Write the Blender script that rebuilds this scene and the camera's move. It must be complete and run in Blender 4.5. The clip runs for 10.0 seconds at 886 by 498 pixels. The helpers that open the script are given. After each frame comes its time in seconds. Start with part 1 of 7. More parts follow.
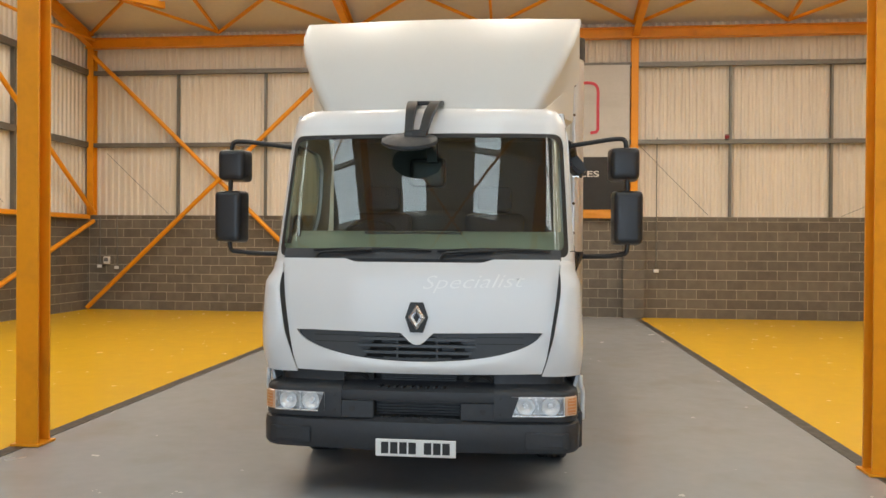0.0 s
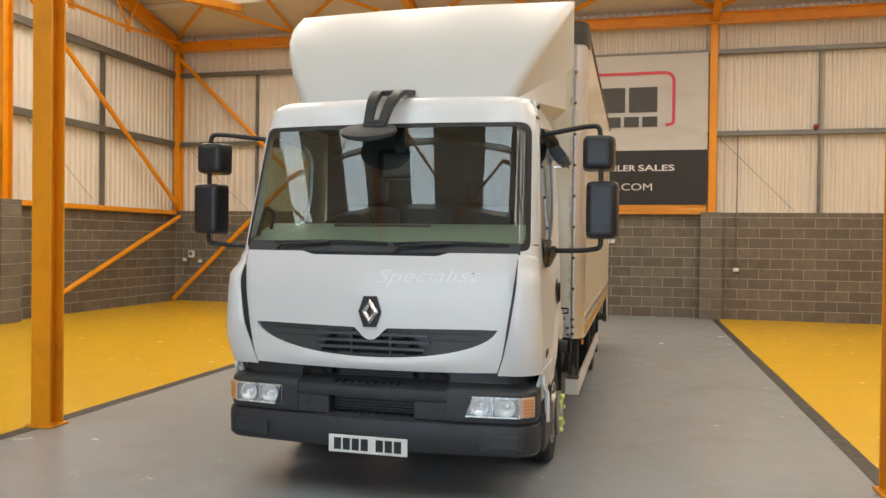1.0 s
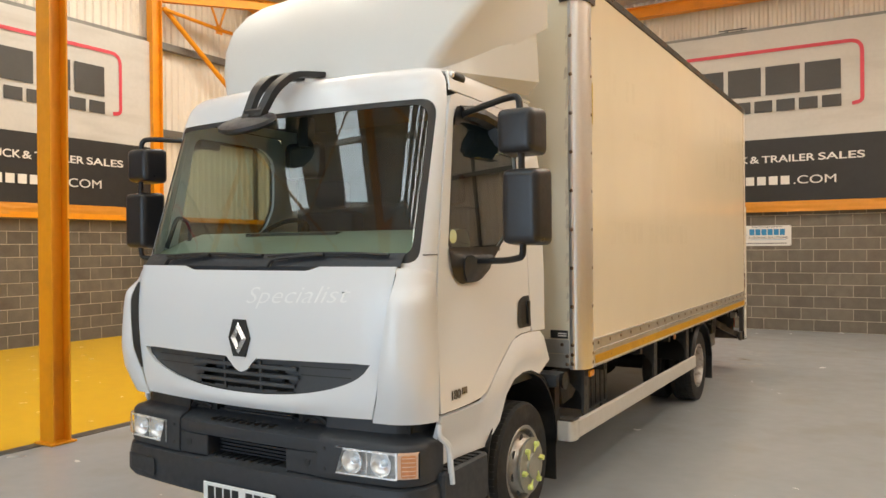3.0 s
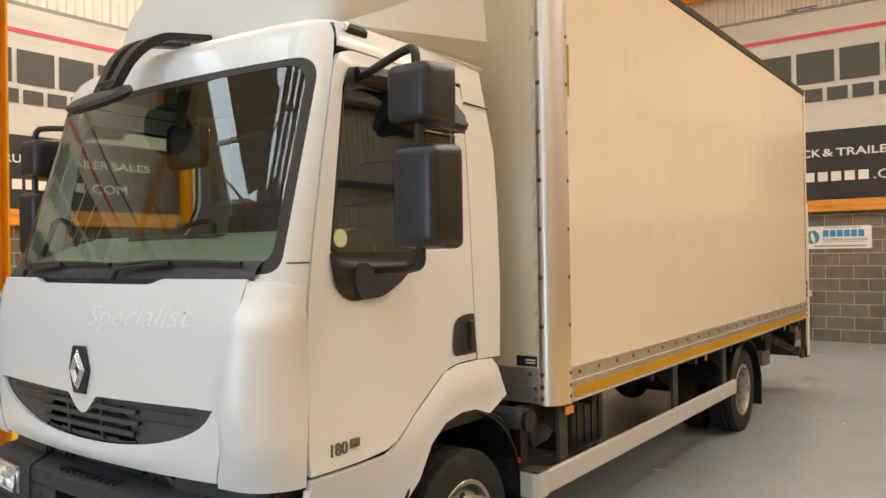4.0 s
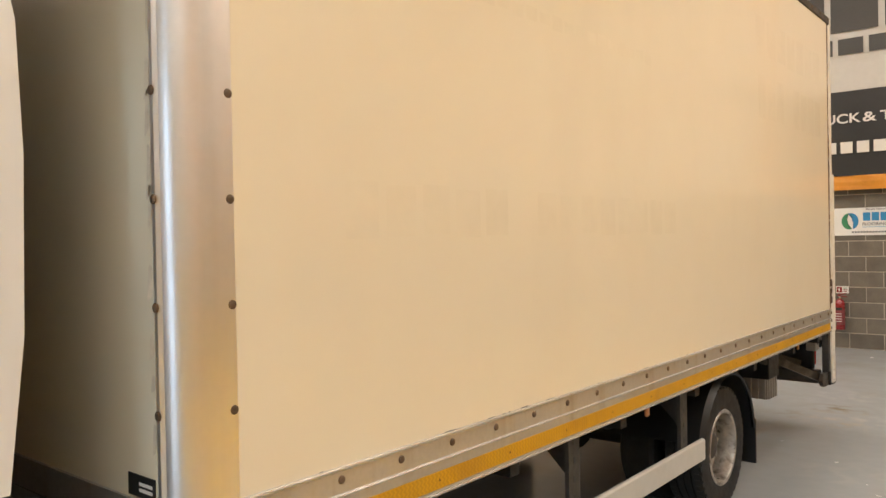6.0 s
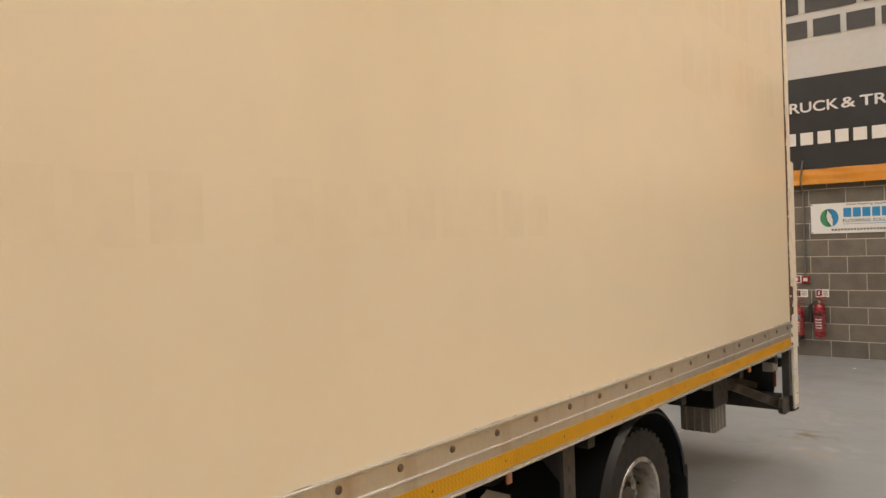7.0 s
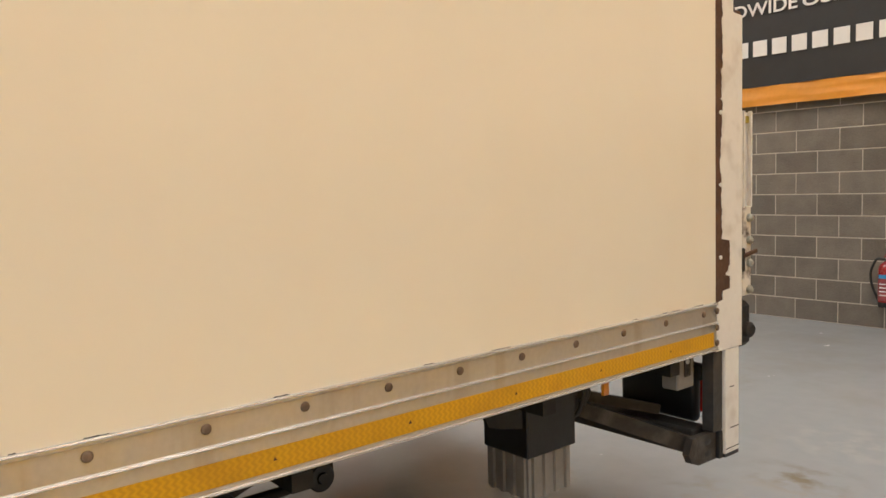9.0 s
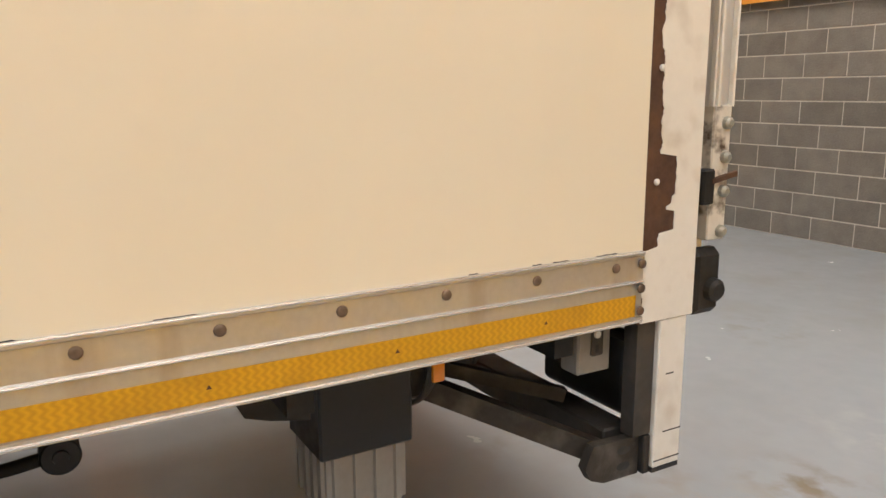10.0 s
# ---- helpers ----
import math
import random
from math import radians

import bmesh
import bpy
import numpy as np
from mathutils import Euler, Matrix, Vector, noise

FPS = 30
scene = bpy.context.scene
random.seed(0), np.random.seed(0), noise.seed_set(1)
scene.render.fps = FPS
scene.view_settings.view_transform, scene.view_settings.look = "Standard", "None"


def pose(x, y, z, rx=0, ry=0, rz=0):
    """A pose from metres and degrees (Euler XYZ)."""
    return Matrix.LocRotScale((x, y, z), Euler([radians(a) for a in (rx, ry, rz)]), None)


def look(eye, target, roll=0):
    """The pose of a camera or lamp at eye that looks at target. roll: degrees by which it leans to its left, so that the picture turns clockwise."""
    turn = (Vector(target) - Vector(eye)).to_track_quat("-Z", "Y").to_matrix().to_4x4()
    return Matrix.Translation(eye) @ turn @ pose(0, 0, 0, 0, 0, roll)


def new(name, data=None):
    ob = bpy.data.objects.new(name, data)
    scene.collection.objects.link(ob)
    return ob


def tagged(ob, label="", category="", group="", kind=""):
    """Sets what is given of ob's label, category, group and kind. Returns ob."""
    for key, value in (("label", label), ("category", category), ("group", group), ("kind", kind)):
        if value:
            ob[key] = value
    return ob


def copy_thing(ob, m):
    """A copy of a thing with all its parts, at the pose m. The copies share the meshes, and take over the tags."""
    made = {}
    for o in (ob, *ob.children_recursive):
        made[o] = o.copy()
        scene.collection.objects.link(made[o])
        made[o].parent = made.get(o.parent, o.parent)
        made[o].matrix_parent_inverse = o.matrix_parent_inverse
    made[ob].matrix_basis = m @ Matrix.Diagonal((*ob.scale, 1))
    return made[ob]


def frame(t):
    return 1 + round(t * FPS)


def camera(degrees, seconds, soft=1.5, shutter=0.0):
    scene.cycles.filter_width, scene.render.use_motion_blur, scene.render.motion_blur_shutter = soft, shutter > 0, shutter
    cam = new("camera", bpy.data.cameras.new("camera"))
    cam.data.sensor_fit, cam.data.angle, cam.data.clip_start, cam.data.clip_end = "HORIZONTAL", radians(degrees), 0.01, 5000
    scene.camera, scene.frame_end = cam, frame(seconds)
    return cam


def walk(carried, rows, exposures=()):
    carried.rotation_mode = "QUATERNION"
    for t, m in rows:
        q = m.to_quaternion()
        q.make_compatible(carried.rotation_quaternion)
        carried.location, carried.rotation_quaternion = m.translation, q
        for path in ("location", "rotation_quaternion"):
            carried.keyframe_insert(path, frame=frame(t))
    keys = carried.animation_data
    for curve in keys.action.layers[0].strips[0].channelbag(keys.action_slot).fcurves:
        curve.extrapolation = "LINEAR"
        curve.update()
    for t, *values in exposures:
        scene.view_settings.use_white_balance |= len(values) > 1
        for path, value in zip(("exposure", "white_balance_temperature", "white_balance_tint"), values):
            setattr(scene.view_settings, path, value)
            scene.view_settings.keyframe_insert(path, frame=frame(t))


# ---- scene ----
cam = camera(59.8, 10.0)
PATH = [
    (0, (0.457, -0.162, 1.701), (0.254, 1.828, 1.687), 0.4),
    (0.5, (0.881, -0.023, 1.693), (0.566, 1.952, 1.671), 0.8),
    (1, (1.405, 0.163, 1.682), (0.922, 2.104, 1.658), 0.7),
    (1.5, (1.884, 0.388, 1.676), (1.257, 2.287, 1.66), 0.3),
    (2, (2.267, 0.78, 1.677), (1.475, 2.616, 1.671), -0.8),
    (2.2, (2.415, 0.977, 1.674), (1.565, 2.787, 1.673), -0.9),
    (3.3, (2.9, 2.195, 1.7), (1.826, 3.883, 1.701), -0.7),
    (3.5, (2.951, 2.455, 1.695), (1.843, 4.12, 1.707), -1.0),
    (4, (2.916, 3.102, 1.682), (1.727, 4.71, 1.693), -0.9),
    (4.5, (2.861, 3.752, 1.674), (1.622, 5.322, 1.683), -1.2),
    (5, (2.808, 4.399, 1.679), (1.54, 5.946, 1.679), -1.2),
    (5.5, (2.678, 5.078, 1.69), (1.402, 6.618, 1.669), -0.9),
    (7, (2.566, 6.995, 1.686), (1.295, 8.539, 1.673), -1.9),
    (7.5, (2.599, 7.764, 1.636), (1.299, 9.284, 1.606), -2.1),
    (8, (2.667, 8.521, 1.628), (1.312, 9.99, 1.56), -2.1),
    (8.5, (2.642, 9.282, 1.579), (1.215, 10.679, 1.464), -2.0),
    (9, (2.628, 9.997, 1.546), (1.089, 11.264, 1.384), -1.7),
    (9.5, (2.535, 10.664, 1.498), (0.906, 11.794, 1.235), -1.1),
    (10, (2.416, 11.299, 1.466), (0.721, 12.282, 1.064), -0.3),
]
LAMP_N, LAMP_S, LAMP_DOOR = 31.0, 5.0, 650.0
EXPOSURES = [(0, -0.88, 6950, 10), (2, -0.76, 6950, 10), (3.5, -0.64, 7000, 10), (4.5, -0.60, 6950, 10), (5.5, -0.46, 6850, 10), (7, -0.80, 6500, 10), (7.5, -0.72, 6400, 10), (8.5, -0.62, 6300, 10), (9, -0.59, 6250, 10), (10, -0.38, 6000, 10)]
walk(cam, [(t, look(eye, target, roll)) for t, eye, target, roll in PATH], EXPOSURES)

# daylight: an even sky over the roof lights
world = bpy.data.worlds.new("sky")
scene.world = world
world.use_nodes = True
wn = world.node_tree.nodes
sky = wn.new("ShaderNodeTexSky")
sky.sky_type, sky.sun_disc = "NISHITA", False
sky.sun_elevation, sky.sun_rotation = radians(48), radians(200)
world.node_tree.links.new(sky.outputs[0], wn["Background"].inputs[0])
wn["Background"].inputs[1].default_value = 0.12


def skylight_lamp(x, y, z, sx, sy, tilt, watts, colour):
    """An area lamp just under a translucent roof sheet: the sheet's daylight, with added fill."""
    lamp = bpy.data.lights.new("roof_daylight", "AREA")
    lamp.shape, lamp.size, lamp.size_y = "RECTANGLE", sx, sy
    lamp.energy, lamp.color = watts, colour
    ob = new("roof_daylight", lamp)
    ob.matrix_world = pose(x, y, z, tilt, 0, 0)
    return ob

# ---- helpers of this scene ----
def part(name, bm, material, parent=None, label="", smooth=False, outward=False):
    """Links a bmesh, drawn in world coordinates, as one mesh object under a thing or part."""
    bmesh.ops.recalc_face_normals(bm, faces=bm.faces)
    if outward:
        bm.normal_update()
        mid = Vector((-0.215, 6.4, 1.2))
        if sum(f.calc_area() * f.normal.dot(f.calc_center_median() - mid) for f in bm.faces) < 0:
            bmesh.ops.reverse_faces(bm, faces=bm.faces)
    me = bpy.data.meshes.new(name)
    bm.to_mesh(me)
    bm.free()
    me.materials.append(material)
    if smooth:
        me.shade_smooth()
        me.set_sharp_from_angle(angle=radians(smooth if smooth > 1 else 35))
    ob = new(name, me)
    if parent is not None:
        attach(ob, parent)
    if label:
        ob["label"] = label
    return ob


def attach(ob, parent):
    ob.parent = parent
    m, up = Matrix.Identity(4), parent
    chain = []
    while up is not None:
        chain.append(up)
        up = up.parent
    for o in reversed(chain):
        m = m @ o.matrix_parent_inverse @ o.matrix_basis
    ob.matrix_parent_inverse = m.inverted()


def thing(name, at, label, category, group=""):
    ob = new(name)
    ob.empty_display_size = 0.1
    ob.location = at
    return tagged(ob, label, category, group)


def box(bm, x0, x1, y0, y1, z0, z1, bevel=0.0, segments=1):
    m = Matrix.LocRotScale(((x0 + x1) / 2, (y0 + y1) / 2, (z0 + z1) / 2), None, (abs(x1 - x0), abs(y1 - y0), abs(z1 - z0)))
    got = bmesh.ops.create_cube(bm, size=1, matrix=m)
    if bevel:
        edges = list({e for v in got["verts"] for e in v.link_edges})
        bmesh.ops.bevel(bm, geom=edges, offset=bevel, segments=segments, affect="EDGES", profile=0.5)
    return bm


def boxed(*a, **k):
    return box(bmesh.new(), *a, **k)


def prism(bm, pts, axis, a, b):
    """Extrudes a closed 2D outline along an axis from a to b. axis x: pts are (y, z); y: (x, z); z: (x, y)."""
    def at(p, v):
        return {"x": (v, p[0], p[1]), "y": (p[0], v, p[1]), "z": (p[0], p[1], v)}[axis]
    lo = [bm.verts.new(at(p, a)) for p in pts]
    hi = [bm.verts.new(at(p, b)) for p in pts]
    n = len(pts)
    bm.faces.new(lo)
    bm.faces.new(hi[::-1])
    for i in range(n):
        bm.faces.new((lo[i], lo[(i + 1) % n], hi[(i + 1) % n], hi[i]))
    return bm


def tube(bm, pts, r, sides=10, cap=True, squash=1.0):
    """A round bar along a line of points."""
    pts = [Vector(p) for p in pts]
    rings = []
    n = len(pts)
    prev = None
    for i, p in enumerate(pts):
        d = (pts[min(i + 1, n - 1)] - pts[max(i - 1, 0)]).normalized()
        ref = Vector((0, 0, 1)) if abs(d.z) < 0.95 else Vector((1, 0, 0))
        if prev is None:
            u = d.cross(ref).normalized()
        else:
            u = (prev - d * prev.dot(d)).normalized()
        prev = u
        w = d.cross(u)
        rr = r[i] if isinstance(r, (list, tuple)) else r
        rings.append([bm.verts.new(p + rr * (math.cos(2 * math.pi * k / sides) * u + squash * math.sin(2 * math.pi * k / sides) * w)) for k in range(sides)])
    for i in range(n - 1):
        for k in range(sides):
            bm.faces.new((rings[i][k], rings[i][(k + 1) % sides], rings[i + 1][(k + 1) % sides], rings[i + 1][k]))
    if cap:
        bm.faces.new(rings[0][::-1])
        bm.faces.new(rings[-1])
    return bm


def bent(pts, r=0.05, n=5):
    """A line of points with its corners rounded."""
    pts = [Vector(p) for p in pts]
    out = [pts[0]]
    for i in range(1, len(pts) - 1):
        a, b, c = pts[i - 1], pts[i], pts[i + 1]
        k = min(r, (a - b).length * 0.45, (c - b).length * 0.45)
        p, q = b + (a - b).normalized() * k, b + (c - b).normalized() * k
        for j in range(n + 1):
            t = j / n
            out.append((1 - t) ** 2 * p + 2 * t * (1 - t) * b + t * t * q)
    out.append(pts[-1])
    return out


def lathe(bm, prof, centre, axis="x", sides=40, sign=1, cap=True):
    """Turns a profile of (along the axis, radius) round an axis through centre."""
    rings = []
    for a, r in prof:
        ring = []
        for k in range(sides):
            c, s = r * math.cos(2 * math.pi * k / sides), r * math.sin(2 * math.pi * k / sides)
            off = {"x": (sign * a, c, s), "y": (c, sign * a, s), "z": (c, s, sign * a)}[axis]
            ring.append(bm.verts.new((centre[0] + off[0], centre[1] + off[1], centre[2] + off[2])))
        rings.append(ring)
    for i in range(len(rings) - 1):
        for k in range(sides):
            bm.faces.new((rings[i][k], rings[i][(k + 1) % sides], rings[i + 1][(k + 1) % sides], rings[i + 1][k]))
    if cap and prof[0][1] > 1e-4:
        bm.faces.new(rings[0][::-1])
    if cap and prof[-1][1] > 1e-4:
        bm.faces.new(rings[-1])
    return bm


def loft(bm, rows, close=False):
    """Joins rows of points of one length into a skin."""
    vs = [[bm.verts.new(p) for p in row] for row in rows]
    for i in range(len(vs) - 1):
        m = len(vs[i])
        for j in range(m if close else m - 1):
            bm.faces.new((vs[i][j], vs[i][(j + 1) % m], vs[i + 1][(j + 1) % m], vs[i + 1][j]))
    return vs


def solid(bm, thickness):
    """Gives an open skin a thickness along its normals (negative: inwards)."""
    bmesh.ops.recalc_face_normals(bm, faces=bm.faces)
    bm.normal_update()
    mid = Vector((-0.215, min(max(sum(v.co.y for v in bm.verts) / len(bm.verts), 6.4), 12.0), 1.5))
    if sum(f.calc_area() * f.normal.dot(f.calc_center_median() - mid) for f in bm.faces) < 0:
        bmesh.ops.reverse_faces(bm, faces=bm.faces)
        bm.normal_update()
    faces, edges, verts = list(bm.faces), list(bm.edges), list(bm.verts)
    twin = {v: bm.verts.new(v.co + v.normal * thickness) for v in verts}
    rim = [e for e in edges if len(e.link_faces) == 1]
    for f in faces:
        bm.faces.new([twin[v] for v in reversed(f.verts)])
    for e in rim:
        a, b = e.verts
        try:
            bm.faces.new((a, b, twin[b], twin[a]))
        except ValueError:
            pass
    return bm


# ---- materials ----
def material(name, colour, rough=0.5, metal=0.0, vary=0.06, scale=(1.5, 30.0), bump=0.0, stain=None, stain_amount=0.0,
             stain_scale=2.0, coat=0.0, per_object=0.0, per_island=0.0, rough_vary=0.1, stretch=(1, 1, 1), stain_stretch=(1, 1, 1), bump_scale=None):
    m = bpy.data.materials.new(name)
    m.use_nodes = True
    t = m.node_tree
    b = t.nodes["Principled BSDF"]
    mp = t.nodes.new("ShaderNodeMapping")
    mp.inputs["Scale"].default_value = stretch
    geo = t.nodes.new("ShaderNodeNewGeometry")
    t.links.new(geo.outputs["Position"], mp.inputs["Vector"])

    def noise_at(s, detail=4.0, vec=None):
        n = t.nodes.new("ShaderNodeTexNoise")
        n.inputs["Scale"].default_value, n.inputs["Detail"].default_value = s, detail
        t.links.new((vec or mp).outputs[0], n.inputs["Vector"])
        return n.outputs["Fac"]

    def ranged(src, lo, hi, a=0.25, c=0.75):
        r = t.nodes.new("ShaderNodeMapRange")
        r.inputs["From Min"].default_value, r.inputs["From Max"].default_value = a, c
        r.inputs["To Min"].default_value, r.inputs["To Max"].default_value = lo, hi
        t.links.new(src, r.inputs["Value"])
        return r.outputs[0]

    def times(a, c):
        n = t.nodes.new("ShaderNodeMath")
        n.operation = "MULTIPLY"
        t.links.new(a, n.inputs[0])
        t.links.new(c, n.inputs[1])
        return n.outputs[0]

    big, fine = noise_at(scale[0]), noise_at(scale[1])
    value = times(ranged(big, 1 - vary, 1 + vary), ranged(fine, 1 - vary * 0.6, 1 + vary * 0.6))
    if per_object:
        info = t.nodes.new("ShaderNodeObjectInfo")
        value = times(value, ranged(info.outputs["Random"], 1 - per_object, 1 + per_object, 0, 1))
    if per_island:
        value = times(value, ranged(geo.outputs["Random Per Island"], 1 - per_island, 1 + per_island, 0, 1))
    hsv = t.nodes.new("ShaderNodeHueSaturation")
    hsv.inputs["Color"].default_value = (*colour, 1)
    t.links.new(value, hsv.inputs["Value"])
    out = hsv.outputs[0]
    if stain:
        smp = t.nodes.new("ShaderNodeMapping")
        smp.inputs["Scale"].default_value = stain_stretch
        t.links.new(geo.outputs["Position"], smp.inputs["Vector"])
        mix = t.nodes.new("ShaderNodeMix")
        mix.data_type = "RGBA"
        mix.inputs[7].default_value = (*stain, 1)
        t.links.new(ranged(noise_at(stain_scale, 8.0, smp), 0, stain_amount, 0.52, 0.72), mix.inputs[0])
        t.links.new(out, mix.inputs[6])
        out = mix.outputs[2]
    t.links.new(out, b.inputs["Base Color"])
    b.inputs["Metallic"].default_value = metal
    t.links.new(ranged(noise_at(scale[1] * 0.4), max(0.02, rough - rough_vary), min(1, rough + rough_vary)), b.inputs["Roughness"])
    if coat:
        b.inputs["Coat Weight"].default_value = coat
        b.inputs["Coat Roughness"].default_value = 0.05
    if bump:
        bp = t.nodes.new("ShaderNodeBump")
        bp.inputs["Strength"].default_value = bump
        bp.inputs["Distance"].default_value = 0.01
        t.links.new(noise_at(bump_scale or scale[1]), bp.inputs["Height"])
        t.links.new(bp.outputs[0], b.inputs["Normal"])
    return m


def glow(name, colour, strength):
    m = bpy.data.materials.new(name)
    m.use_nodes = True
    b = m.node_tree.nodes["Principled BSDF"]
    b.inputs["Base Color"].default_value = (*colour, 1)
    b.inputs["Emission Color"].default_value = (*colour, 1)
    b.inputs["Emission Strength"].default_value = strength
    b.inputs["Roughness"].default_value = 0.5
    return m


M_GREY = material("grey_resin_floor", (0.315, 0.333, 0.352), 0.24, vary=0.05, scale=(0.5, 9), stain=(0.25, 0.22, 0.18), stain_amount=0.28, stain_scale=1.3, rough_vary=0.04)
M_YELLOW = material("yellow_resin_floor", (0.77, 0.445, 0.012), 0.25, vary=0.025, scale=(0.6, 12), stain=(0.60, 0.35, 0.02), stain_amount=0.18, stain_scale=1.2, stain_stretch=(0.4, 1.6, 1), rough_vary=0.03)
M_LINE = material("dark_lane_line", (0.06, 0.058, 0.055), 0.4, vary=0.15, scale=(2, 30))
M_BLOCK = material("concrete_block", (0.158, 0.138, 0.113), 0.9, vary=0.18, scale=(5, 60), bump=0.5, per_object=0.15, per_island=0.15)
M_MORTAR = material("mortar", (0.45, 0.40, 0.335), 0.95, vary=0.1, scale=(6, 50), bump=0.3)
M_SHEET = material("cream_wall_sheet", (0.76, 0.70, 0.62), 0.5, vary=0.04, scale=(0.7, 12), stain=(0.55, 0.47, 0.37), stain_amount=0.3, stain_scale=1.5, stain_stretch=(6, 6, 0.5))
M_ROOF = material("white_roof_sheet", (0.70, 0.655, 0.59), 0.6, vary=0.05, scale=(0.5, 9))
M_ORANGE = material("orange_steel_paint", (0.80, 0.31, 0.012), 0.42, vary=0.05, scale=(1.2, 25), bump=0.03, stain=(0.45, 0.16, 0.02), stain_amount=0.3, stain_scale=4, rough_vary=0.08)
M_GALV = material("galvanised_rail", (0.22, 0.215, 0.20), 0.5, 0.7, vary=0.12, scale=(2, 40))
M_SKYLIGHT = glow("rooflight_sheet", (1.0, 0.98, 0.94), 2.4)
M_SKYLIGHT_S = glow("blue_rooflight_sheet", (0.70, 0.88, 1.0), 6.0)


def smudge(m, spots, colour):
    """Dried marks on a floor: ragged patches round the given places (x, y, radius, strength)."""
    t = m.node_tree
    b = t.nodes["Principled BSDF"]
    geo, noise_n = t.nodes.new("ShaderNodeNewGeometry"), t.nodes.new("ShaderNodeTexNoise")
    noise_n.inputs["Scale"].default_value, noise_n.inputs["Detail"].default_value = 7.0, 9.0
    t.links.new(geo.outputs["Position"], noise_n.inputs["Vector"])
    src = b.inputs["Base Color"].links[0].from_socket
    for x, y, r, k in spots:
        dist, fall, rag, mul, mix = (t.nodes.new(n) for n in ("ShaderNodeVectorMath", "ShaderNodeMapRange", "ShaderNodeMapRange", "ShaderNodeMath", "ShaderNodeMix"))
        dist.operation = "DISTANCE"
        dist.inputs[1].default_value = (x, y, 0)
        t.links.new(geo.outputs["Position"], dist.inputs[0])
        fall.inputs["From Min"].default_value, fall.inputs["From Max"].default_value = r, 0.1 * r
        t.links.new(dist.outputs["Value"], fall.inputs["Value"])
        rag.inputs["From Min"].default_value, rag.inputs["From Max"].default_value = 0.46, 0.66
        rag.inputs["To Max"].default_value = k
        t.links.new(noise_n.outputs["Fac"], rag.inputs["Value"])
        mul.operation = "MULTIPLY"
        t.links.new(fall.outputs[0], mul.inputs[0])
        t.links.new(rag.outputs[0], mul.inputs[1])
        mix.data_type = "RGBA"
        mix.inputs[7].default_value = (*colour, 1)
        t.links.new(mul.outputs[0], mix.inputs[0])
        t.links.new(src, mix.inputs[6])
        src = mix.outputs[2]
    t.links.new(src, b.inputs["Base Color"])


smudge(M_GREY, [(0.82, 13.80, 0.34, 0.8), (0.95, 13.22, 0.30, 0.55), (0.55, 13.35, 0.28, 0.4), (-0.55, 15.3, 0.4, 0.35), (-0.1, 13.0, 0.2, 0.3)], (0.20, 0.15, 0.09))
smudge(M_GREY, [(0.92, 13.35, 0.5, 0.42), (0.75, 14.5, 0.5, 0.25), (1.3, 11.6, 0.4, 0.2)], (0.55, 0.53, 0.49))
# ---- the hall: back wall y = 18.2, gable wall x = -10.35 ----
XL, XR, YB, YF = -10.35, 9.9, 18.2, -6.4
WALL_TOP, EAVES, PITCH, YR = 2.36, 6.72, 0.25, 5.9
COURSE, BLOCK = 0.225, 0.45


def roof_z(y):
    return EAVES + 0.2 + PITCH * min(YB - y, y - YF)


def structure(ob, label, category):
    return tagged(ob, label, category, kind="structure")


structure(part("floor", boxed(XL - 0.3, XR + 0.3, YF - 0.3, YB + 0.3, -0.3, 0.0), M_GREY), "smooth grey resin floor of the vehicle lane, slightly glossy", "floor")
YELLOW_W, YELLOW_E = -3.73, 3.20
structure(part("floor_yellow_west", boxed(XL, YELLOW_W, YF, YB, 0.0, 0.004), M_YELLOW), "glossy yellow resin floor of the side bay", "floor")
structure(part("floor_yellow_east", boxed(YELLOW_E, XR, YF, YB, 0.0, 0.004), M_YELLOW), "glossy yellow resin floor of the side bay", "floor")
structure(part("lane_line_west", boxed(YELLOW_W, YELLOW_W + 0.13, YF, YB, 0.0, 0.005), M_LINE), "dark painted line between grey lane and yellow floor", "floor marking")
structure(part("lane_line_east", boxed(YELLOW_E - 0.13, YELLOW_E, YF, YB, 0.0, 0.005), M_LINE), "dark painted line between grey lane and yellow floor", "floor marking")

# walls: mortar core, then blocks, then profiled sheet above
wall_north = structure(part("wall_north", boxed(XL - 0.2, XR + 0.2, YB + 0.004, YB + 0.2, 0, WALL_TOP), M_MORTAR), "grey concrete block wall below cream profiled sheeting", "wall")
wall_west = structure(part("wall_west", boxed(XL - 0.2, XL - 0.004, YF, YB + 0.004, 0, WALL_TOP), M_MORTAR), "grey concrete block gable wall below cream profiled sheeting", "wall")
wall_east = structure(part("wall_east", boxed(XR + 0.004, XR + 0.2, YF, YB + 0.004, 0, WALL_TOP), M_MORTAR), "grey concrete block wall below cream profiled sheeting", "wall")
DX0, DX1, DZ = -4.6, 3.6, 5.0
wall_south = structure(part("wall_south", boxed(XL - 0.2, DX0, YF - 0.2, YF - 0.004, 0, WALL_TOP), M_MORTAR), "grey concrete block wall below cream profiled sheeting", "wall")
wall_south_east = structure(part("wall_south_east", boxed(DX1, XR + 0.2, YF - 0.2, YF - 0.004, 0, WALL_TOP), M_MORTAR), "grey concrete block wall below cream profiled sheeting", "wall")


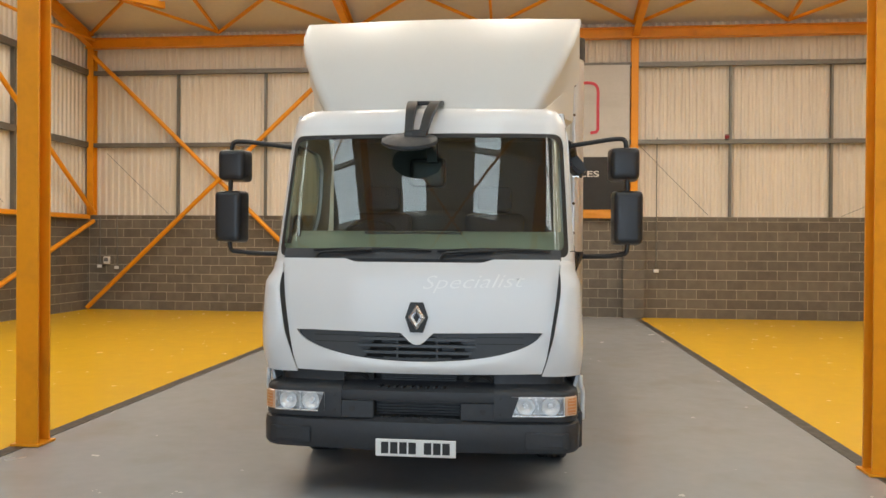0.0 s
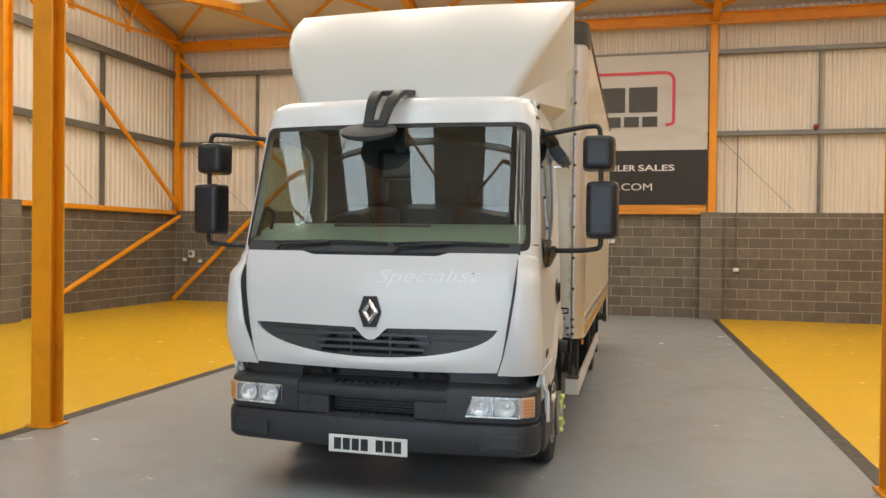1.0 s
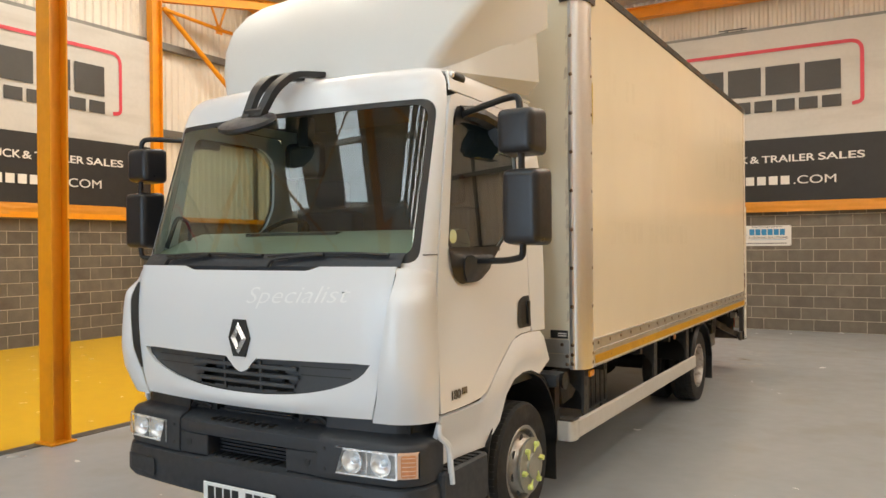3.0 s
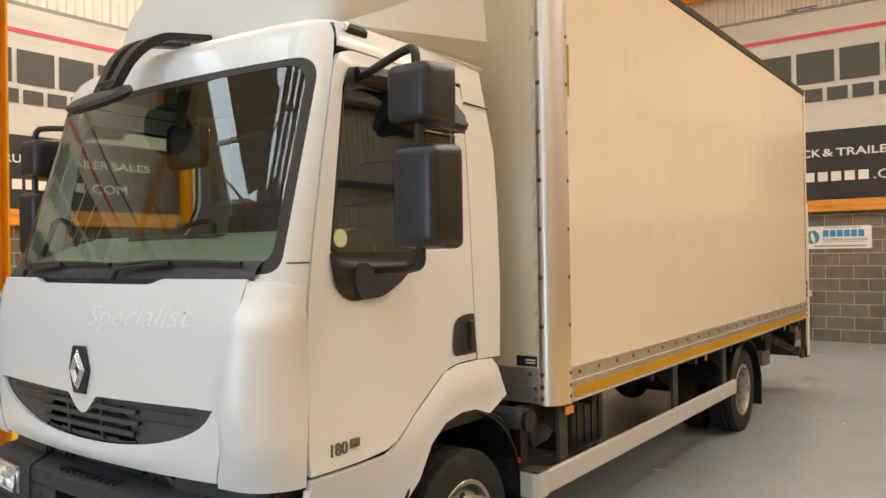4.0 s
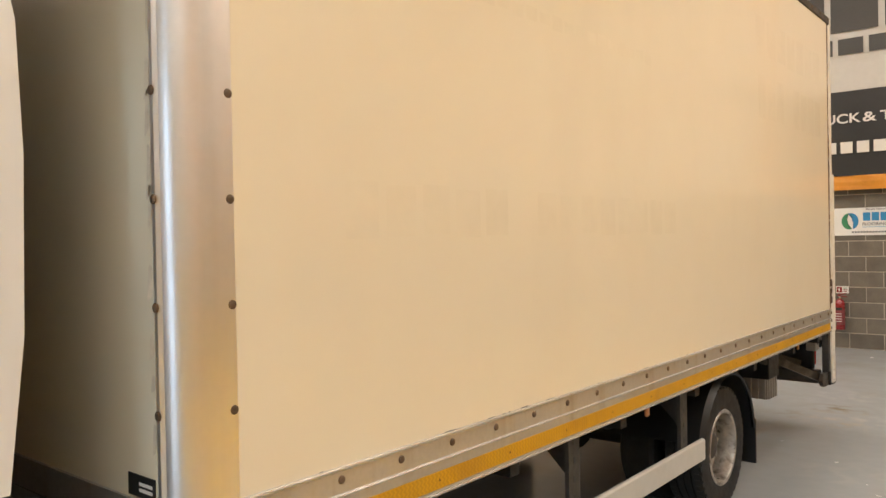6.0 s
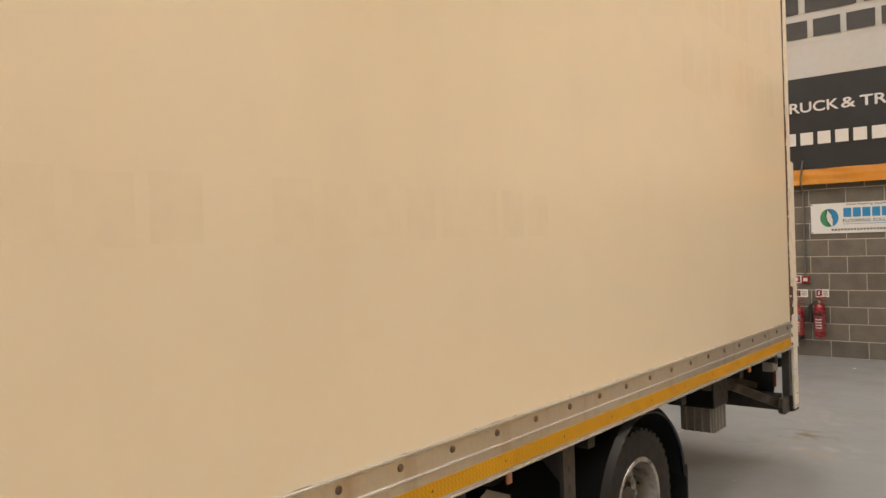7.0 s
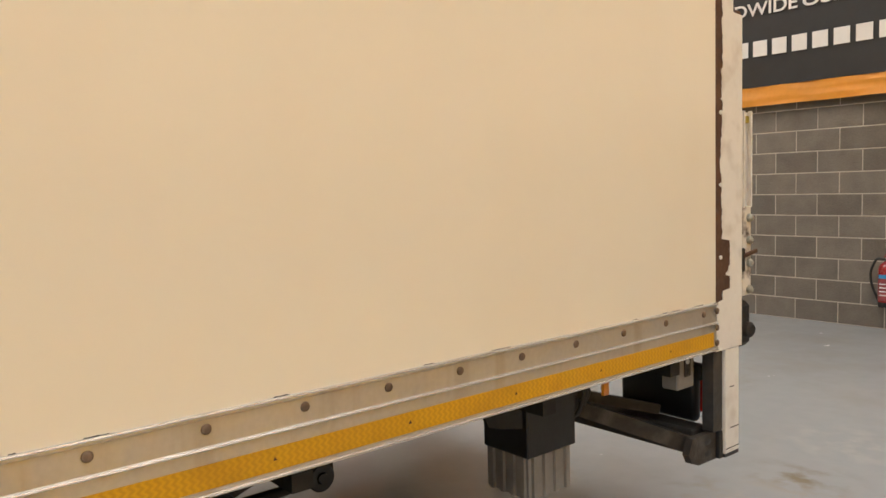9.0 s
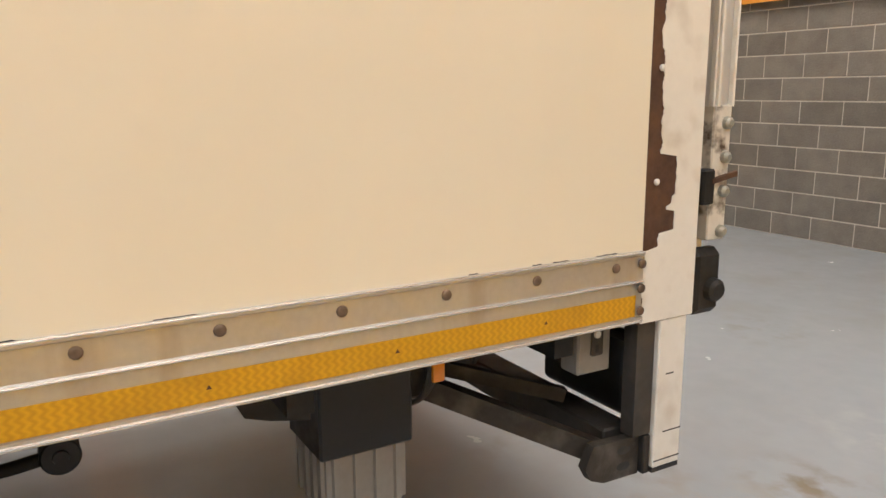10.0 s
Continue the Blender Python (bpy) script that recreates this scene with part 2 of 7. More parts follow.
def ribbed(a, b, pitch=0.167, deep=0.035):
    """Outline of a profiled sheet between a and b: flat ribs and narrow troughs."""
    out, v = [], a
    while v < b - pitch:
        out += [(v, 0), (v + pitch * 0.34, 0), (v + pitch * 0.50, deep), (v + pitch * 0.84, deep)]
        v += pitch
    return out + [(b, 0)]


def sheet_wall(name, along, at, sign, a, b, top, foot=WALL_TOP - 0.03):
    bm = bmesh.new()
    lo, hi = [], []
    for v, d in ribbed(a, b):
        p = at + sign * d
        x, y = (v, p) if along == "x" else (p, v)
        lo.append((x, y, foot))
        hi.append((x, y, top(y)))
    loft(bm, [lo, hi])
    structure(part(name, bm, M_SHEET), "cream profiled metal wall sheeting with vertical ribs", "wall")


sheet_wall("wall_sheet_north", "x", YB + 0.12, -1, XL - 0.1, XR + 0.1, roof_z)
sheet_wall("wall_sheet_south", "x", YF - 0.12, 1, XL - 0.1, DX0, roof_z)
sheet_wall("wall_sheet_south_east", "x", YF - 0.12, 1, DX1, XR + 0.1, roof_z)
sheet_wall("wall_sheet_over_door", "x", YF - 0.12, 1, DX0, DX1, roof_z, DZ)
# vehicle door assumed out of view, added to light the front with low daylight
door_frame = structure(part("door_frame", boxed(DX0 - 0.12, DX0, YF - 0.2, YF, 0, DZ), M_ORANGE), "orange steel frame of an unseen vehicle door, assumed", "door frame")
part("jamb", boxed(DX1, DX1 + 0.12, YF - 0.2, YF, 0, DZ), M_ORANGE, door_frame)
part("head", boxed(DX0 - 0.12, DX1 + 0.12, YF - 0.2, YF, DZ, DZ + 0.2), M_ORANGE, door_frame)
structure(part("ground", boxed(-200, 200, -300, YF - 0.3, -0.3, -0.01), M_MORTAR), "pale concrete yard outside the assumed vehicle door", "ground")
# fill lamp in that assumed opening, sized by its mirror image in the bonnet
yard = bpy.data.lights.new("door_daylight", "AREA")
yard.shape, yard.size, yard.size_y = "RECTANGLE", DX1 - DX0, DZ
yard.energy, yard.color = LAMP_DOOR, (0.555, 0.755, 1.0)
new("door_daylight", yard).matrix_world = pose((DX0 + DX1) / 2, YF - 0.02, DZ / 2, 90, 0, 0)
sheet_wall("wall_sheet_west", "y", XL - 0.12, 1, YF - 0.1, YB + 0.1, roof_z)
sheet_wall("wall_sheet_east", "y", XR + 0.12, -1, YF - 0.1, YB + 0.1, roof_z)

# roof: two slopes, with translucent sheets let into both
LIGHTS_N = [(x, 7.4, 16.75) for x in (-7.65, -5.0, -2.3, 0.4, 3.1, 5.8, 8.5)]
LIGHTS_S = [(x, -3.35, 3.6) for x in (-7.5, -4.65, -1.8, 1.05, 3.9, 6.75, 9.2)]
LIGHT_W = 0.95


def slope(name, y0, y1, lights):
    bm = bmesh.new()
    xs = sorted({XL - 0.2, XR + 0.2, *[x + s * LIGHT_W / 2 for x, *_ in lights for s in (-1, 1)]})
    ya, yb = lights[0][1], lights[0][2]
    for i in range(len(xs) - 1):
        mid = (xs[i] + xs[i + 1]) / 2
        lit = any(abs(mid - x) < LIGHT_W / 2 for x, *_ in lights)
        for a, b in ((y0, ya), (ya, yb), (yb, y1)):
            if lit and a == ya:
                continue
            prism(bm, [(a, roof_z(a)), (b, roof_z(b)), (b, roof_z(b) + 0.08), (a, roof_z(a) + 0.08)], "x", xs[i], xs[i + 1])
    structure(part(name, bm, M_ROOF), "pale lined underside of the pitched warehouse roof", "ceiling")


slope("ceiling_north", YR, YB + 0.2, LIGHTS_N)
slope("ceiling_south", YF - 0.2, YR, LIGHTS_S)
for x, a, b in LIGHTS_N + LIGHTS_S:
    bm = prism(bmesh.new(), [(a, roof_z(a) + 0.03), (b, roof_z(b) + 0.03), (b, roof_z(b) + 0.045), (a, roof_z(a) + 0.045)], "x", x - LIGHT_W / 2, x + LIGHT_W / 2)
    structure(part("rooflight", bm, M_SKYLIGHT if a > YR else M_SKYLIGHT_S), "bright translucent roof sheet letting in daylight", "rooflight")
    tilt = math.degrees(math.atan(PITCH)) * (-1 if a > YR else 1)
    run = (b - a) * (0.82 if a > YR else 1.0)  # north lamps stop short of the eaves, to dim the back wall and floor
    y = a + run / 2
    # added fill: west and south-east lamps outshine their sheets, south-east ones warmed too
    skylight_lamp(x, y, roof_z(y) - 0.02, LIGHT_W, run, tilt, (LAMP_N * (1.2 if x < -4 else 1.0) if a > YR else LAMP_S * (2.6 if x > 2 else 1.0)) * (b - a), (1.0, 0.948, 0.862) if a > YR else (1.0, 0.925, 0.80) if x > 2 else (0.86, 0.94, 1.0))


def beam_h(bm, a, b, w, h, flange=0.016, web=0.012, up=(0, 0, 1)):
    """A steel section with two flanges and a web between two points; h is across the web."""
    a, b = Vector(a), Vector(b)
    d = (b - a).normalized()
    up = Vector(up)
    up = (up - d * up.dot(d)).normalized()
    s = d.cross(up)
    for lo, hi, ww in ((-h / 2, -h / 2 + flange, w), (h / 2 - flange, h / 2, w), (-h / 2 + flange, h / 2 - flange, web)):
        vs = []
        for p in (a, b):
            for u, v in ((lo, -ww / 2), (lo, ww / 2), (hi, ww / 2), (hi, -ww / 2)):
                vs.append(bm.verts.new(p + up * u + s * v))
        for f in ((0, 1, 2, 3), (7, 6, 5, 4), (0, 4, 5, 1), (1, 5, 6, 2), (2, 6, 7, 3), (3, 7, 4, 0)):
            bm.faces.new([vs[i] for i in f])
    return bm


def strut(bm, a, b, w, h=None, up=(0, 0, 1)):
    a, b = Vector(a), Vector(b)
    d = (b - a).normalized()
    up = Vector(up)
    if abs(d.dot(up)) > 0.98:
        up = Vector((0, 1, 0))
    up = (up - d * up.dot(d)).normalized()
    s = d.cross(up)
    h = h or w
    vs = [bm.verts.new(p + up * u * h / 2 + s * v * w / 2) for p in (a, b) for u, v in ((-1, -1), (-1, 1), (1, 1), (1, -1))]
    for f in ((0, 1, 2, 3), (7, 6, 5, 4), (0, 4, 5, 1), (1, 5, 6, 2), (2, 6, 7, 3), (3, 7, 4, 0)):
        bm.faces.new([vs[i] for i in f])
    return bm


# steel frame
GRID = (-10.25, -3.60, 3.04, 9.8)
for x in (-3.605, 3.145):
    col = thing("steel_column", (x, 5.905, 0), "orange painted steel column standing on the floor by the dark line", "column", "inner columns")
    part("stanchion", beam_h(bmesh.new(), (x, 5.905, 0.012), (x, 5.905, roof_z(5.905) - 0.35), 0.19, 0.17, 0.016, 0.012, up=(0, 1, 0)), M_ORANGE, col)
    part("base_plate", boxed(x - 0.125, x + 0.125, 5.785, 6.025, 0.004, 0.02), M_ORANGE, col)
for x in GRID:
    wide = 0.16
    structure(part("column_north", beam_h(bmesh.new(), (x, YB - 0.06, WALL_TOP), (x, YB - 0.06, EAVES - 0.24), wide, 0.2, up=(0, 1, 0)), M_ORANGE), "orange painted steel column on a block pier", "column")
structure(part("eaves_beam_north", beam_h(bmesh.new(), (XL, YB - 0.16, EAVES - 0.12), (XR, YB - 0.16, EAVES - 0.12), 0.2, 0.24), M_ORANGE), "orange painted steel eaves beam along the back wall", "beam")
for y in (12.32, 5.9, -1.0):
    structure(part("column_east", beam_h(bmesh.new(), (XR - 0.14, y, WALL_TOP), (XR - 0.14, y, roof_z(y) - 0.1), 0.18, 0.24, up=(0, 1, 0)), M_ORANGE), "orange painted steel column on a block pier", "column")
    structure(part("column_west", beam_h(bmesh.new(), (XL + 0.14, y, WALL_TOP), (XL + 0.14, y, roof_z(y) - 0.1), 0.18, 0.24, up=(0, 1, 0)), M_ORANGE), "orange painted steel column on a block pier", "column")
structure(part("rail_east", boxed(XR - 0.14, XR - 0.02, YF, YB - 0.2, WALL_TOP - 0.1, WALL_TOP), M_ORANGE), "orange painted steel rail on top of the block wall", "rail")
structure(part("rail_west", boxed(XL + 0.02, XL + 0.14, YF, YB - 0.2, WALL_TOP - 0.1, WALL_TOP + 0.0), M_ORANGE), "orange painted steel rail on top of the block wall", "rail")
for x in GRID:
    for y0, y1 in ((YB - 0.15, YR), (YF + 0.15, YR)):
        structure(part("rafter", beam_h(bmesh.new(), (x, y0, roof_z(y0) - 0.28), (x, y1, roof_z(y1) - 0.28), 0.16, 0.3), M_ORANGE), "orange painted steel rafter under the roof", "rafter")
for i in range(1, 8):
    for y in (YB - i * 1.55, YF + i * 1.55):
        structure(part("purlin", boxed(XL, XR, y - 0.03, y + 0.03, roof_z(y) - 0.13, roof_z(y) - 0.012), M_ROOF), "pale steel purlin under the roof sheets", "purlin")

# bracing
def brace(name, a, b, label="orange painted tubular steel wall brace", r=0.055):
    return structure(part(name, tube(bmesh.new(), [a, b], r, 12), M_ORANGE, smooth=True), label, "brace")


brace("wall_brace", (-10.2, YB - 0.14, 6.33), (-3.66, YB - 0.14, 0.1))
brace("wall_brace", (-10.25, YB - 0.26, 0.06), (-3.66, YB - 0.26, 6.25))
brace("wall_brace", (XL + 0.22, 12.5, 6.62), (XL + 0.22, YB - 0.2, 2.42))
brace("wall_brace", (XL + 0.22, YB - 0.2, 2.2), (XL + 0.22, 13.1, 0.2))
structure(part("roof_tie", strut(bmesh.new(), (-10.3, 12.3, 6.82), (-7.75, 16.8, 7.12), 0.12, 0.16), M_ORANGE), "orange painted steel tie from the gable column", "brace")
# lattice under the gable rafters: a tubular chord, gusset plates and pairs of web bars
for at, flip in ((XL + 0.3, False), (XL + 0.3, True)):
    def gp(y, z):
        return (at, (YF + YB - y) if flip else y, z)
    lat = structure(part("gable_chord", tube(bmesh.new(), [gp(12.4, 6.57), gp(14.0, 6.50), gp(15.75, 6.51), gp(17.9, 6.66)], 0.038, 10), M_ORANGE, smooth=True), "orange painted tubular chord along the gable wall", "beam")
    for y in (13.9, 15.75):
        ga, gb = sorted((gp(y - 0.09, 0)[1], gp(y + 0.09, 0)[1]))
        part("gusset_plate", boxed(at - 0.008, at + 0.008, ga, gb, 6.40, 6.57), M_ORANGE, lat)
    for a, b in (((13.9, 6.52), (13.32, 7.72)), ((13.9, 6.52), (14.36, 7.66)), ((15.75, 6.53), (15.02, 7.45)), ((15.75, 6.53), (16.12, 7.22))):
        part("web_bar", tube(bmesh.new(), [gp(*a), gp(*b)], 0.026, 8), M_ORANGE, lat, smooth=True)
for x0, x1 in zip(GRID[:-1], GRID[1:]):
    mid = (x0 + x1) / 2
    for a, b in (((x0, YF + 0.2), (mid, YF + 3.1)), ((x1, YF + 0.2), (mid, YF + 3.1)), ((mid, YF + 3.1), (x0, YF + 6.2)), ((mid, YF + 3.1), (x1, YF + 6.2))):
        structure(part("roof_brace", tube(bmesh.new(), [(*a, roof_z(a[1]) - 0.2), (*b, roof_z(b[1]) - 0.2)], 0.035, 8), M_ORANGE, smooth=True), "orange painted steel tube brace under the roof", "brace")
for x0, x1 in zip(GRID[:-1], GRID[1:]):
    mid = (x0 + x1) / 2
    for a, b in (((x0, YB - 0.2), (mid, YB - 3.1)), ((mid, YB - 0.2), (x0, YB - 3.1)), ((x1, YB - 0.2), (mid, YB - 3.1)), ((mid, YB - 0.2), (x1, YB - 3.1)), ((mid, YB - 0.2), (mid, YB - 3.1))):
        structure(part("roof_brace", strut(bmesh.new(), (*a, roof_z(a[1]) - 0.16), (*b, roof_z(b[1]) - 0.16), 0.06), M_ORANGE), "orange painted steel angle brace under the roof", "brace")

# sheeting rails and posts of the walls
for z in (4.1, 5.9):
    structure(part("girt_north", boxed(XL, XR, YB - 0.06, YB + 0.07, z - 0.05, z + 0.05), M_GALV), "grey galvanised steel sheeting rail", "rail")
    structure(part("girt_east", boxed(XR - 0.06, XR + 0.07, YF, YB - 0.06, z - 0.07, z + 0.07), M_GALV), "grey galvanised steel sheeting rail", "rail")
    structure(part("girt_west", boxed(XL - 0.07, XL + 0.06, YF, YB - 0.06, z - 0.07, z + 0.07), M_GALV), "grey galvanised steel sheeting rail", "rail")
for x in (-8.04, -5.81, -1.4, 0.8, 5.23, 7.46):
    structure(part("sheeting_post_north", boxed(x - 0.025, x + 0.025, YB - 0.03, YB + 0.07, WALL_TOP, 5.85), M_GALV), "thin grey steel post against the sheeting", "post")
for y in (15.3, 10.4, 8.2):
    structure(part("sheeting_post_west", boxed(XL - 0.07, XL + 0.03, y - 0.035, y + 0.035, WALL_TOP, 5.84), M_GALV), "thin grey steel post against the sheeting", "post")
# ---- materials of the lorry ----
M_WHITE = material("white_cab_paint", (0.735, 0.745, 0.762), 0.36, vary=0.004, scale=(1.2, 14), coat=0.6, rough_vary=0.01)
M_FAIR = material("white_moulded_plastic", (0.63, 0.622, 0.602), 0.48, vary=0.008, scale=(1.0, 20), coat=0.05, rough_vary=0.015)
M_PANEL = material("cream_box_panel", (0.80, 0.737, 0.60), 0.24, vary=0.012, scale=(0.5, 5), stain=(0.745, 0.665, 0.52), stain_amount=0.35, stain_scale=1.6, stain_stretch=(1, 1.1, 0.45), coat=0.25, rough_vary=0.012)
M_GHOST = material("faded_lettering_film", (0.785, 0.720, 0.582), 0.23, vary=0.03, scale=(3, 14), coat=0.25, rough_vary=0.012)
# paler than the cab paint, for the sheen of the glue
M_GHOSTW = material("bonnet_glue_mark", (0.87, 0.875, 0.88), 0.2, vary=0.05, scale=(3, 30))
M_ALU = material("mill_aluminium", (0.78, 0.77, 0.77), 0.34, 0.8, vary=0.03, scale=(1.5, 40), stain=(0.66, 0.63, 0.60), stain_amount=0.25, stain_scale=2.0, stain_stretch=(8, 8, 0.3), rough_vary=0.04)
M_RAIL = material("scratched_rail_aluminium", (0.53, 0.515, 0.495), 0.38, 0.7, vary=0.09, scale=(1.5, 60), bump=0.03, stain=(0.36, 0.29, 0.22), stain_amount=0.5, stain_scale=3.0, stain_stretch=(4, 4, 0.4))
# brighter and smoother than the rail, to carry its edge highlights
M_LIP = material("highlit_rail_edge", (0.86, 0.85, 0.83), 0.22, 0.85, vary=0.05, scale=(6, 60), rough_vary=0.03)
M_FLAKED = material("flaked_white_hinge_paint", (0.66, 0.62, 0.55), 0.5, vary=0.06, scale=(3, 40), stain=(0.07, 0.045, 0.03), stain_amount=1.0, stain_scale=22, bump=0.2)
M_CAST = material("painted_guard_aluminium", (0.60, 0.585, 0.55), 0.38, 0.25, vary=0.05, scale=(1, 25))
M_RIVET = material("dull_rivet", (0.16, 0.11, 0.075), 0.6, 0.5, vary=0.3, scale=(20, 80), per_object=0.3)
M_PLASTIC = material("dark_grey_bumper_plastic", (0.030, 0.033, 0.039), 0.50, vary=0.12, scale=(2, 60), bump=0.08, bump_scale=220)
M_CASE = material("black_mirror_housing", (0.017, 0.017, 0.020), 0.36, vary=0.12, scale=(2, 60), bump=0.05, bump_scale=260)
M_GRILLE = material("grey_grille_plastic", (0.052, 0.057, 0.064), 0.45, vary=0.08, scale=(2, 60), bump=0.05, bump_scale=220)
M_BLACK = material("black_plastic", (0.011, 0.011, 0.012), 0.42, vary=0.15, scale=(3, 60), bump=0.04)
# near-black with oily stains; the shade under the lorry is taken into its colour
M_SHADOWY = material("oily_shaded_steel", (0.012, 0.011, 0.010), 0.65, vary=0.3, scale=(4, 40), bump=0.2, stain=(0.045, 0.034, 0.025), stain_amount=0.6, stain_scale=5)
M_CHASSIS = material("grey_chassis_steel", (0.055, 0.049, 0.044), 0.6, 0.2, vary=0.25, scale=(3, 40), bump=0.2, stain=(0.12, 0.085, 0.055), stain_amount=0.6, stain_scale=6)
M_ARM = material("scraped_arm_steel", (0.035, 0.028, 0.022), 0.55, 0.2, vary=0.3, scale=(4, 40), bump=0.25, stain=(0.14, 0.125, 0.105), stain_amount=0.5, stain_scale=11)
M_RUBBER = material("tyre_rubber", (0.015, 0.0145, 0.0145), 0.78, vary=0.2, scale=(5, 50), bump=0.1, stain=(0.04, 0.036, 0.032), stain_amount=0.4, stain_scale=6)
M_RIM_REAR = material("dirty_steel_wheel", (0.46, 0.43, 0.39), 0.34, 0.7, vary=0.25, scale=(6, 50), stain=(0.05, 0.035, 0.025), stain_amount=0.9, stain_scale=14, bump=0.15)
M_RIM = material("scuffed_steel_wheel", (0.38, 0.365, 0.34), 0.36, 0.7, vary=0.2, scale=(5, 50), stain=(0.22, 0.16, 0.11), stain_amount=0.6, stain_scale=8, bump=0.1)
M_HUB = material("grey_hub_flange", (0.34, 0.33, 0.28), 0.5, 0.3, vary=0.15, scale=(6, 60))
M_LIME = material("lime_nut_indicator", (0.72, 0.80, 0.25), 0.45, vary=0.05)
M_REFLECT = material("yellow_reflective_tape", (0.62, 0.33, 0.002), 0.5, 0.0, vary=0.10, scale=(4, 120), stain=(0.38, 0.19, 0.01), stain_amount=0.5, stain_scale=6)


def wavy_film(m, pitch, wave):
    """Darkens a reflective film in upright wavy columns, pitch apart, that swing once in each wave of height."""
    t = m.node_tree
    b = t.nodes["Principled BSDF"]
    src = b.inputs["Base Color"].links[0].from_socket

    def math_node(kind, a, c):
        n = t.nodes.new("ShaderNodeMath")
        n.operation = kind
        for k, v in enumerate((a, c)):
            if isinstance(v, (int, float)):
                n.inputs[k].default_value = v
            elif v is not None:
                t.links.new(v, n.inputs[k])
        return n.outputs[0]

    geo, xyz, ramp, mix = (t.nodes.new(k) for k in ("ShaderNodeNewGeometry", "ShaderNodeSeparateXYZ", "ShaderNodeMapRange", "ShaderNodeMix"))
    t.links.new(geo.outputs["Position"], xyz.inputs[0])
    swing = math_node("SINE", math_node("MULTIPLY", xyz.outputs[2], 2 * math.pi / wave), None)
    phase = math_node("ADD", math_node("MULTIPLY", xyz.outputs[1], 2 * math.pi / pitch), math_node("MULTIPLY", swing, 1.3))
    column = math_node("SINE", phase, None)
    ramp.inputs["From Min"].default_value, ramp.inputs["From Max"].default_value = -1.0, 1.0
    ramp.inputs["To Min"].default_value, ramp.inputs["To Max"].default_value = 0.0, 0.42
    t.links.new(column, ramp.inputs["Value"])
    mix.data_type = "RGBA"
    mix.inputs[7].default_value = (0.36, 0.16, 0.003, 1)
    t.links.new(ramp.outputs[0], mix.inputs[0])
    t.links.new(src, mix.inputs[6])
    t.links.new(mix.outputs[2], b.inputs["Base Color"])


wavy_film(M_REFLECT, 0.0185, 0.018)
M_CHROME = material("chrome_badge", (0.66, 0.66, 0.67), 0.26, 1.0, vary=0.03)
M_AMBER = material("amber_lens", (0.62, 0.26, 0.12), 0.15, vary=0.1, scale=(6, 60), coat=0.6)
M_AMBERPALE = material("pale_amber_lens", (0.66, 0.43, 0.31), 0.15, vary=0.1, scale=(6, 60), coat=0.6)
M_MARKER = material("orange_marker_lens", (0.78, 0.27, 0.02), 0.2, vary=0.1, scale=(6, 60), coat=0.5)
M_LAMPBACK = material("lamp_reflector", (0.86, 0.87, 0.88), 0.24, 0.35, vary=0.1, scale=(20, 60))
M_BOWL = material("silvered_bowl", (0.95, 0.96, 0.97), 0.16, 0.6, vary=0.12, scale=(30, 90))
M_RED = material("red_lens", (0.55, 0.03, 0.03), 0.2, vary=0.1)
M_PLATE = material("white_number_plate", (0.82, 0.82, 0.80), 0.35, vary=0.02)
# print black, also laid on flat as the darkness of holes and hollows
M_INK = material("ink_and_hole_black", (0.02, 0.02, 0.02), 0.5, vary=0.1)
M_DASH = material("pale_dashboard_plastic", (0.32, 0.34, 0.28), 0.6, vary=0.08, scale=(2, 40))
M_TRIM = material("dark_cab_trim", (0.04, 0.044, 0.04), 0.7, vary=0.15, scale=(2, 40))
M_SEAT = material("dark_seat_cloth", (0.035, 0.036, 0.045), 0.9, vary=0.2, scale=(6, 90), bump=0.2)
M_RUST = material("brown_rusty_post", (0.085, 0.04, 0.022), 0.8, vary=0.3, scale=(8, 60), bump=0.3, stain=(0.16, 0.075, 0.03), stain_amount=0.7, stain_scale=9)
M_CHIPPED = material("chipped_white_paint", (0.77, 0.74, 0.68), 0.45, vary=0.04, scale=(2, 40), stain=(0.30, 0.22, 0.14), stain_amount=0.35, stain_scale=10)
M_GREYBOX = material("grey_plastic_box", (0.27, 0.25, 0.225), 0.5, vary=0.1, scale=(3, 40), stain=(0.13, 0.11, 0.09), stain_amount=0.5, stain_scale=4)
M_SEALANT = material("old_sealant", (0.62, 0.55, 0.45), 0.7, vary=0.2, scale=(6, 40))
M_BADGE = material("grey_badge", (0.16, 0.15, 0.13), 0.35, 0.6)
M_GOLD = material("gold_badge", (0.50, 0.37, 0.06), 0.35, 0.5)


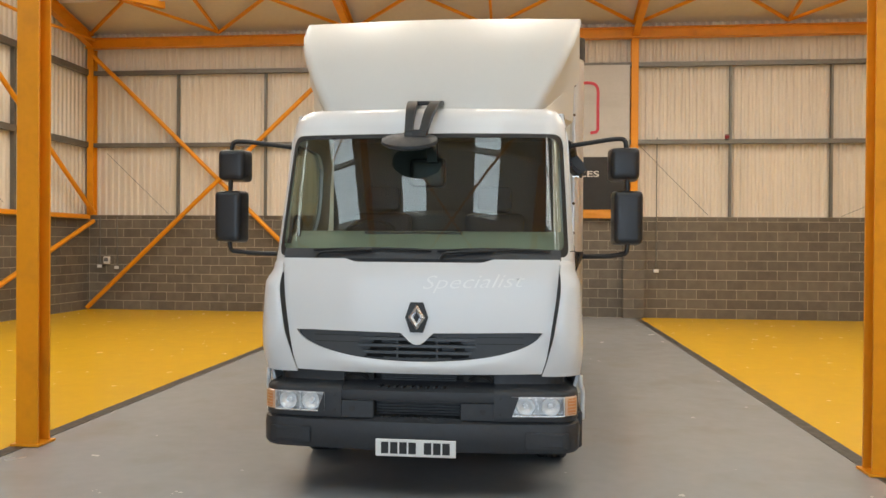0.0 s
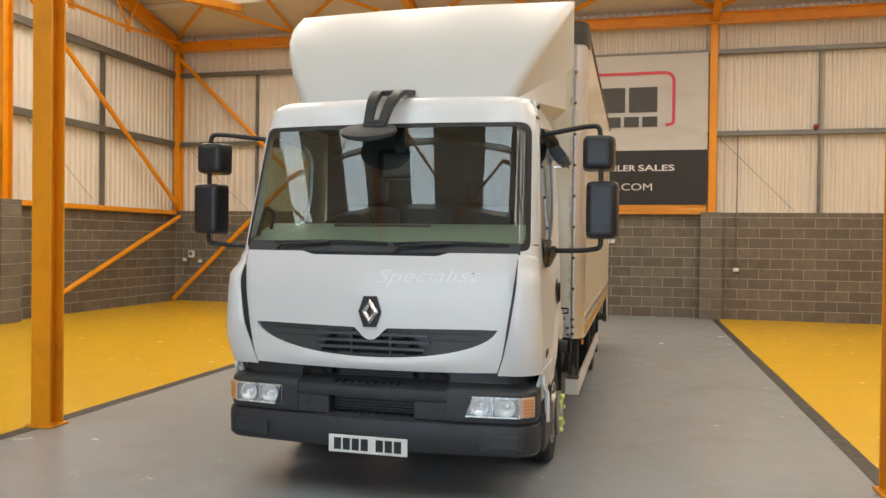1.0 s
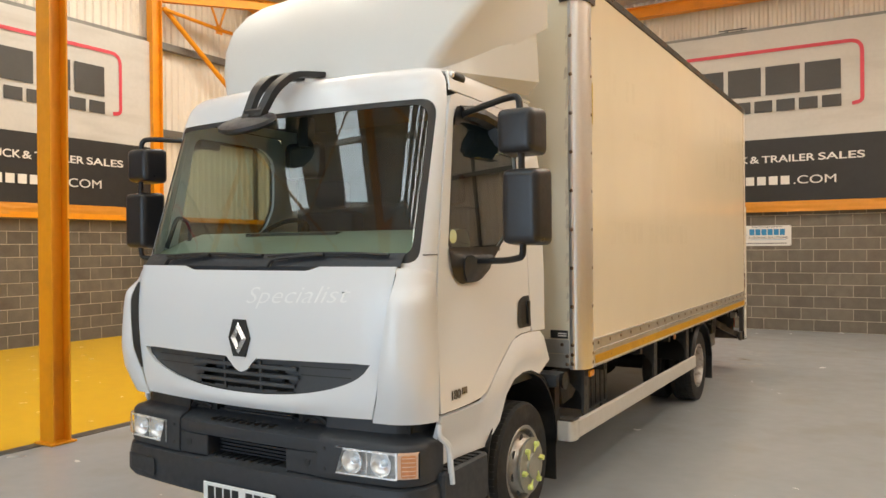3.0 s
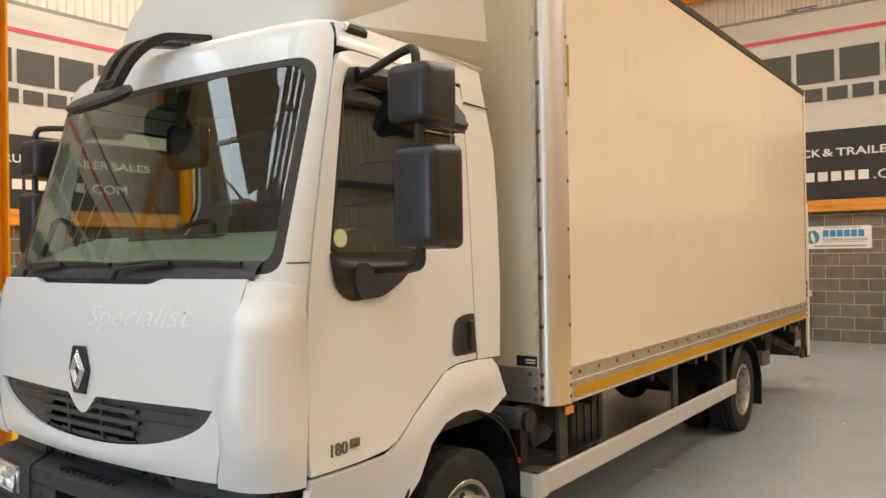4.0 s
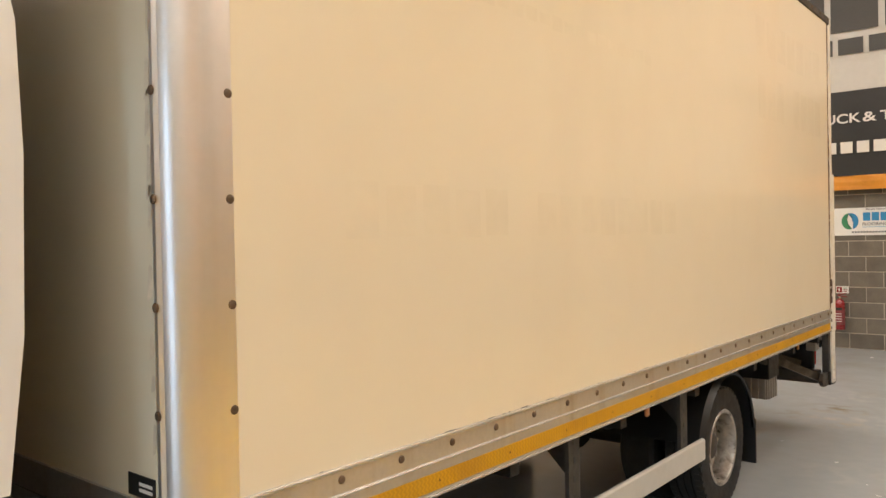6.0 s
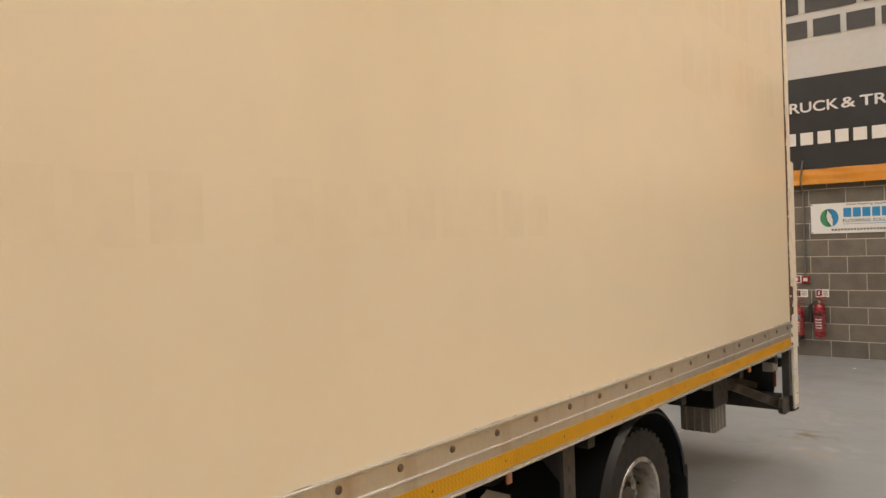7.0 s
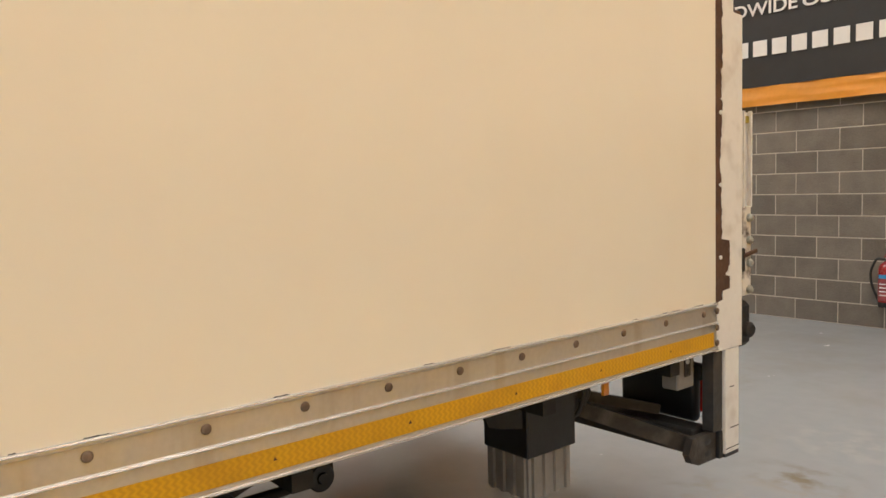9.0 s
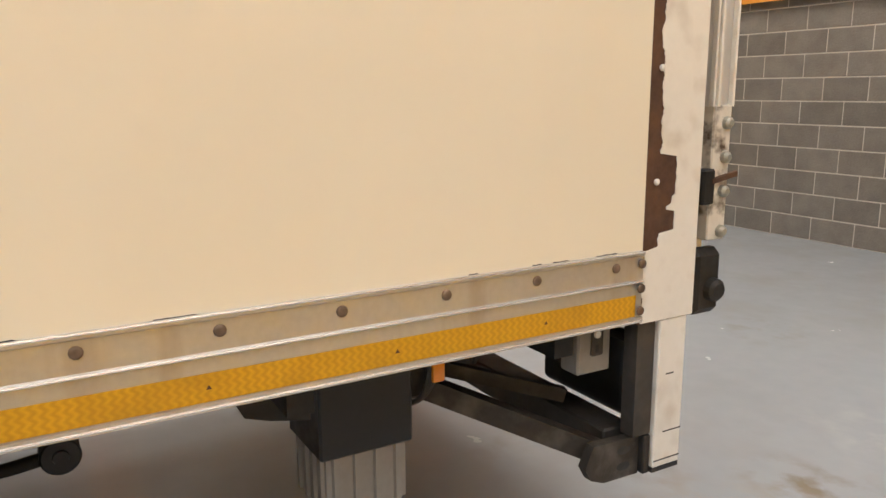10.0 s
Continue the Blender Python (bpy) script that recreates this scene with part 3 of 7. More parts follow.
def pane(name, tint, r0):
    """Thin window glass: tinted, with a mirror image that grows from r0 towards grazing angles."""
    m = bpy.data.materials.new(name)
    m.use_nodes = True
    t = m.node_tree
    t.nodes.remove(t.nodes["Principled BSDF"])
    out = t.nodes["Material Output"]
    tr, gl, lw, pw, rng, mix = (t.nodes.new(k) for k in ("ShaderNodeBsdfTransparent", "ShaderNodeBsdfGlossy", "ShaderNodeLayerWeight", "ShaderNodeMath", "ShaderNodeMapRange", "ShaderNodeMixShader"))
    tr.inputs[0].default_value = (*tint, 1)
    gl.inputs["Roughness"].default_value = 0.0
    lw.inputs["Blend"].default_value = 0.5
    pw.operation = "POWER"
    pw.inputs[1].default_value = 4.0
    t.links.new(lw.outputs["Facing"], pw.inputs[0])
    rng.inputs["To Min"].default_value = r0
    t.links.new(pw.outputs[0], rng.inputs["Value"])
    t.links.new(rng.outputs[0], mix.inputs[0])
    t.links.new(tr.outputs[0], mix.inputs[1])
    t.links.new(gl.outputs[0], mix.inputs[2])
    t.links.new(mix.outputs[0], out.inputs["Surface"])
    return m


M_SCREEN = pane("tinted_windscreen", (0.66, 0.78, 0.71), 0.085)
M_WINDOW = pane("tinted_side_glass", (0.42, 0.48, 0.45), 0.085)
M_CLEAR = pane("clear_lamp_lens", (0.93, 0.93, 0.93), 0.05)
M_MIRROR = material("mirror_glass", (0.75, 0.77, 0.78), 0.03, 1.0, vary=0.01, rough_vary=0.01)
# ---- the lorry: nose towards -y, centre line x = XC ----
XC = -0.215
truck = thing("box_truck", (XC, 8.8, 0), "white box lorry with cream box body on the grey lane", "truck")


def lerp(table, v):
    if v <= table[0][0]:
        return table[0][1]
    for (a, p), (b, q) in zip(table[:-1], table[1:]):
        if v <= b:
            return p + (q - p) * (v - a) / (b - a)
    return table[-1][1]


def half(z):
    return lerp([(0.6, 1.070), (0.95, 1.068), (1.4, 1.036), (1.7, 1.022), (2.45, 0.985), (2.56, 0.968), (2.632, 0.942)], z)


def eased(table, v):
    """A smooth curve through a table (Catmull-Rom)."""
    xs = [a for a, _ in table]
    v = min(max(v, xs[0]), xs[-1])
    i = max(k for k in range(len(xs) - 1) if xs[k] <= v or k == 0)
    (x0, p), (x1, q) = table[i], table[i + 1]
    a = table[i - 1] if i else (2 * x0 - x1, 2 * p - q)
    b = table[i + 2] if i + 2 < len(table) else (2 * x1 - x0, 2 * q - p)
    m0, m1 = (q - a[1]) / (x1 - a[0]) * (x1 - x0), (b[1] - p) / (b[0] - x0) * (x1 - x0)
    t = (v - x0) / (x1 - x0)
    return (2 * t ** 3 - 3 * t * t + 1) * p + (t ** 3 - 2 * t * t + t) * m0 + (3 * t * t - 2 * t ** 3) * q + (t ** 3 - t * t) * m1


def low_front(z):
    return eased([(0.80, 4.835), (0.86, 4.805), (0.95, 4.792), (1.2, 4.785), (1.45, 4.80), (1.62, 4.835)], z)


def high_front(z):
    return lerp([(1.5, 4.85), (1.62, 4.885), (2.46, 5.13), (2.55, 5.158), (2.60, 5.185), (2.632, 5.222)], z)


def wrap(s, z, front, bow=0.05, r=0.2, out=0.0):
    """A point of the cab's skin at height z, s metres round from the centre line."""
    h, a, sign = half(z) + out, abs(s), (1 if s >= 0 else -1)
    yf, flat = front(z) - out, h - r
    if a <= flat:
        u, y = a, yf + bow * (a / flat) ** 2
    elif a <= flat + r * math.pi / 2:
        th = (a - flat) / r
        u, y = flat + r * math.sin(th), yf + bow + r * (1 - math.cos(th))
    else:
        u, y = h, yf + bow + r + (a - flat - r * math.pi / 2)
    return (XC + sign * u, y, z)


def low(s, z, out=0.0):
    return wrap(s, z, low_front, 0.05, 0.2, out)


def high(s, z, out=0.0):
    return wrap(s, z, high_front, 0.06, 0.16, out)


def side(sign, y, z, out=0.0):
    return (XC + sign * (half(z) + out), y, z)


def ring_path(pts, n):
    """n points evenly along a closed outline."""
    pts = [Vector((p[0], p[1], 0)) for p in pts]
    lens = [(pts[(i + 1) % len(pts)] - pts[i]).length for i in range(len(pts))]
    total, out = sum(lens), []
    for k in range(n):
        d, i = total * k / n, 0
        while d > lens[i]:
            d -= lens[i]
            i += 1
        p = pts[i].lerp(pts[(i + 1) % len(pts)], d / lens[i])
        out.append((p.x, p.y))
    return out


def rounded(pts, r, n=5):
    """A closed outline with rounded corners; r is one radius or one for each corner."""
    out, m = [], len(pts)
    for i in range(m):
        a, b, c = (Vector(pts[j % m]) for j in (i - 1, i, i + 1))
        k = r[i] if isinstance(r, (list, tuple)) else r
        k = min(k, (a - b).length * 0.48, (c - b).length * 0.48)
        p, q = b + (a - b).normalized() * k, b + (c - b).normalized() * k
        for j in range(n + 1):
            t = j / n
            v = (1 - t) ** 2 * p + 2 * t * (1 - t) * b + t * t * q
            out.append((v.x, v.y))
    return out


def plate_between(bm, inner, outer, place, steps=5):
    rows = []
    for i in range(steps + 1):
        t = i / steps
        rows.append([place(a[0] + (b[0] - a[0]) * t, a[1] + (b[1] - a[1]) * t) for a, b in zip(inner, outer)])
    loft(bm, rows, close=True)
    return bm


def filled(bm, outline, place, steps=6):
    """A skin over a closed outline, drawn in towards its middle."""
    cx, cy = sum(p[0] for p in outline) / len(outline), sum(p[1] for p in outline) / len(outline)
    rows = []
    for i in range(steps):
        t = 1 - i / steps
        rows.append([place(cx + (p[0] - cx) * t, cy + (p[1] - cy) * t) for p in outline])
    vs = loft(bm, rows, close=True)
    c = bm.verts.new(place(cx, cy))
    last = vs[-1]
    for i in range(len(last)):
        bm.faces.new((last[i], last[(i + 1) % len(last)], c))
    return bm


# bonnet: a bowed front panel with a crescent opening for the grille
def seam(z):
    return lerp([(0.84, 0.80), (0.95, 0.835), (1.1, 0.862), (1.35, 0.90), (1.6, 0.925)], z)


def bonnet_top(u):
    a = abs(u)
    return 1.578 + 0.022 * min(1, max(0, (a - 0.42) / 0.07))


def grille_top(u):
    a = abs(u)
    dip = 0.085 * max(0.0, 1 - (a / 0.105) ** 2) if a < 0.105 else 0.0
    return 1.118 - dip * 0.9 + 0.012 * (a / 0.8)


def grille_low(u):
    a = min(abs(u) / 0.80, 1.0)
    return 1.128 - 0.195 * math.sqrt(max(0.0, 1 - a ** 2.1))


GW = 0.80
us = [-1 + 2 * i / 64 for i in range(65)]
bm = bmesh.new()
rows = []
for k in range(13):
    row = []
    for f in us:
        u = f * 0.925
        top, bot = bonnet_top(u), (grille_top(u) if abs(u) < GW else 1.128)
        z = bot + (top - bot) * k / 12
        uu = f * seam(z)
        row.append(low(uu, z))
    rows.append(row)
loft(bm, rows)
rows = []
for k in range(9):
    row = []
    for f in us:
        u = f * 0.862
        top = grille_low(u) if abs(u) < GW else 1.128
        bot = 0.862 - 0.012 * (1 - f * f)
        z = bot + (top - bot) * k / 8
        bulge = 0.012 * math.sin(math.pi * k / 8) * (1 - f * f)
        row.append(low(f * seam(z), z, bulge))
    rows.append(row)
loft(bm, rows)
bmesh.ops.remove_doubles(bm, verts=bm.verts, dist=0.0005)
solid(bm, -0.02)
bonnet = part("bonnet", bm, M_WHITE, truck, "white painted bonnet panel with faint glue marks of old lettering", smooth=30)

# grille: recessed crescent with a dark opening and three bars
bm = bmesh.new()
rows = []
gus = [-GW + 2 * GW * i / 128 for i in range(129)]
for k in range(19):
    rows.append([low(u, grille_low(u) + (grille_top(u) - grille_low(u)) * k / 18 * 0.999, -0.022) for u in gus])
loft(bm, rows)


def in_opening(co):
    u = abs(co.x - XC)
    return 0.955 < co.z < 1.092 and u < 0.345 - 0.5 * (co.z - 0.955)


bmesh.ops.delete(bm, geom=[f for f in bm.faces if in_opening(f.calc_center_median())], context="FACES")
grille = part("grille", bm, M_GRILLE, truck, "dark grey crescent grille", smooth=True)
# near-black back and walls, added so that the opening stays in deep shade
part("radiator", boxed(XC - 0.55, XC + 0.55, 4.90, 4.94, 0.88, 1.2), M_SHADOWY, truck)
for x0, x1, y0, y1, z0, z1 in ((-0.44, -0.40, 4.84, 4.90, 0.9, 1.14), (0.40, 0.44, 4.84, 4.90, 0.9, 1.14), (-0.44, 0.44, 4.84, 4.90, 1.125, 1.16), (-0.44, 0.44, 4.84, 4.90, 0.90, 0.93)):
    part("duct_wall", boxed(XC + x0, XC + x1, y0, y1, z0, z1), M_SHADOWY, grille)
for z, w in ((1.078, 0.375), (1.034, 0.385), (0.990, 0.355)):
    bm = bmesh.new()
    loft(bm, [[low(-w + 2 * w * i / 16, z + dz, o) for i in range(17)] for dz, o in ((-0.009, -0.018), (-0.009, -0.002), (0.009, -0.004), (0.011, -0.018))])
    part("slat", bm, M_GRILLE, grille)
for u in (-0.13, 0.13):
    bm = bmesh.new()
    z0, z1 = grille_low(u) + 0.01, grille_top(u) - 0.01
    loft(bm, [[low(u + du, z, o) for z in (z0, (z0 + z1) / 2, z1)] for du, o in ((-0.006, -0.018), (-0.006, -0.006), (0.006, -0.006), (0.006, -0.018))])
    part("upright", bm, M_GRILLE, grille)
for u, z, w in ((-0.19, 1.06, 0.05), (0.2, 1.0, 0.045), (0.16, 1.07, 0.05)):
    p = low(u, z, -0.05)
    part("hose_end", boxed(p[0] - w, p[0] + w, p[1] - 0.004, p[1] + 0.02, z - 0.022, z + 0.022, bevel=0.006), M_PLASTIC, grille)
# creases drawn as thin black strips on the grille skin
for s in (-1, 1):
    for z in (1.095, 1.052):
        bm = bmesh.new()
        loft(bm, [[low(s * (0.39 + 0.30 * i / 8), z + dz, -0.0195) for i in range(9)] for dz in (-0.0025, 0.0025)])
        part("crease", bm, M_INK, grille)

# badge: a black six-sided plate with a chrome lozenge, no mark on it
def lozenge(bm, w, h, y, z, depth, flat=0.0):
    pts = [(XC - flat, z + h / 2), (XC + flat, z + h / 2), (XC + w / 2, z), (XC + flat, z - h / 2), (XC - flat, z - h / 2), (XC - w / 2, z)]
    if not flat:
        pts = [pts[0], pts[2], pts[3], pts[5]]
    return prism(bm, pts, "y", y - depth, y)


badge = part("badge", lozenge(bmesh.new(), 0.150, 0.195, 4.7845, 1.222, 0.012, 0.042), M_INK, truck, "black six-sided badge plate with a chrome lozenge")
bm = bmesh.new()
outer, inner = [(0, 0.085), (0.056, 0), (0, -0.085), (-0.056, 0)], [(0, 0.036), (0.02, 0), (0, -0.036), (-0.02, 0)]
ovs = [bm.verts.new((XC + p[0], 4.770, 1.222 + p[1])) for p in outer]
mvs = [bm.verts.new((XC + (a[0] + b[0]) / 2, 4.755, 1.222 + (a[1] + b[1]) / 2)) for a, b in zip(outer, inner)]
ivs = [bm.verts.new((XC + p[0], 4.770, 1.222 + p[1])) for p in inner]
for A, B in ((ovs, mvs), (mvs, ivs)):
    for i in range(4):
        bm.faces.new((A[i], A[(i + 1) % 4], B[(i + 1) % 4], B[i]))
part("lozenge", bm, M_CHROME, badge, "bevelled chrome lozenge")

# glue left by a removed word on the curved bonnet, its sheen painted paler
cu = bpy.data.curves.new("glue_mark", "FONT")
cu.body, cu.size, cu.shear, cu.offset, cu.resolution_u = "Specialist", 0.125, 0.35, -0.0012, 3
tmp = bpy.data.objects.new("tmp", cu)
scene.collection.objects.link(tmp)
bpy.context.view_layer.update()
me = bpy.data.meshes.new_from_object(tmp.evaluated_get(bpy.context.evaluated_depsgraph_get()))
bpy.data.objects.remove(tmp)
x0, x1 = min(v.co.x for v in me.vertices), max(v.co.x for v in me.vertices)
for v in me.vertices:
    f = (v.co.x - x0) / (x1 - x0)
    v.co = low(0.035 + 0.66 * f, 1.405 + 0.02 * f + v.co.y, 0.0014)
me.materials.append(M_GHOSTW)
bm = bmesh.new()
bm.from_mesh(me)
part("glue_mark", bm, M_GHOSTW, bonnet, "faint glue letters of a removed word")


def door_edge(z):
    return lerp([(0.85, 5.047), (1.35, 5.078), (1.5, 5.092), (1.77, 5.143), (2.13, 5.226), (2.5, 5.318), (2.62, 5.35)], z)


# corner panels with their dark air slots
def lift(z):
    """How far the inner edge stands off the bonnet, 0 to 1."""
    t = max(0.0, min(1.0, (z - 0.93) / 0.22)) * max(0.0, min(1.0, (1.55 - z) / 0.16))
    return t * t * (3 - 2 * t)


for sign in (1, -1):
    bm = bmesh.new()
    rows = []
    for k in range(25):
        z = 0.845 + (1.56 - 0.845) * k / 24
        a = seam(z) + 0.008
        flat = half(z) - 0.2
        b = flat + 0.1 * math.pi + (door_edge(z) - 0.005 - (low_front(z) + 0.25))
        v = max(0.0, min(1.0, (z - 0.86) / 0.14)) * max(0.0, min(1.0, (1.52 - z) / 0.07))
        rows.append([low(sign * (a + lift(z) * 0.012 + (b - a) * i / 12), z, 0.002 + 0.036 * lift(z) * (1 - i / 12) ** 1.6 + 0.034 * v * math.sin(math.pi * i / 12) ** 0.7) for i in range(13)])
    # the shoulder rolls in under the pillar
    rows.append([(p[0] - sign * 0.012, p[1] + 0.012, 1.585) for p in rows[-1]])
    rows.append([(p[0] - sign * 0.035, p[1] + 0.04, 1.60) for p in rows[-2]])
    loft(bm, rows)
    solid(bm, -0.015)
    corner = part("corner_panel", bm, M_WHITE, truck, smooth=35)
    bm = bmesh.new()
    left, right = [], []
    for k in range(15):
        t = k / 14
        z = 1.0 + 0.50 * t
        s = seam(z) + 0.006
        left.append(low(sign * (s - 0.008 * lift(z)), z, 0.0025))
        right.append(low(sign * (s + 0.012 * lift(z)), z, 0.001 + 0.034 * lift(z)))
    loft(bm, [left, right])
    part("air_slot", bm, M_INK, corner, "dark curved air slot")
    bm = bmesh.new()
    loft(bm, [[low(sign * (seam(z) + d), z, -0.008) for z in (0.85, 0.95, 1.1, 1.3, 1.45, 1.58)] for d in (-0.008, 0.014)])
    part("panel_gap", bm, M_INK, corner)

# windscreen surround, glass and header
ZB, ZT, SB, ST = 1.615, 2.462, 1.005, 0.975
hole = rounded([(-SB, ZB), (SB, ZB), (ST, ZT), (-ST, ZT)], [0.07, 0.07, 0.10, 0.10], 8)


def dense(pts, step):
    """A closed outline with no side longer than step."""
    out = []
    for (ax, az), (bx_, bz) in zip(pts, pts[1:] + pts[:1]):
        n = max(1, math.ceil(math.hypot(bx_ - ax, bz - az) / step))
        out += [(ax + (bx_ - ax) * i / n, az + (bz - az) * i / n) for i in range(n)]
    return out


hole = dense(hole, 0.05)


def seam_s(z):
    return (half(z) - 0.16) + 0.08 * math.pi + (door_edge(z) - 0.006 - (high_front(z) + 0.22))


def spread(s, z):
    """Carries a point of the glass opening to the outer edge of the pillars and header, square corners and all."""
    g = (z - ZB) / (ZT - ZB)
    w = SB + (ST - SB) * g
    f, sign, top = min(1.0, abs(s) / w), (1 if s >= 0 else -1), z > (ZB + ZT) / 2
    r = 0.10 if top else 0.07
    zz = 1.53 + (2.632 - 1.53) * g
    du, dz = abs(s) - (w - r), ((z - (ZT - r)) if top else ((ZB + r) - z))
    end, start = (2.632, 1.53 + (2.632 - 1.53) * (ZT - r - ZB) / (ZT - ZB)) if top else (1.53, 1.53 + (2.632 - 1.53) * r / (ZT - ZB))
    if dz > 0 and du > 0:
        if dz <= du:
            f, zz = 1.0, start + (end - start) * dz / du
        else:
            f, zz = (w - r) / w + r / w * du / dz, end
    elif dz > 0:
        zz = end
    elif du > 0:
        f = 1.0
    return (sign * f * seam_s(zz), zz)


outer = [spread(s, z) for s, z in hole]
bm = plate_between(bmesh.new(), hole, outer, high, 6)
bmesh.ops.remove_doubles(bm, verts=bm.verts, dist=0.0003)
solid(bm, -0.02)
surround = part("windscreen_surround", bm, M_WHITE, truck, "white painted pillars and header", smooth=35)
for sg in (-1, 1):
    part("pillar_seam", tube(bmesh.new(), [high(sg * (1.02 + (seam_s(1.655) - 1.02) * f), 1.655, 0.001) for f in (0, 0.25, 0.5, 0.75, 1)], 0.003, 5), M_SHADOWY, surround)
inner = [(s * 0.955, 1.655 + (z - ZB) * (2.432 - 1.655) / (ZT - ZB)) for s, z in hole]
bm = plate_between(bmesh.new(), inner, hole, lambda s, z: high(s, z, -0.004), 2)
part("screen_seal", bm, M_INK, surround, "black band round the windscreen", smooth=True)
bm = bmesh.new()
loft(bm, [[high(-0.99 + 1.98 * i / 48, ZB + 0.005 + (ZT - ZB - 0.01) * k / 24, -0.0065) for i in range(49)] for k in range(25)])
screen = part("windscreen", bm, M_SCREEN, truck, "large tinted windscreen reflecting the roof lights", smooth=True, outward=True)
screen.visible_shadow = False
# roof skin
bm = bmesh.new()
rows = []
for d, z in ((0.0, 2.630), (0.018, 2.643), (0.045, 2.655), (0.09, 2.663), (0.16, 2.668), (0.35, 2.671), (0.60, 2.672)):
    h, yf, r = 0.943 - d, 5.220 + d * 0.9, max(0.03, 0.16 - d * 0.5)
    flat = h - r
    right = [(flat * f, yf + 0.06 * f * f) for f in (0.0, 0.25, 0.5, 0.75, 1.0)]
    right += [(flat + r * math.sin(a), yf + 0.06 + r * (1 - math.cos(a))) for a in [math.pi / 2 * i / 6 for i in range(1, 7)]]
    y0 = yf + 0.06 + r
    right += [(h, y0 + (6.43 - y0) * f) for f in (0.3, 0.65, 1.0)]
    rows.append([(XC - u, y, z) for u, y in reversed(right[1:])] + [(XC + u, y, z) for u, y in right])
loft(bm, rows)
solid(bm, -0.015)
part("roof", bm, M_WHITE, truck, smooth=40)

# doors
WINDOW = [(5.215, 1.675), (5.35, 2.425), (6.085, 2.415), (6.105, 1.99), (6.02, 1.835), (5.79, 1.675)]
DOOR = [(5.049, 0.875), (5.092, 1.5), (5.143, 1.77), (5.32, 2.515), (6.17, 2.50), (6.178, 1.9), (6.170, 1.174), (6.02, 1.174), (5.90, 1.152), (5.79, 1.080), (5.66, 0.997), (5.53, 0.890), (5.3, 0.872)]
for sign in (1, -1):
    win = ring_path(rounded(WINDOW, [0.03, 0.07, 0.09, 0.08, 0.06, 0.02], 4), 72)
    dor = ring_path(rounded(DOOR, [0.012, 0.2, 0.2, 0.09, 0.06, 0.2, 0.02, 0.1, 0.1, 0.1, 0.08, 0.06, 0.1], 4), 72)
    # start both outlines at their front lower corners
    k = min(range(72), key=lambda i: (win[i][0] - 5.215) ** 2 + (win[i][1] - 1.675) ** 2)
    j = min(range(72), key=lambda i: (dor[i][0] - 5.06) ** 2 + (dor[i][1] - 1.25) ** 2)
    win, dor = win[k:] + win[:k], dor[j:] + dor[:j]
    bm = plate_between(bmesh.new(), win, dor, lambda y, z: side(sign, y, z, 0.004), 6)
    solid(bm, -0.03)
    door = part("cab_door", bm, M_WHITE, truck, "white painted cab door", smooth=35)
    cx, cy = sum(p[0] for p in win) / 72, sum(p[1] for p in win) / 72
    shrunk = [(cx + (p[0] - cx) * 0.955, cy + (p[1] - cy) * 0.955) for p in win]
    bm = plate_between(bmesh.new(), shrunk, win, lambda y, z: side(sign, y, z, 0.001), 1)
    part("window_seal", bm, M_BLACK, door, "black rubber window seal")
    bm = filled(bmesh.new(), win, lambda y, z: side(sign, y, z, -0.006), 4)
    gl = part("side_window", bm, M_WINDOW, door, "tinted side window glass", smooth=True, outward=True)
    gl.visible_shadow = False
    # black cover of the lower mirror arm
    cover = rounded([(5.208, 1.69), (5.79, 1.69), (5.64, 1.565), (5.50, 1.508), (5.30, 1.497), (5.222, 1.56)], [0.01, 0.01, 0.08, 0.1, 0.06, 0.05], 4)
    bm = bmesh.new()
    filled(bm, cover, lambda y, z: side(sign, y, z, 0.012 + 0.035 * max(0.0, 1 - ((y - 5.42) / 0.22) ** 2 - ((z - 1.60) / 0.09) ** 2)), 8)
    part("mirror_base", bm, M_BLACK, door, "glossy black lower mirror base", smooth=True)
    part("belt_strip", prism(bmesh.new(), [(5.25, 1.668), (5.785, 1.668), (5.80, 1.682), (5.25, 1.682)], "x", XC + sign * 1.02, XC + sign * 1.034), M_PLASTIC, door)
    top_pad = rounded([(5.33, 2.32), (5.36, 2.44), (5.60, 2.44), (5.60, 2.36), (5.42, 2.36)], 0.03, 3)
    part("upper_mirror_base", filled(bmesh.new(), top_pad, lambda y, z: side(sign, y, z, 0.014), 3), M_BLACK, door, smooth=True)
    # handle in its recess
    hd = rounded([(6.165, 1.392), (6.07, 1.392), (6.0, 1.365), (5.972, 1.24), (5.985, 1.205), (6.165, 1.205)], [0.01, 0.04, 0.06, 0.03, 0.03, 0.01], 4)
    handle = part("door_handle", filled(bmesh.new(), hd, lambda y, z: side(sign, y, z, 0.008), 3), M_PLASTIC, door, "dark plastic door handle in its recess", smooth=True)
    # the hollow's shade is a black patch on the handle's flat skin
    hollow = rounded([(6.10, 1.37), (6.05, 1.36), (6.025, 1.23), (6.05, 1.215), (6.10, 1.225)], 0.02, 3)
    part("handle_hollow", filled(bmesh.new(), hollow, lambda y, z: side(sign, y, z, 0.0105), 2), M_INK, handle)
    x = XC + sign * (half(1.3) + 0.02)
    part("pull_bar", boxed(x - 0.008, x + 0.008, 6.102, 6.132, 1.22, 1.365, bevel=0.006), M_BLACK, handle)
    # quarter panel behind the door
    fore = [(6.178, 1.17), (6.182, 1.5), (6.186, 1.9), (6.182, 2.2), (6.178, 2.505), (5.9, 2.51), (5.6, 2.517), (5.335, 2.523)]
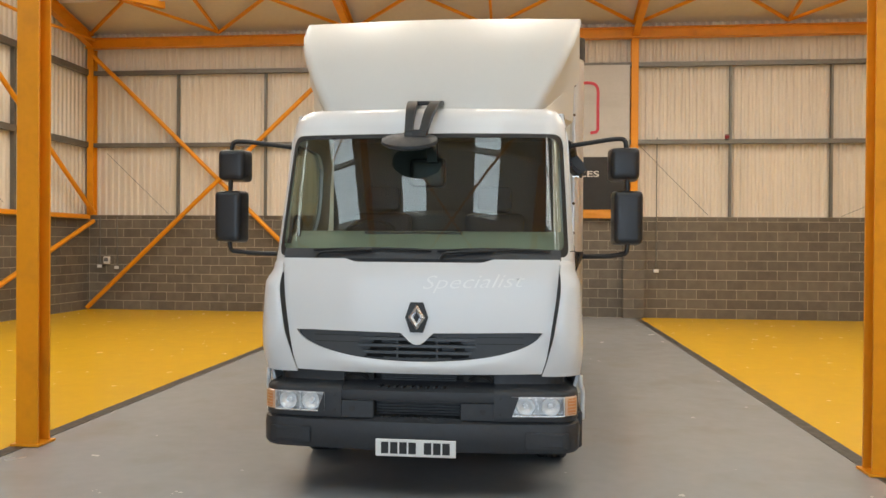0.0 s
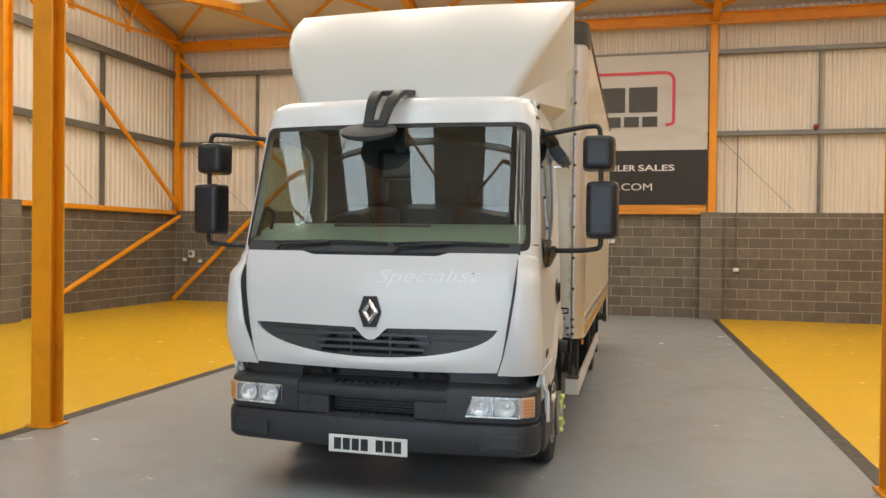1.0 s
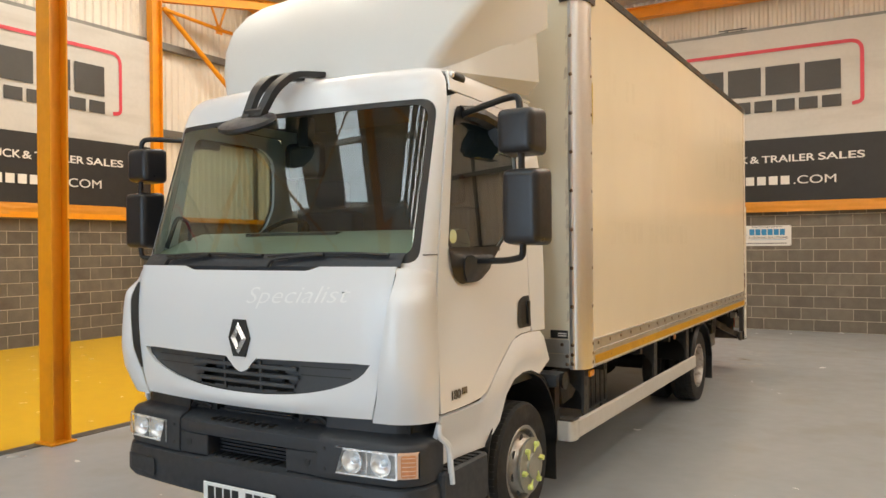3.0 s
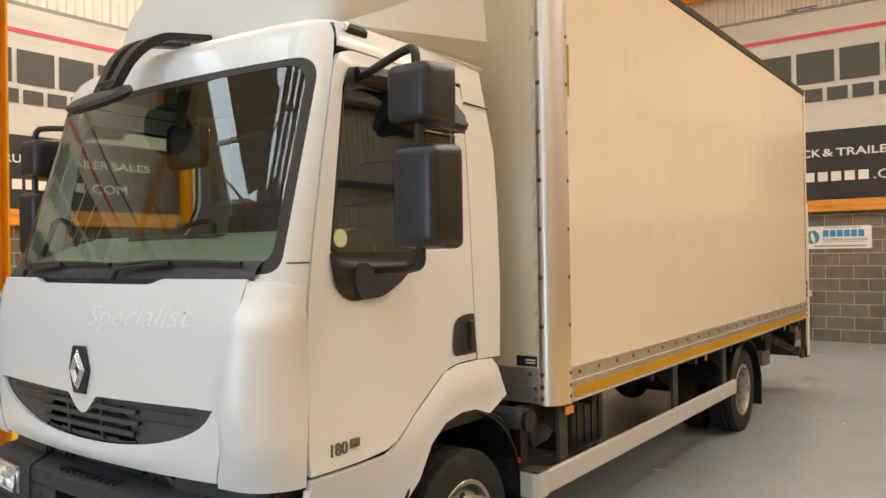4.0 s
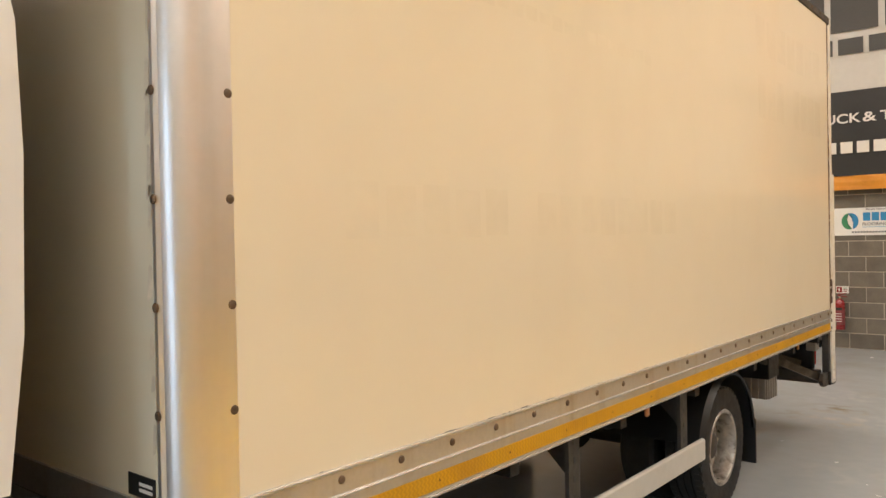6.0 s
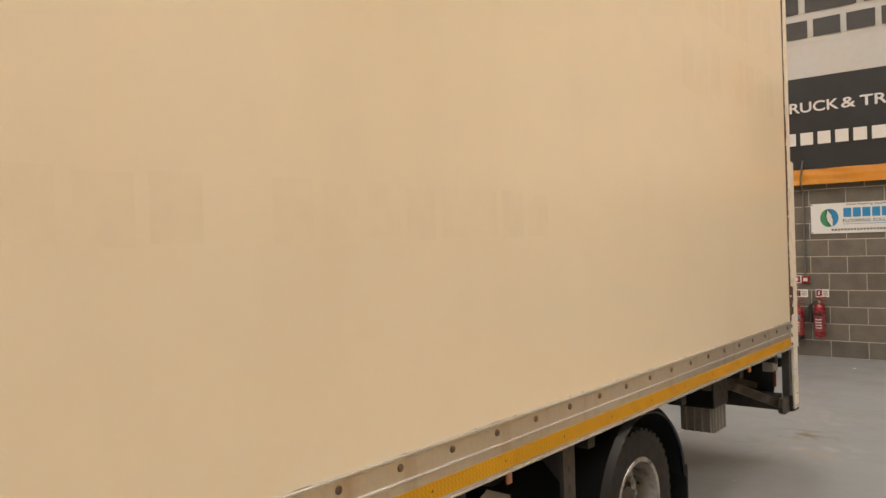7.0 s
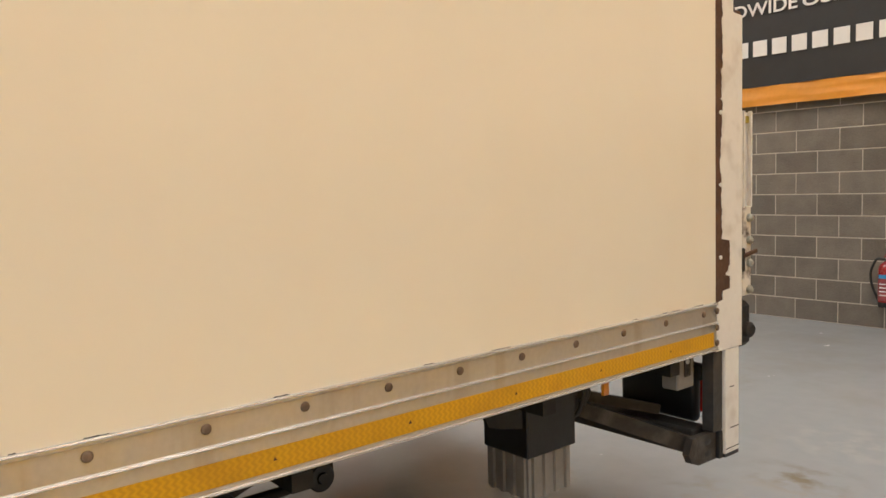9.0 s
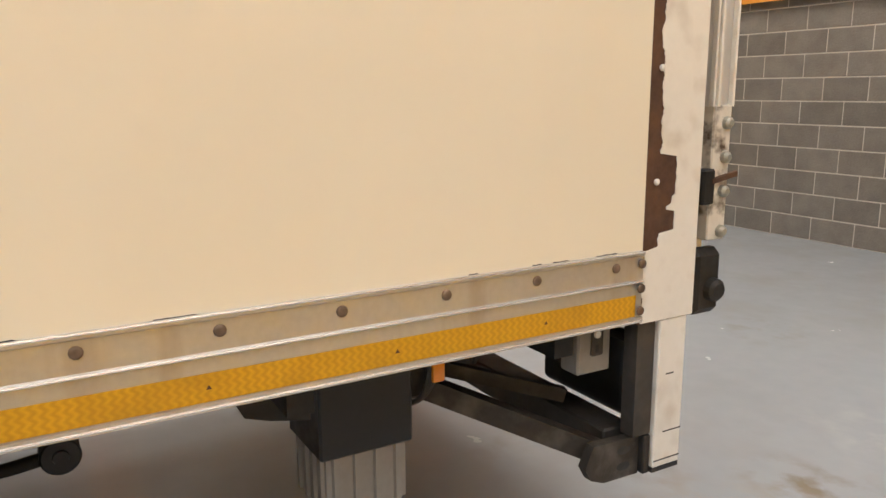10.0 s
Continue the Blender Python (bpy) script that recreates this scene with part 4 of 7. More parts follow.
    aft = [(6.375, 1.165), (6.42, 1.5), (6.435, 1.9), (6.43, 2.2), (6.37, 2.60), (6.0, 2.63), (5.6, 2.63), (5.355, 2.63)]
    bm = bmesh.new()
    loft(bm, [[side(sign, a[0] + (b[0] - a[0]) * k / 3, a[1] + (b[1] - a[1]) * k / 3, 0.003) for a, b in zip(fore, aft)] for k in range(4)])
    solid(bm, -0.012)
    quarter = part("quarter_panel", bm, M_WHITE, truck, smooth=35)
    part("panel_groove", tube(bmesh.new(), [side(sign, y, 2.415 - 0.02 * (y - 6.2), 0.003) for y in (6.19, 6.29, 6.395)], 0.004, 5), M_SHADOWY, quarter)
    # gaps round the door
    part("door_gap", tube(bmesh.new(), [side(sign, y, z, -0.014) for y, z in DOOR + DOOR[:1]], 0.0045, 6), M_INK, door)
    # wing over the front wheel
    top_line = [(5.06, 0.858), (5.3, 0.856), (5.49, 0.860), (5.55, 0.893), (5.672, 0.995), (5.80, 1.077), (5.905, 1.145), (6.02, 1.167), (6.17, 1.168), (6.30, 1.161)]
    low_line = [(5.06, 0.60), (5.3, 0.60), (5.50, 0.592), (5.615, 0.585), (5.695, 0.715), (5.785, 0.85), (5.89, 0.92), (6.01, 0.945), (6.13, 0.94), (6.25, 0.90)]
    bm = bmesh.new()
    rows = [[side(sign, a[0] + (b[0] - a[0]) * k / 6, a[1] + (b[1] - a[1]) * k / 6, 0.004 + (0.020 * math.sin(math.pi * min(1, k / 5)) if a[0] > 5.6 else -0.05 * min(1.0, k / 4))) for a, b in zip(top_line, low_line)] for k in range(7)]
    loft(bm, rows)
    loft(bm, [[r[-1] for r in rows], [side(sign, 6.335 + 0.06 * f, 1.12 - 0.15 * f, 0.012) for f in (0, 0.17, 0.33, 0.5, 0.67, 0.83, 1.0)]])
    solid(bm, -0.02)
    part("front_wing", bm, M_WHITE, truck, smooth=40)
    # thin white flare beside the step
    part("step_flare", tube(bmesh.new(), bent([side(sign, 5.045, 0.83, 0.0), side(sign, 5.04, 0.77, 0.0), side(sign, 5.10, 0.72, 0.02), side(sign, 5.13, 0.52, 0.02)], 0.04), 0.016, 8), M_WHITE, truck, smooth=True)
    step = part("step", boxed(XC + sign * 0.72, XC + sign * 1.085, 5.06, 5.53, 0.34, 0.585, bevel=0.012), M_PLASTIC, truck, "dark plastic cab step")
    for i in range(7):
        part("tread_bar", boxed(XC + sign * 0.86, XC + sign * 1.07, 5.10 + i * 0.058, 5.125 + i * 0.058, 0.583, 0.592), M_BLACK, step)
    # inside of the wheel arch
    bm = bmesh.new()
    arch = [(6.08 + 0.50 * math.cos(a), 0.43 + 0.50 * math.sin(a)) for a in [math.radians(195 - 200 * i / 18) for i in range(19)]]
    loft(bm, [[(XC + sign * u, y, z) for y, z in arch] for u in (0.55, 1.05)])
    solid(bm, 0.01)
    part("wheel_arch_liner", bm, M_BLACK, truck, smooth=35)
    bm = bmesh.new()
    loft(bm, [[(XC + sign * u, y, z) for y, z in ((6.31, 0.895), (6.40, 0.85), (6.47, 0.78), (6.54, 0.64), (6.585, 0.40), (6.59, 0.15))] for u in (0.60, 1.0, 1.04)])
    solid(bm, 0.012)
    part("front_mudflap", bm, M_RUBBER, truck, "black plastic front mudguard", smooth=35)
# near-black block, added for the shade inside the wheel arches
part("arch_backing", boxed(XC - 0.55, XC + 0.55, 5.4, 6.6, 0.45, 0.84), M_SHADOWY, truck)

# model badge on the near door: figures that can be read, and a small plate
txt = bpy.data.curves.new("badge_figures", "FONT")
txt.body, txt.size, txt.extrude = "180", 0.068, 0.003
tob = new("badge_figures", txt)
tob.data.materials.append(M_BADGE)
tob.matrix_world = Matrix.Translation((XC + half(0.93) + 0.006, 5.15, 0.925)) @ Euler((radians(90), 0, radians(90))).to_matrix().to_4x4()
attach(tob, truck)
tob.matrix_parent_inverse = Matrix.Translation(-truck.location)
part("badge_plate", boxed(XC + half(0.93) + 0.004, XC + half(0.93) + 0.008, 5.266, 5.318, 0.938, 0.972), M_BADGE, truck)
part("window_sticker", lathe(bmesh.new(), [(0, 0.037), (0.0012, 0.037)], (XC + half(1.78) - 0.004, 5.29, 1.747), "x", 24), material("pale_green_sticker", (0.60, 0.66, 0.40), 0.5), truck, "round pale green sticker")

# roof deflector: a scoop that widens upwards, and a wing under each side
prof = [(5.365, 2.625, 0.78, 0.0), (5.39, 2.74, 0.835, 0.15), (5.45, 2.88, 0.91, 0.36), (5.54, 3.04, 0.985, 0.55), (5.68, 3.215, 1.06, 0.72), (5.86, 3.37, 1.11, 0.86), (6.05, 3.485, 1.137, 0.95), (6.20, 3.545, 1.142, 1.0)]
bm = bmesh.new()
rows = []
for y, z, h, t in prof:
    zr = 3.045 + (3.555 - 3.045) * t
    r = min(0.10, (6.27 - y) * 0.4)
    right = []
    for a in (0, 0.35, 0.7, 1.05, 1.4, 1.57):
        right.append((h - r + r * math.sin(a), y + min(0.05, r) + r * (1 - math.cos(a)), z))
    tail = [(h + (1.135 - h) * f, y + min(0.05, r) + r + (6.275 - y - min(0.05, r) - r) * f, z + (zr - z) * f ** 1.12) for f in (0.2, 0.4, 0.6, 0.8, 1.0)]
    half_row = [(0, y, z + 0.012), (h * 0.35, y + 0.004, z + 0.01), (h * 0.7, y + 0.02, z + 0.005)] + right + tail
    rows.append([(XC - p[0], p[1], p[2]) for p in reversed(half_row[1:])] + [(XC + p[0], p[1], p[2]) for p in half_row])
loft(bm, rows)
solid(bm, -0.012)
fairing = part("roof_deflector", bm, M_FAIR, truck, "white moulded roof deflector", smooth=50)
for sign in (1, -1):
    along = [k / 8 for k in range(9)]
    edge = [(XC + sign * (0.80 + 0.29 * f), 5.46 + 0.745 * f, 2.668 + 0.352 * f ** 1.12) for f in along]
    fold = [(XC + sign * (0.845 + 0.239 * f), 5.49 + 0.767 * f, 2.668 + 0.042 * f) for f in along]
    foot = [(XC + sign * (0.845 + 0.145 * f), 5.49 + 0.80 * f, 2.66 - 0.02 * f) for f in along]
    bm = bmesh.new()
    loft(bm, [edge, fold, foot])
    solid(bm, -0.008)
    part("deflector_wing", bm, M_FAIR, fairing, smooth=25)
    lamp = part("roof_marker_lamp", boxed(XC + sign * 0.915, XC + sign * 0.972, 5.38, 5.53, 2.582, 2.635, bevel=0.024, segments=3), M_BLACK, truck, smooth=True)
    part("lens", boxed(XC + sign * 0.922, XC + sign * 0.970, 5.372, 5.425, 2.592, 2.632, bevel=0.014, segments=2), M_LAMPBACK, lamp, "clear lens")

# front view mirror on its forked bracket
bm = bmesh.new()
for u0, u1 in ((-0.085, -0.085), (0.005, 0.075)):
    run = bent([(XC + u0, 4.93, 2.40), (XC + u0 + (u1 - u0) * 0.5, 5.01, 2.575), (XC + u1, 5.12, 2.67), (XC + u1, 5.39, 2.715)], 0.12, 6)
    wide = [0.027 + 0.006 * min(1.0, i / 6) for i in range(len(run))]
    loft(bm, [[(p.x + w * a, p.y + 0.014 * b, p.z - 0.014 * b) for a, b in ((-1, -1), (1, -1), (1, 1), (-1, 1))] for p, w in zip(run, wide)], close=True)
box(bm, XC - 0.105, XC + 0.03, 4.925, 4.955, 2.38, 2.46, bevel=0.01)
box(bm, XC - 0.07, XC + 0.07, 5.14, 5.165, 2.66, 2.69, bevel=0.008)
fm = part("front_mirror", bm, M_BLACK, truck, "black front-view mirror on a forked bracket", smooth=True)
bm = lathe(bmesh.new(), [(-0.02, 0.01), (-0.018, 0.14), (0.0, 0.165), (0.015, 0.16), (0.024, 0.12), (0.03, 0.0)], (0, 0, 0), "z", 28)
bmesh.ops.transform(bm, verts=bm.verts, matrix=pose(XC - 0.075, 4.925, 2.378, 30, 0, 0) @ Matrix.Diagonal((1.17, 0.76, 1.15, 1)))
part("mirror_shell", bm, M_PLASTIC, fm, smooth=50)

# wipers and cowl
bm = bmesh.new()
loft(bm, [[high(-0.93 + 1.86 * i / 20, z, o) for i in range(21)] for z, o in ((1.57, 0.0), (1.60, 0.018), (1.64, 0.012), (1.665, -0.003))])
part("cowl", bm, M_PLASTIC, truck, "dark plastic cowl below the windscreen", smooth=True)
for u0, u1 in ((-0.72, 0.08), (0.12, 0.86)):
    wp = part("wiper", tube(bmesh.new(), [high(u0 + (u1 - u0) * f, 1.655 + 0.012 * math.sin(3 * f), 0.022) for f in (0, 0.2, 0.4, 0.6, 0.8, 1)], 0.009, 6), M_BLACK, truck)
    p = high(u0, 1.60, 0.03)
    part("wiper_arm", tube(bmesh.new(), bent([high(u0 + 0.02, 1.595, 0.035), high(u0 + 0.05, 1.64, 0.04), high((u0 + u1) / 2, 1.66, 0.032)], 0.04), 0.011, 6), M_BLACK, wp)

# mirrors on their arms
def mirror_shell(x0, x1, y0, y1, z0, z1):
    bm = boxed(x0, x1, y0, y1, z0, z1)
    for v in bm.verts:
        if v.co.y < (y0 + y1) / 2:
            v.co.x += 0.014 if v.co.x < (x0 + x1) / 2 else -0.014
            v.co.z += 0.012 if v.co.z < (z0 + z1) / 2 else -0.012
    bmesh.ops.bevel(bm, geom=list(bm.edges), offset=0.042, segments=4, affect="EDGES", profile=0.6)
    return bm


for sign in (1, -1):
    def mx(u):
        return XC + sign * u
    shift = 0.0 if sign > 0 else 0.055
    a, b = 1.272 + shift, 1.492 + shift
    arm = part("mirror_arm", tube(bmesh.new(), bent([(mx(0.985), 5.43, 2.395), (mx(1.05), 5.42, 2.412), (mx(1.30 + shift), 5.34, 2.442), (mx(1.385 + shift), 5.31, 2.44), (mx(1.395 + shift), 5.305, 2.36), (mx(1.40 + shift), 5.305, 2.1), (mx(1.405 + shift), 5.305, 1.70), (mx(1.40 + shift), 5.31, 1.64), (mx(1.30), 5.35, 1.622), (mx(1.03), 5.42, 1.615)], 0.05), 0.017, 10), M_BLACK, truck, "black tubular mirror arm", smooth=True)
    for z0, z1, o, nm in ((2.145, 2.385, 0.0, "upper_mirror"), (1.695, 2.085, 0.025, "lower_mirror")):
        xs = sorted((mx(a + o), mx(b + o)))
        part(nm, mirror_shell(xs[0], xs[1], 5.25, 5.435, z0, z1), M_CASE, arm, "dark grey mirror housing", smooth=50)
    for z0, z1, o in ((2.17, 2.36, 0.0), (1.72, 2.06, 0.025)):
        xs = sorted((mx(a + o + 0.03), mx(b + o - 0.03)))
        part("mirror_glass", boxed(xs[0], xs[1], 5.436, 5.439, z0, z1), M_MIRROR, arm, "mirror glass")
    # moulded shoe that carries the arm's lower end on the door
    bm = bmesh.new()
    shoe = rounded([(5.31, 1.652), (5.65, 1.648), (5.60, 1.585), (5.49, 1.512), (5.37, 1.505), (5.315, 1.56)], 0.03, 4)
    filled(bm, shoe, lambda y, z: side(sign, y, z, 0.014 + 0.085 * max(0.0, (z - 1.50) / 0.15) * max(0.0, 1 - ((y - 5.46) / 0.20) ** 2)), 8)
    solid(bm, 0.008)
    part("mirror_shoe", bm, M_PLASTIC, arm, smooth=40)
    # kerb mirror on a curved stalk above the window
    if sign > 0:
        kb = prism(bmesh.new(), [(mx(0.985), 2.41), (mx(1.03), 2.435), (mx(1.15), 2.29), (mx(1.155), 2.235), (mx(1.11), 2.215), (mx(1.03), 2.28)], "y", 5.68, 6.01)
        bmesh.ops.bevel(kb, geom=list(kb.edges), offset=0.022, segments=2, affect="EDGES")
        kerb = part("kerb_mirror", kb, M_PLASTIC, truck, "dark kerb mirror above the side window", smooth=40)
        part("stalk", tube(bmesh.new(), bent([(mx(0.985), 5.42, 2.41), (mx(1.01), 5.55, 2.42), (mx(1.04), 5.75, 2.38)], 0.08), [0.04, 0.04, 0.045, 0.045, 0.045, 0.05, 0.05, 0.045], 10), M_BLACK, kerb, smooth=True)
        part("mirror_glass", boxed(mx(1.05), mx(1.10), 5.72, 5.97, 2.212, 2.216), M_MIRROR, kerb)

# cab interior
part("cab_lining", boxed(XC - 0.93, XC + 0.93, 6.30, 6.36, 0.9, 2.58), M_TRIM, truck)
part("cab_floor", boxed(XC - 1.0, XC + 1.0, 4.95, 6.3, 0.86, 0.9), M_TRIM, truck)
part("headlining", boxed(XC - 0.9, XC + 0.9, 5.38, 6.3, 2.555, 2.58), M_TRIM, truck)
bm = bmesh.new()
loft(bm, [[(XC + u, y + 0.06 * u * u, z) for u in (-0.98, -0.7, -0.35, 0, 0.35, 0.7, 0.98)] for y, z in ((4.96, 1.64), (5.04, 1.685), (5.2, 1.745), (5.36, 1.79), (5.44, 1.785), (5.48, 1.72), (5.48, 1.2))])
dash = part("dashboard", bm, M_DASH, truck, "pale grey-green dashboard", smooth=True)
part("dash_top_vent", boxed(XC - 0.45, XC + 0.25, 5.28, 5.34, 1.765, 1.785), M_TRIM, dash)
bm = bmesh.new()
tube(bm, [(0.21 * math.cos(2 * math.pi * i / 28), 0.21 * math.sin(2 * math.pi * i / 28), 0) for i in range(29)], 0.016, 8)
for a in (0.5, 2.6, 4.71):
    tube(bm, [(0, 0, -0.03), (0.2 * math.cos(a), 0.2 * math.sin(a), 0)], 0.014, 6)
bmesh.ops.transform(bm, verts=bm.verts, matrix=pose(XC - 0.48, 5.60, 1.74, 42, 0, 0))
part("steering_wheel", bm, M_BLACK, truck, "black steering wheel", smooth=True)
for u in (-0.48, 0.45):
    seat = part("seat", boxed(XC + u - 0.25, XC + u + 0.25, 5.72, 6.2, 1.22, 1.40, bevel=0.05, segments=2), M_SEAT, truck, "dark cloth seat", smooth=True)
    bm = boxed(XC + u - 0.24, XC + u + 0.24, 6.08, 6.24, 1.36, 1.95, bevel=0.05, segments=2)
    part("backrest", bm, M_SEAT, seat, smooth=True)
    part("headrest", boxed(XC + u - 0.14, XC + u + 0.14, 6.12, 6.22, 1.97, 2.17, bevel=0.04, segments=2), M_SEAT, seat, smooth=True)
bm = boxed(XC - 0.13, XC + 0.13, 5.30, 5.33, 2.1, 2.31, bevel=0.04, segments=3)
part("inner_mirror", bm, M_BLACK, truck, "black camera screen behind the windscreen", smooth=True)
part("screen_stalk", boxed(XC + 0.0, XC + 0.07, 5.26, 5.32, 2.28, 2.45), M_BLACK, truck)
part("grab_rail", tube(bmesh.new(), bent([(XC - 0.95, 5.28, 1.68), (XC - 0.9, 5.24, 1.86), (XC - 0.92, 5.16, 1.9), (XC - 0.95, 5.1, 1.7)], 0.05), 0.014, 8), M_BLACK, truck, smooth=True)
# ---- bumper ----
def bump(s, z, out=0.0):
    """The bumper's outer skin."""
    h, a, sign, r, bow = 1.062 + out, abs(s), (1 if s >= 0 else -1), 0.16, 0.055
    flat, yf = h - r, 4.775 - out
    if a <= flat:
        u, y = a, yf + bow * (a / flat) ** 2
    elif a <= flat + r * math.pi / 2:
        th = (a - flat) / r
        u, y = flat + r * math.sin(th), yf + bow + r * (1 - math.cos(th))
    else:
        u, y = h, yf + bow + r + (a - flat - r * math.pi / 2)
    return (XC + sign * u, y, z)


SE = 0.902 + 0.16 * math.pi / 2 + 0.10


def dense_ring(pts, n):
    """A closed four-sided outline with n points on each side."""
    out = []
    for k in range(4):
        (ax, az), (cx, cz) = pts[k], pts[(k + 1) % 4]
        out += [(ax + (cx - ax) * i / n, az + (cz - az) * i / n) for i in range(n)]
    return out


def band(rows, s0, s1, n=30):
    bm = bmesh.new()
    loft(bm, [[bump(s0 + (s1 - s0) * i / n, z, o) for i in range(n + 1)] for z, o in rows])
    return bm


bumper = part("bumper", solid(band([(0.345, -0.05), (0.35, -0.012), (0.37, 0.0), (0.50, 0.002), (0.535, -0.004), (0.545, -0.02), (0.55, -0.06)], -SE, SE, 48), -0.012), M_PLASTIC, truck, "dark grey moulded plastic bumper, a little scuffed", smooth=35)
for s in (-1, 1):
    # lamp pod at each end
    a, b, zl, zh = 0.615, 0.955, 0.590, 0.717
    stops = [0.50, 0.53, 0.56, 0.59] + [a + (1.062 - a) * i / 16 for i in range(17)] + [1.10, 1.14, SE]
    heights = [(0.548, -0.05), (0.553, -0.014), (0.57, -0.010), (zl, -0.010), (zh, -0.012), (0.735, -0.014), (0.75, -0.024), (0.768, -0.065), (0.785, -0.085), (0.85, -0.092)]
    bm = bmesh.new()
    loft(bm, [[bump(s * v, z, o) for v in stops] for z, o in heights])
    hole = [bump(s * v, (zl + zh) / 2) for v in (a, 1.062)]
    lo_x, hi_x = sorted((hole[0][0], hole[1][0]))
    bmesh.ops.delete(bm, geom=[f for f in bm.faces if lo_x < f.calc_center_median().x < hi_x and zl < f.calc_center_median().z < zh], context="FACES")
    solid(bm, -0.012)
    pod = part("lamp_pod", bm, M_PLASTIC, bumper, smooth=35)
    # bright tray of the lamp, closed round its edge
    bm = bmesh.new()
    loft(bm, [[bump(s * (a + (b - a) * i / 10), z, o) for i in range(11)] for z, o in ((zl, -0.010), (zl + 0.006, -0.05), (zh - 0.006, -0.05), (zh, -0.010))])
    for v in (a, b):
        loft(bm, [[bump(s * v, z, o) for o in (-0.010, -0.05)] for z in (zl, zh)])
    lamp = part("headlight", bm, M_LAMPBACK, pod, "clear headlight with two round reflectors", smooth=True)
    for t, r in ((0.27, 0.059), (0.74, 0.060)):
        p = bump(s * (a + (b - a) * t), 0.655, -0.012)
        bm = lathe(bmesh.new(), [(-0.004, r * 1.04), (-0.006, r), (0.008, r * 0.92), (0.022, r * 0.72), (0.030, r * 0.45), (0.033, r * 0.25)], (p[0], p[1], 0.655), "y", 28, 1, False)
        part("reflector", bm, M_BOWL, lamp, "bright round reflector", smooth=40)
        bm = lathe(bmesh.new(), [(0.034, r * 0.30), (0.012, r * 0.26), (0.006, r * 0.16), (0.004, 0.0)], (p[0], p[1], 0.655), "y", 16)
        part("bulb_cap", bm, M_LAMPBACK, lamp, smooth=True)
    part("lamp_divider", boxed(*sorted((bump(s * 0.783, 0.65)[0], bump(s * 0.789, 0.65)[0])), bump(s * 0.786, 0.65, -0.012)[1], bump(s * 0.786, 0.65, -0.05)[1], zl + 0.004, zh - 0.004), M_LAMPBACK, lamp)
    bm = bmesh.new()
    loft(bm, [[bump(s * (a - 0.002 + (b - a + 0.004) * i / 10), z, o) for i in range(11)] for z, o in ((zl - 0.001, -0.008), (zl + 0.006, 0.0), (zh - 0.006, 0.0), (zh + 0.001, -0.008))])
    ln = part("lens", bm, M_CLEAR, lamp, "clear lens", smooth=True)
    ln.visible_shadow = False
    rim_in = dense_ring([(a + 0.006, zl + 0.008), (b - 0.004, zl + 0.008), (b - 0.004, zh - 0.008), (a + 0.006, zh - 0.008)], 14)
    rim_out = dense_ring([(a, zl), (b + 0.003, zl), (b + 0.003, zh), (a, zh)], 14)
    part("lamp_rim", plate_between(bmesh.new(), rim_in, rim_out, lambda u, z: bump(s * u, z, 0.0012), 1), M_LAMPBACK, lamp, "bright lamp rim")
    bm = bmesh.new()
    loft(bm, [[bump(s * (0.960 + 0.102 * i / 8), z, o) for i in range(9)] for z, o in ((zl, -0.012), (zl + 0.006, 0.0), (zh - 0.006, 0.0), (zh, -0.012))])
    amber = part("indicator", bm, M_AMBERPALE, lamp, "pale amber indicator lens", smooth=True)
    core = rounded([(0.978, zl + 0.012), (1.052, zl + 0.012), (1.052, zh - 0.010), (0.978, zh - 0.010)], 0.012, 3)
    part("amber_core", filled(bmesh.new(), core, lambda u, z: bump(s * u, z, 0.0012), 3), M_AMBER, amber)
    for k in range(5):
        z = zl + 0.024 + k * (zh - zl - 0.046) / 4
        part("lens_rib", tube(bmesh.new(), [bump(s * (0.982 + 0.066 * i / 4), z, 0.0012) for i in range(5)], 0.0022, 5), M_AMBERPALE, amber)
    # slanted dark cheek at the lamp's inner end
    cheek = [(a - 0.002, zl), (a + 0.045, zl), (a + 0.002, zh), (a - 0.002, zh)] if s < 0 else [(a - 0.002, zl), (a + 0.004, zl), (a + 0.048, zh), (a - 0.002, zh)]
    part("lamp_cheek", filled(bmesh.new(), cheek, lambda u, z: bump(s * u, z, 0.002), 1), M_PLASTIC, pod)
    # flush pads and bolt heads
    bm = bmesh.new()
    pad = rounded([(0.71, 0.385), (0.99, 0.385), (0.99, 0.485), (0.71, 0.485)], 0.02, 3)
    filled(bm, [(x, z) for x, z in pad], lambda u, z: bump(s * u, z, 0.005), 3)
    solid(bm, 0.004)
    part("bumper_pad", bm, M_PLASTIC, bumper)
    bm = bmesh.new()
    frame_in = rounded([(0.705, 0.38), (0.995, 0.38), (0.995, 0.49), (0.705, 0.49)], 0.022, 3)
    frame_out = rounded([(0.70, 0.375), (1.0, 0.375), (1.0, 0.495), (0.70, 0.495)], 0.024, 3)
    plate_between(bm, frame_in, frame_out, lambda u, z: bump(s * u, z, 0.0035), 1)
    part("pad_groove", bm, M_INK, bumper)
    for z in (0.60, 0.70):
        p = bump(s * 0.545, z, -0.01)
        part("bolt_hole", lathe(bmesh.new(), [(0, 0.009), (-0.003, 0.008)], (p[0], p[1], z), "y", 10), M_INK, pod)
    # towing eye boxes
    bx = sorted((XC + s * 0.285, XC + s * 0.535))
    eye_box = part("tow_cover", boxed(bx[0], bx[1], 4.812, 4.92, 0.552, 0.668, bevel=0.005), M_PLASTIC, bumper)
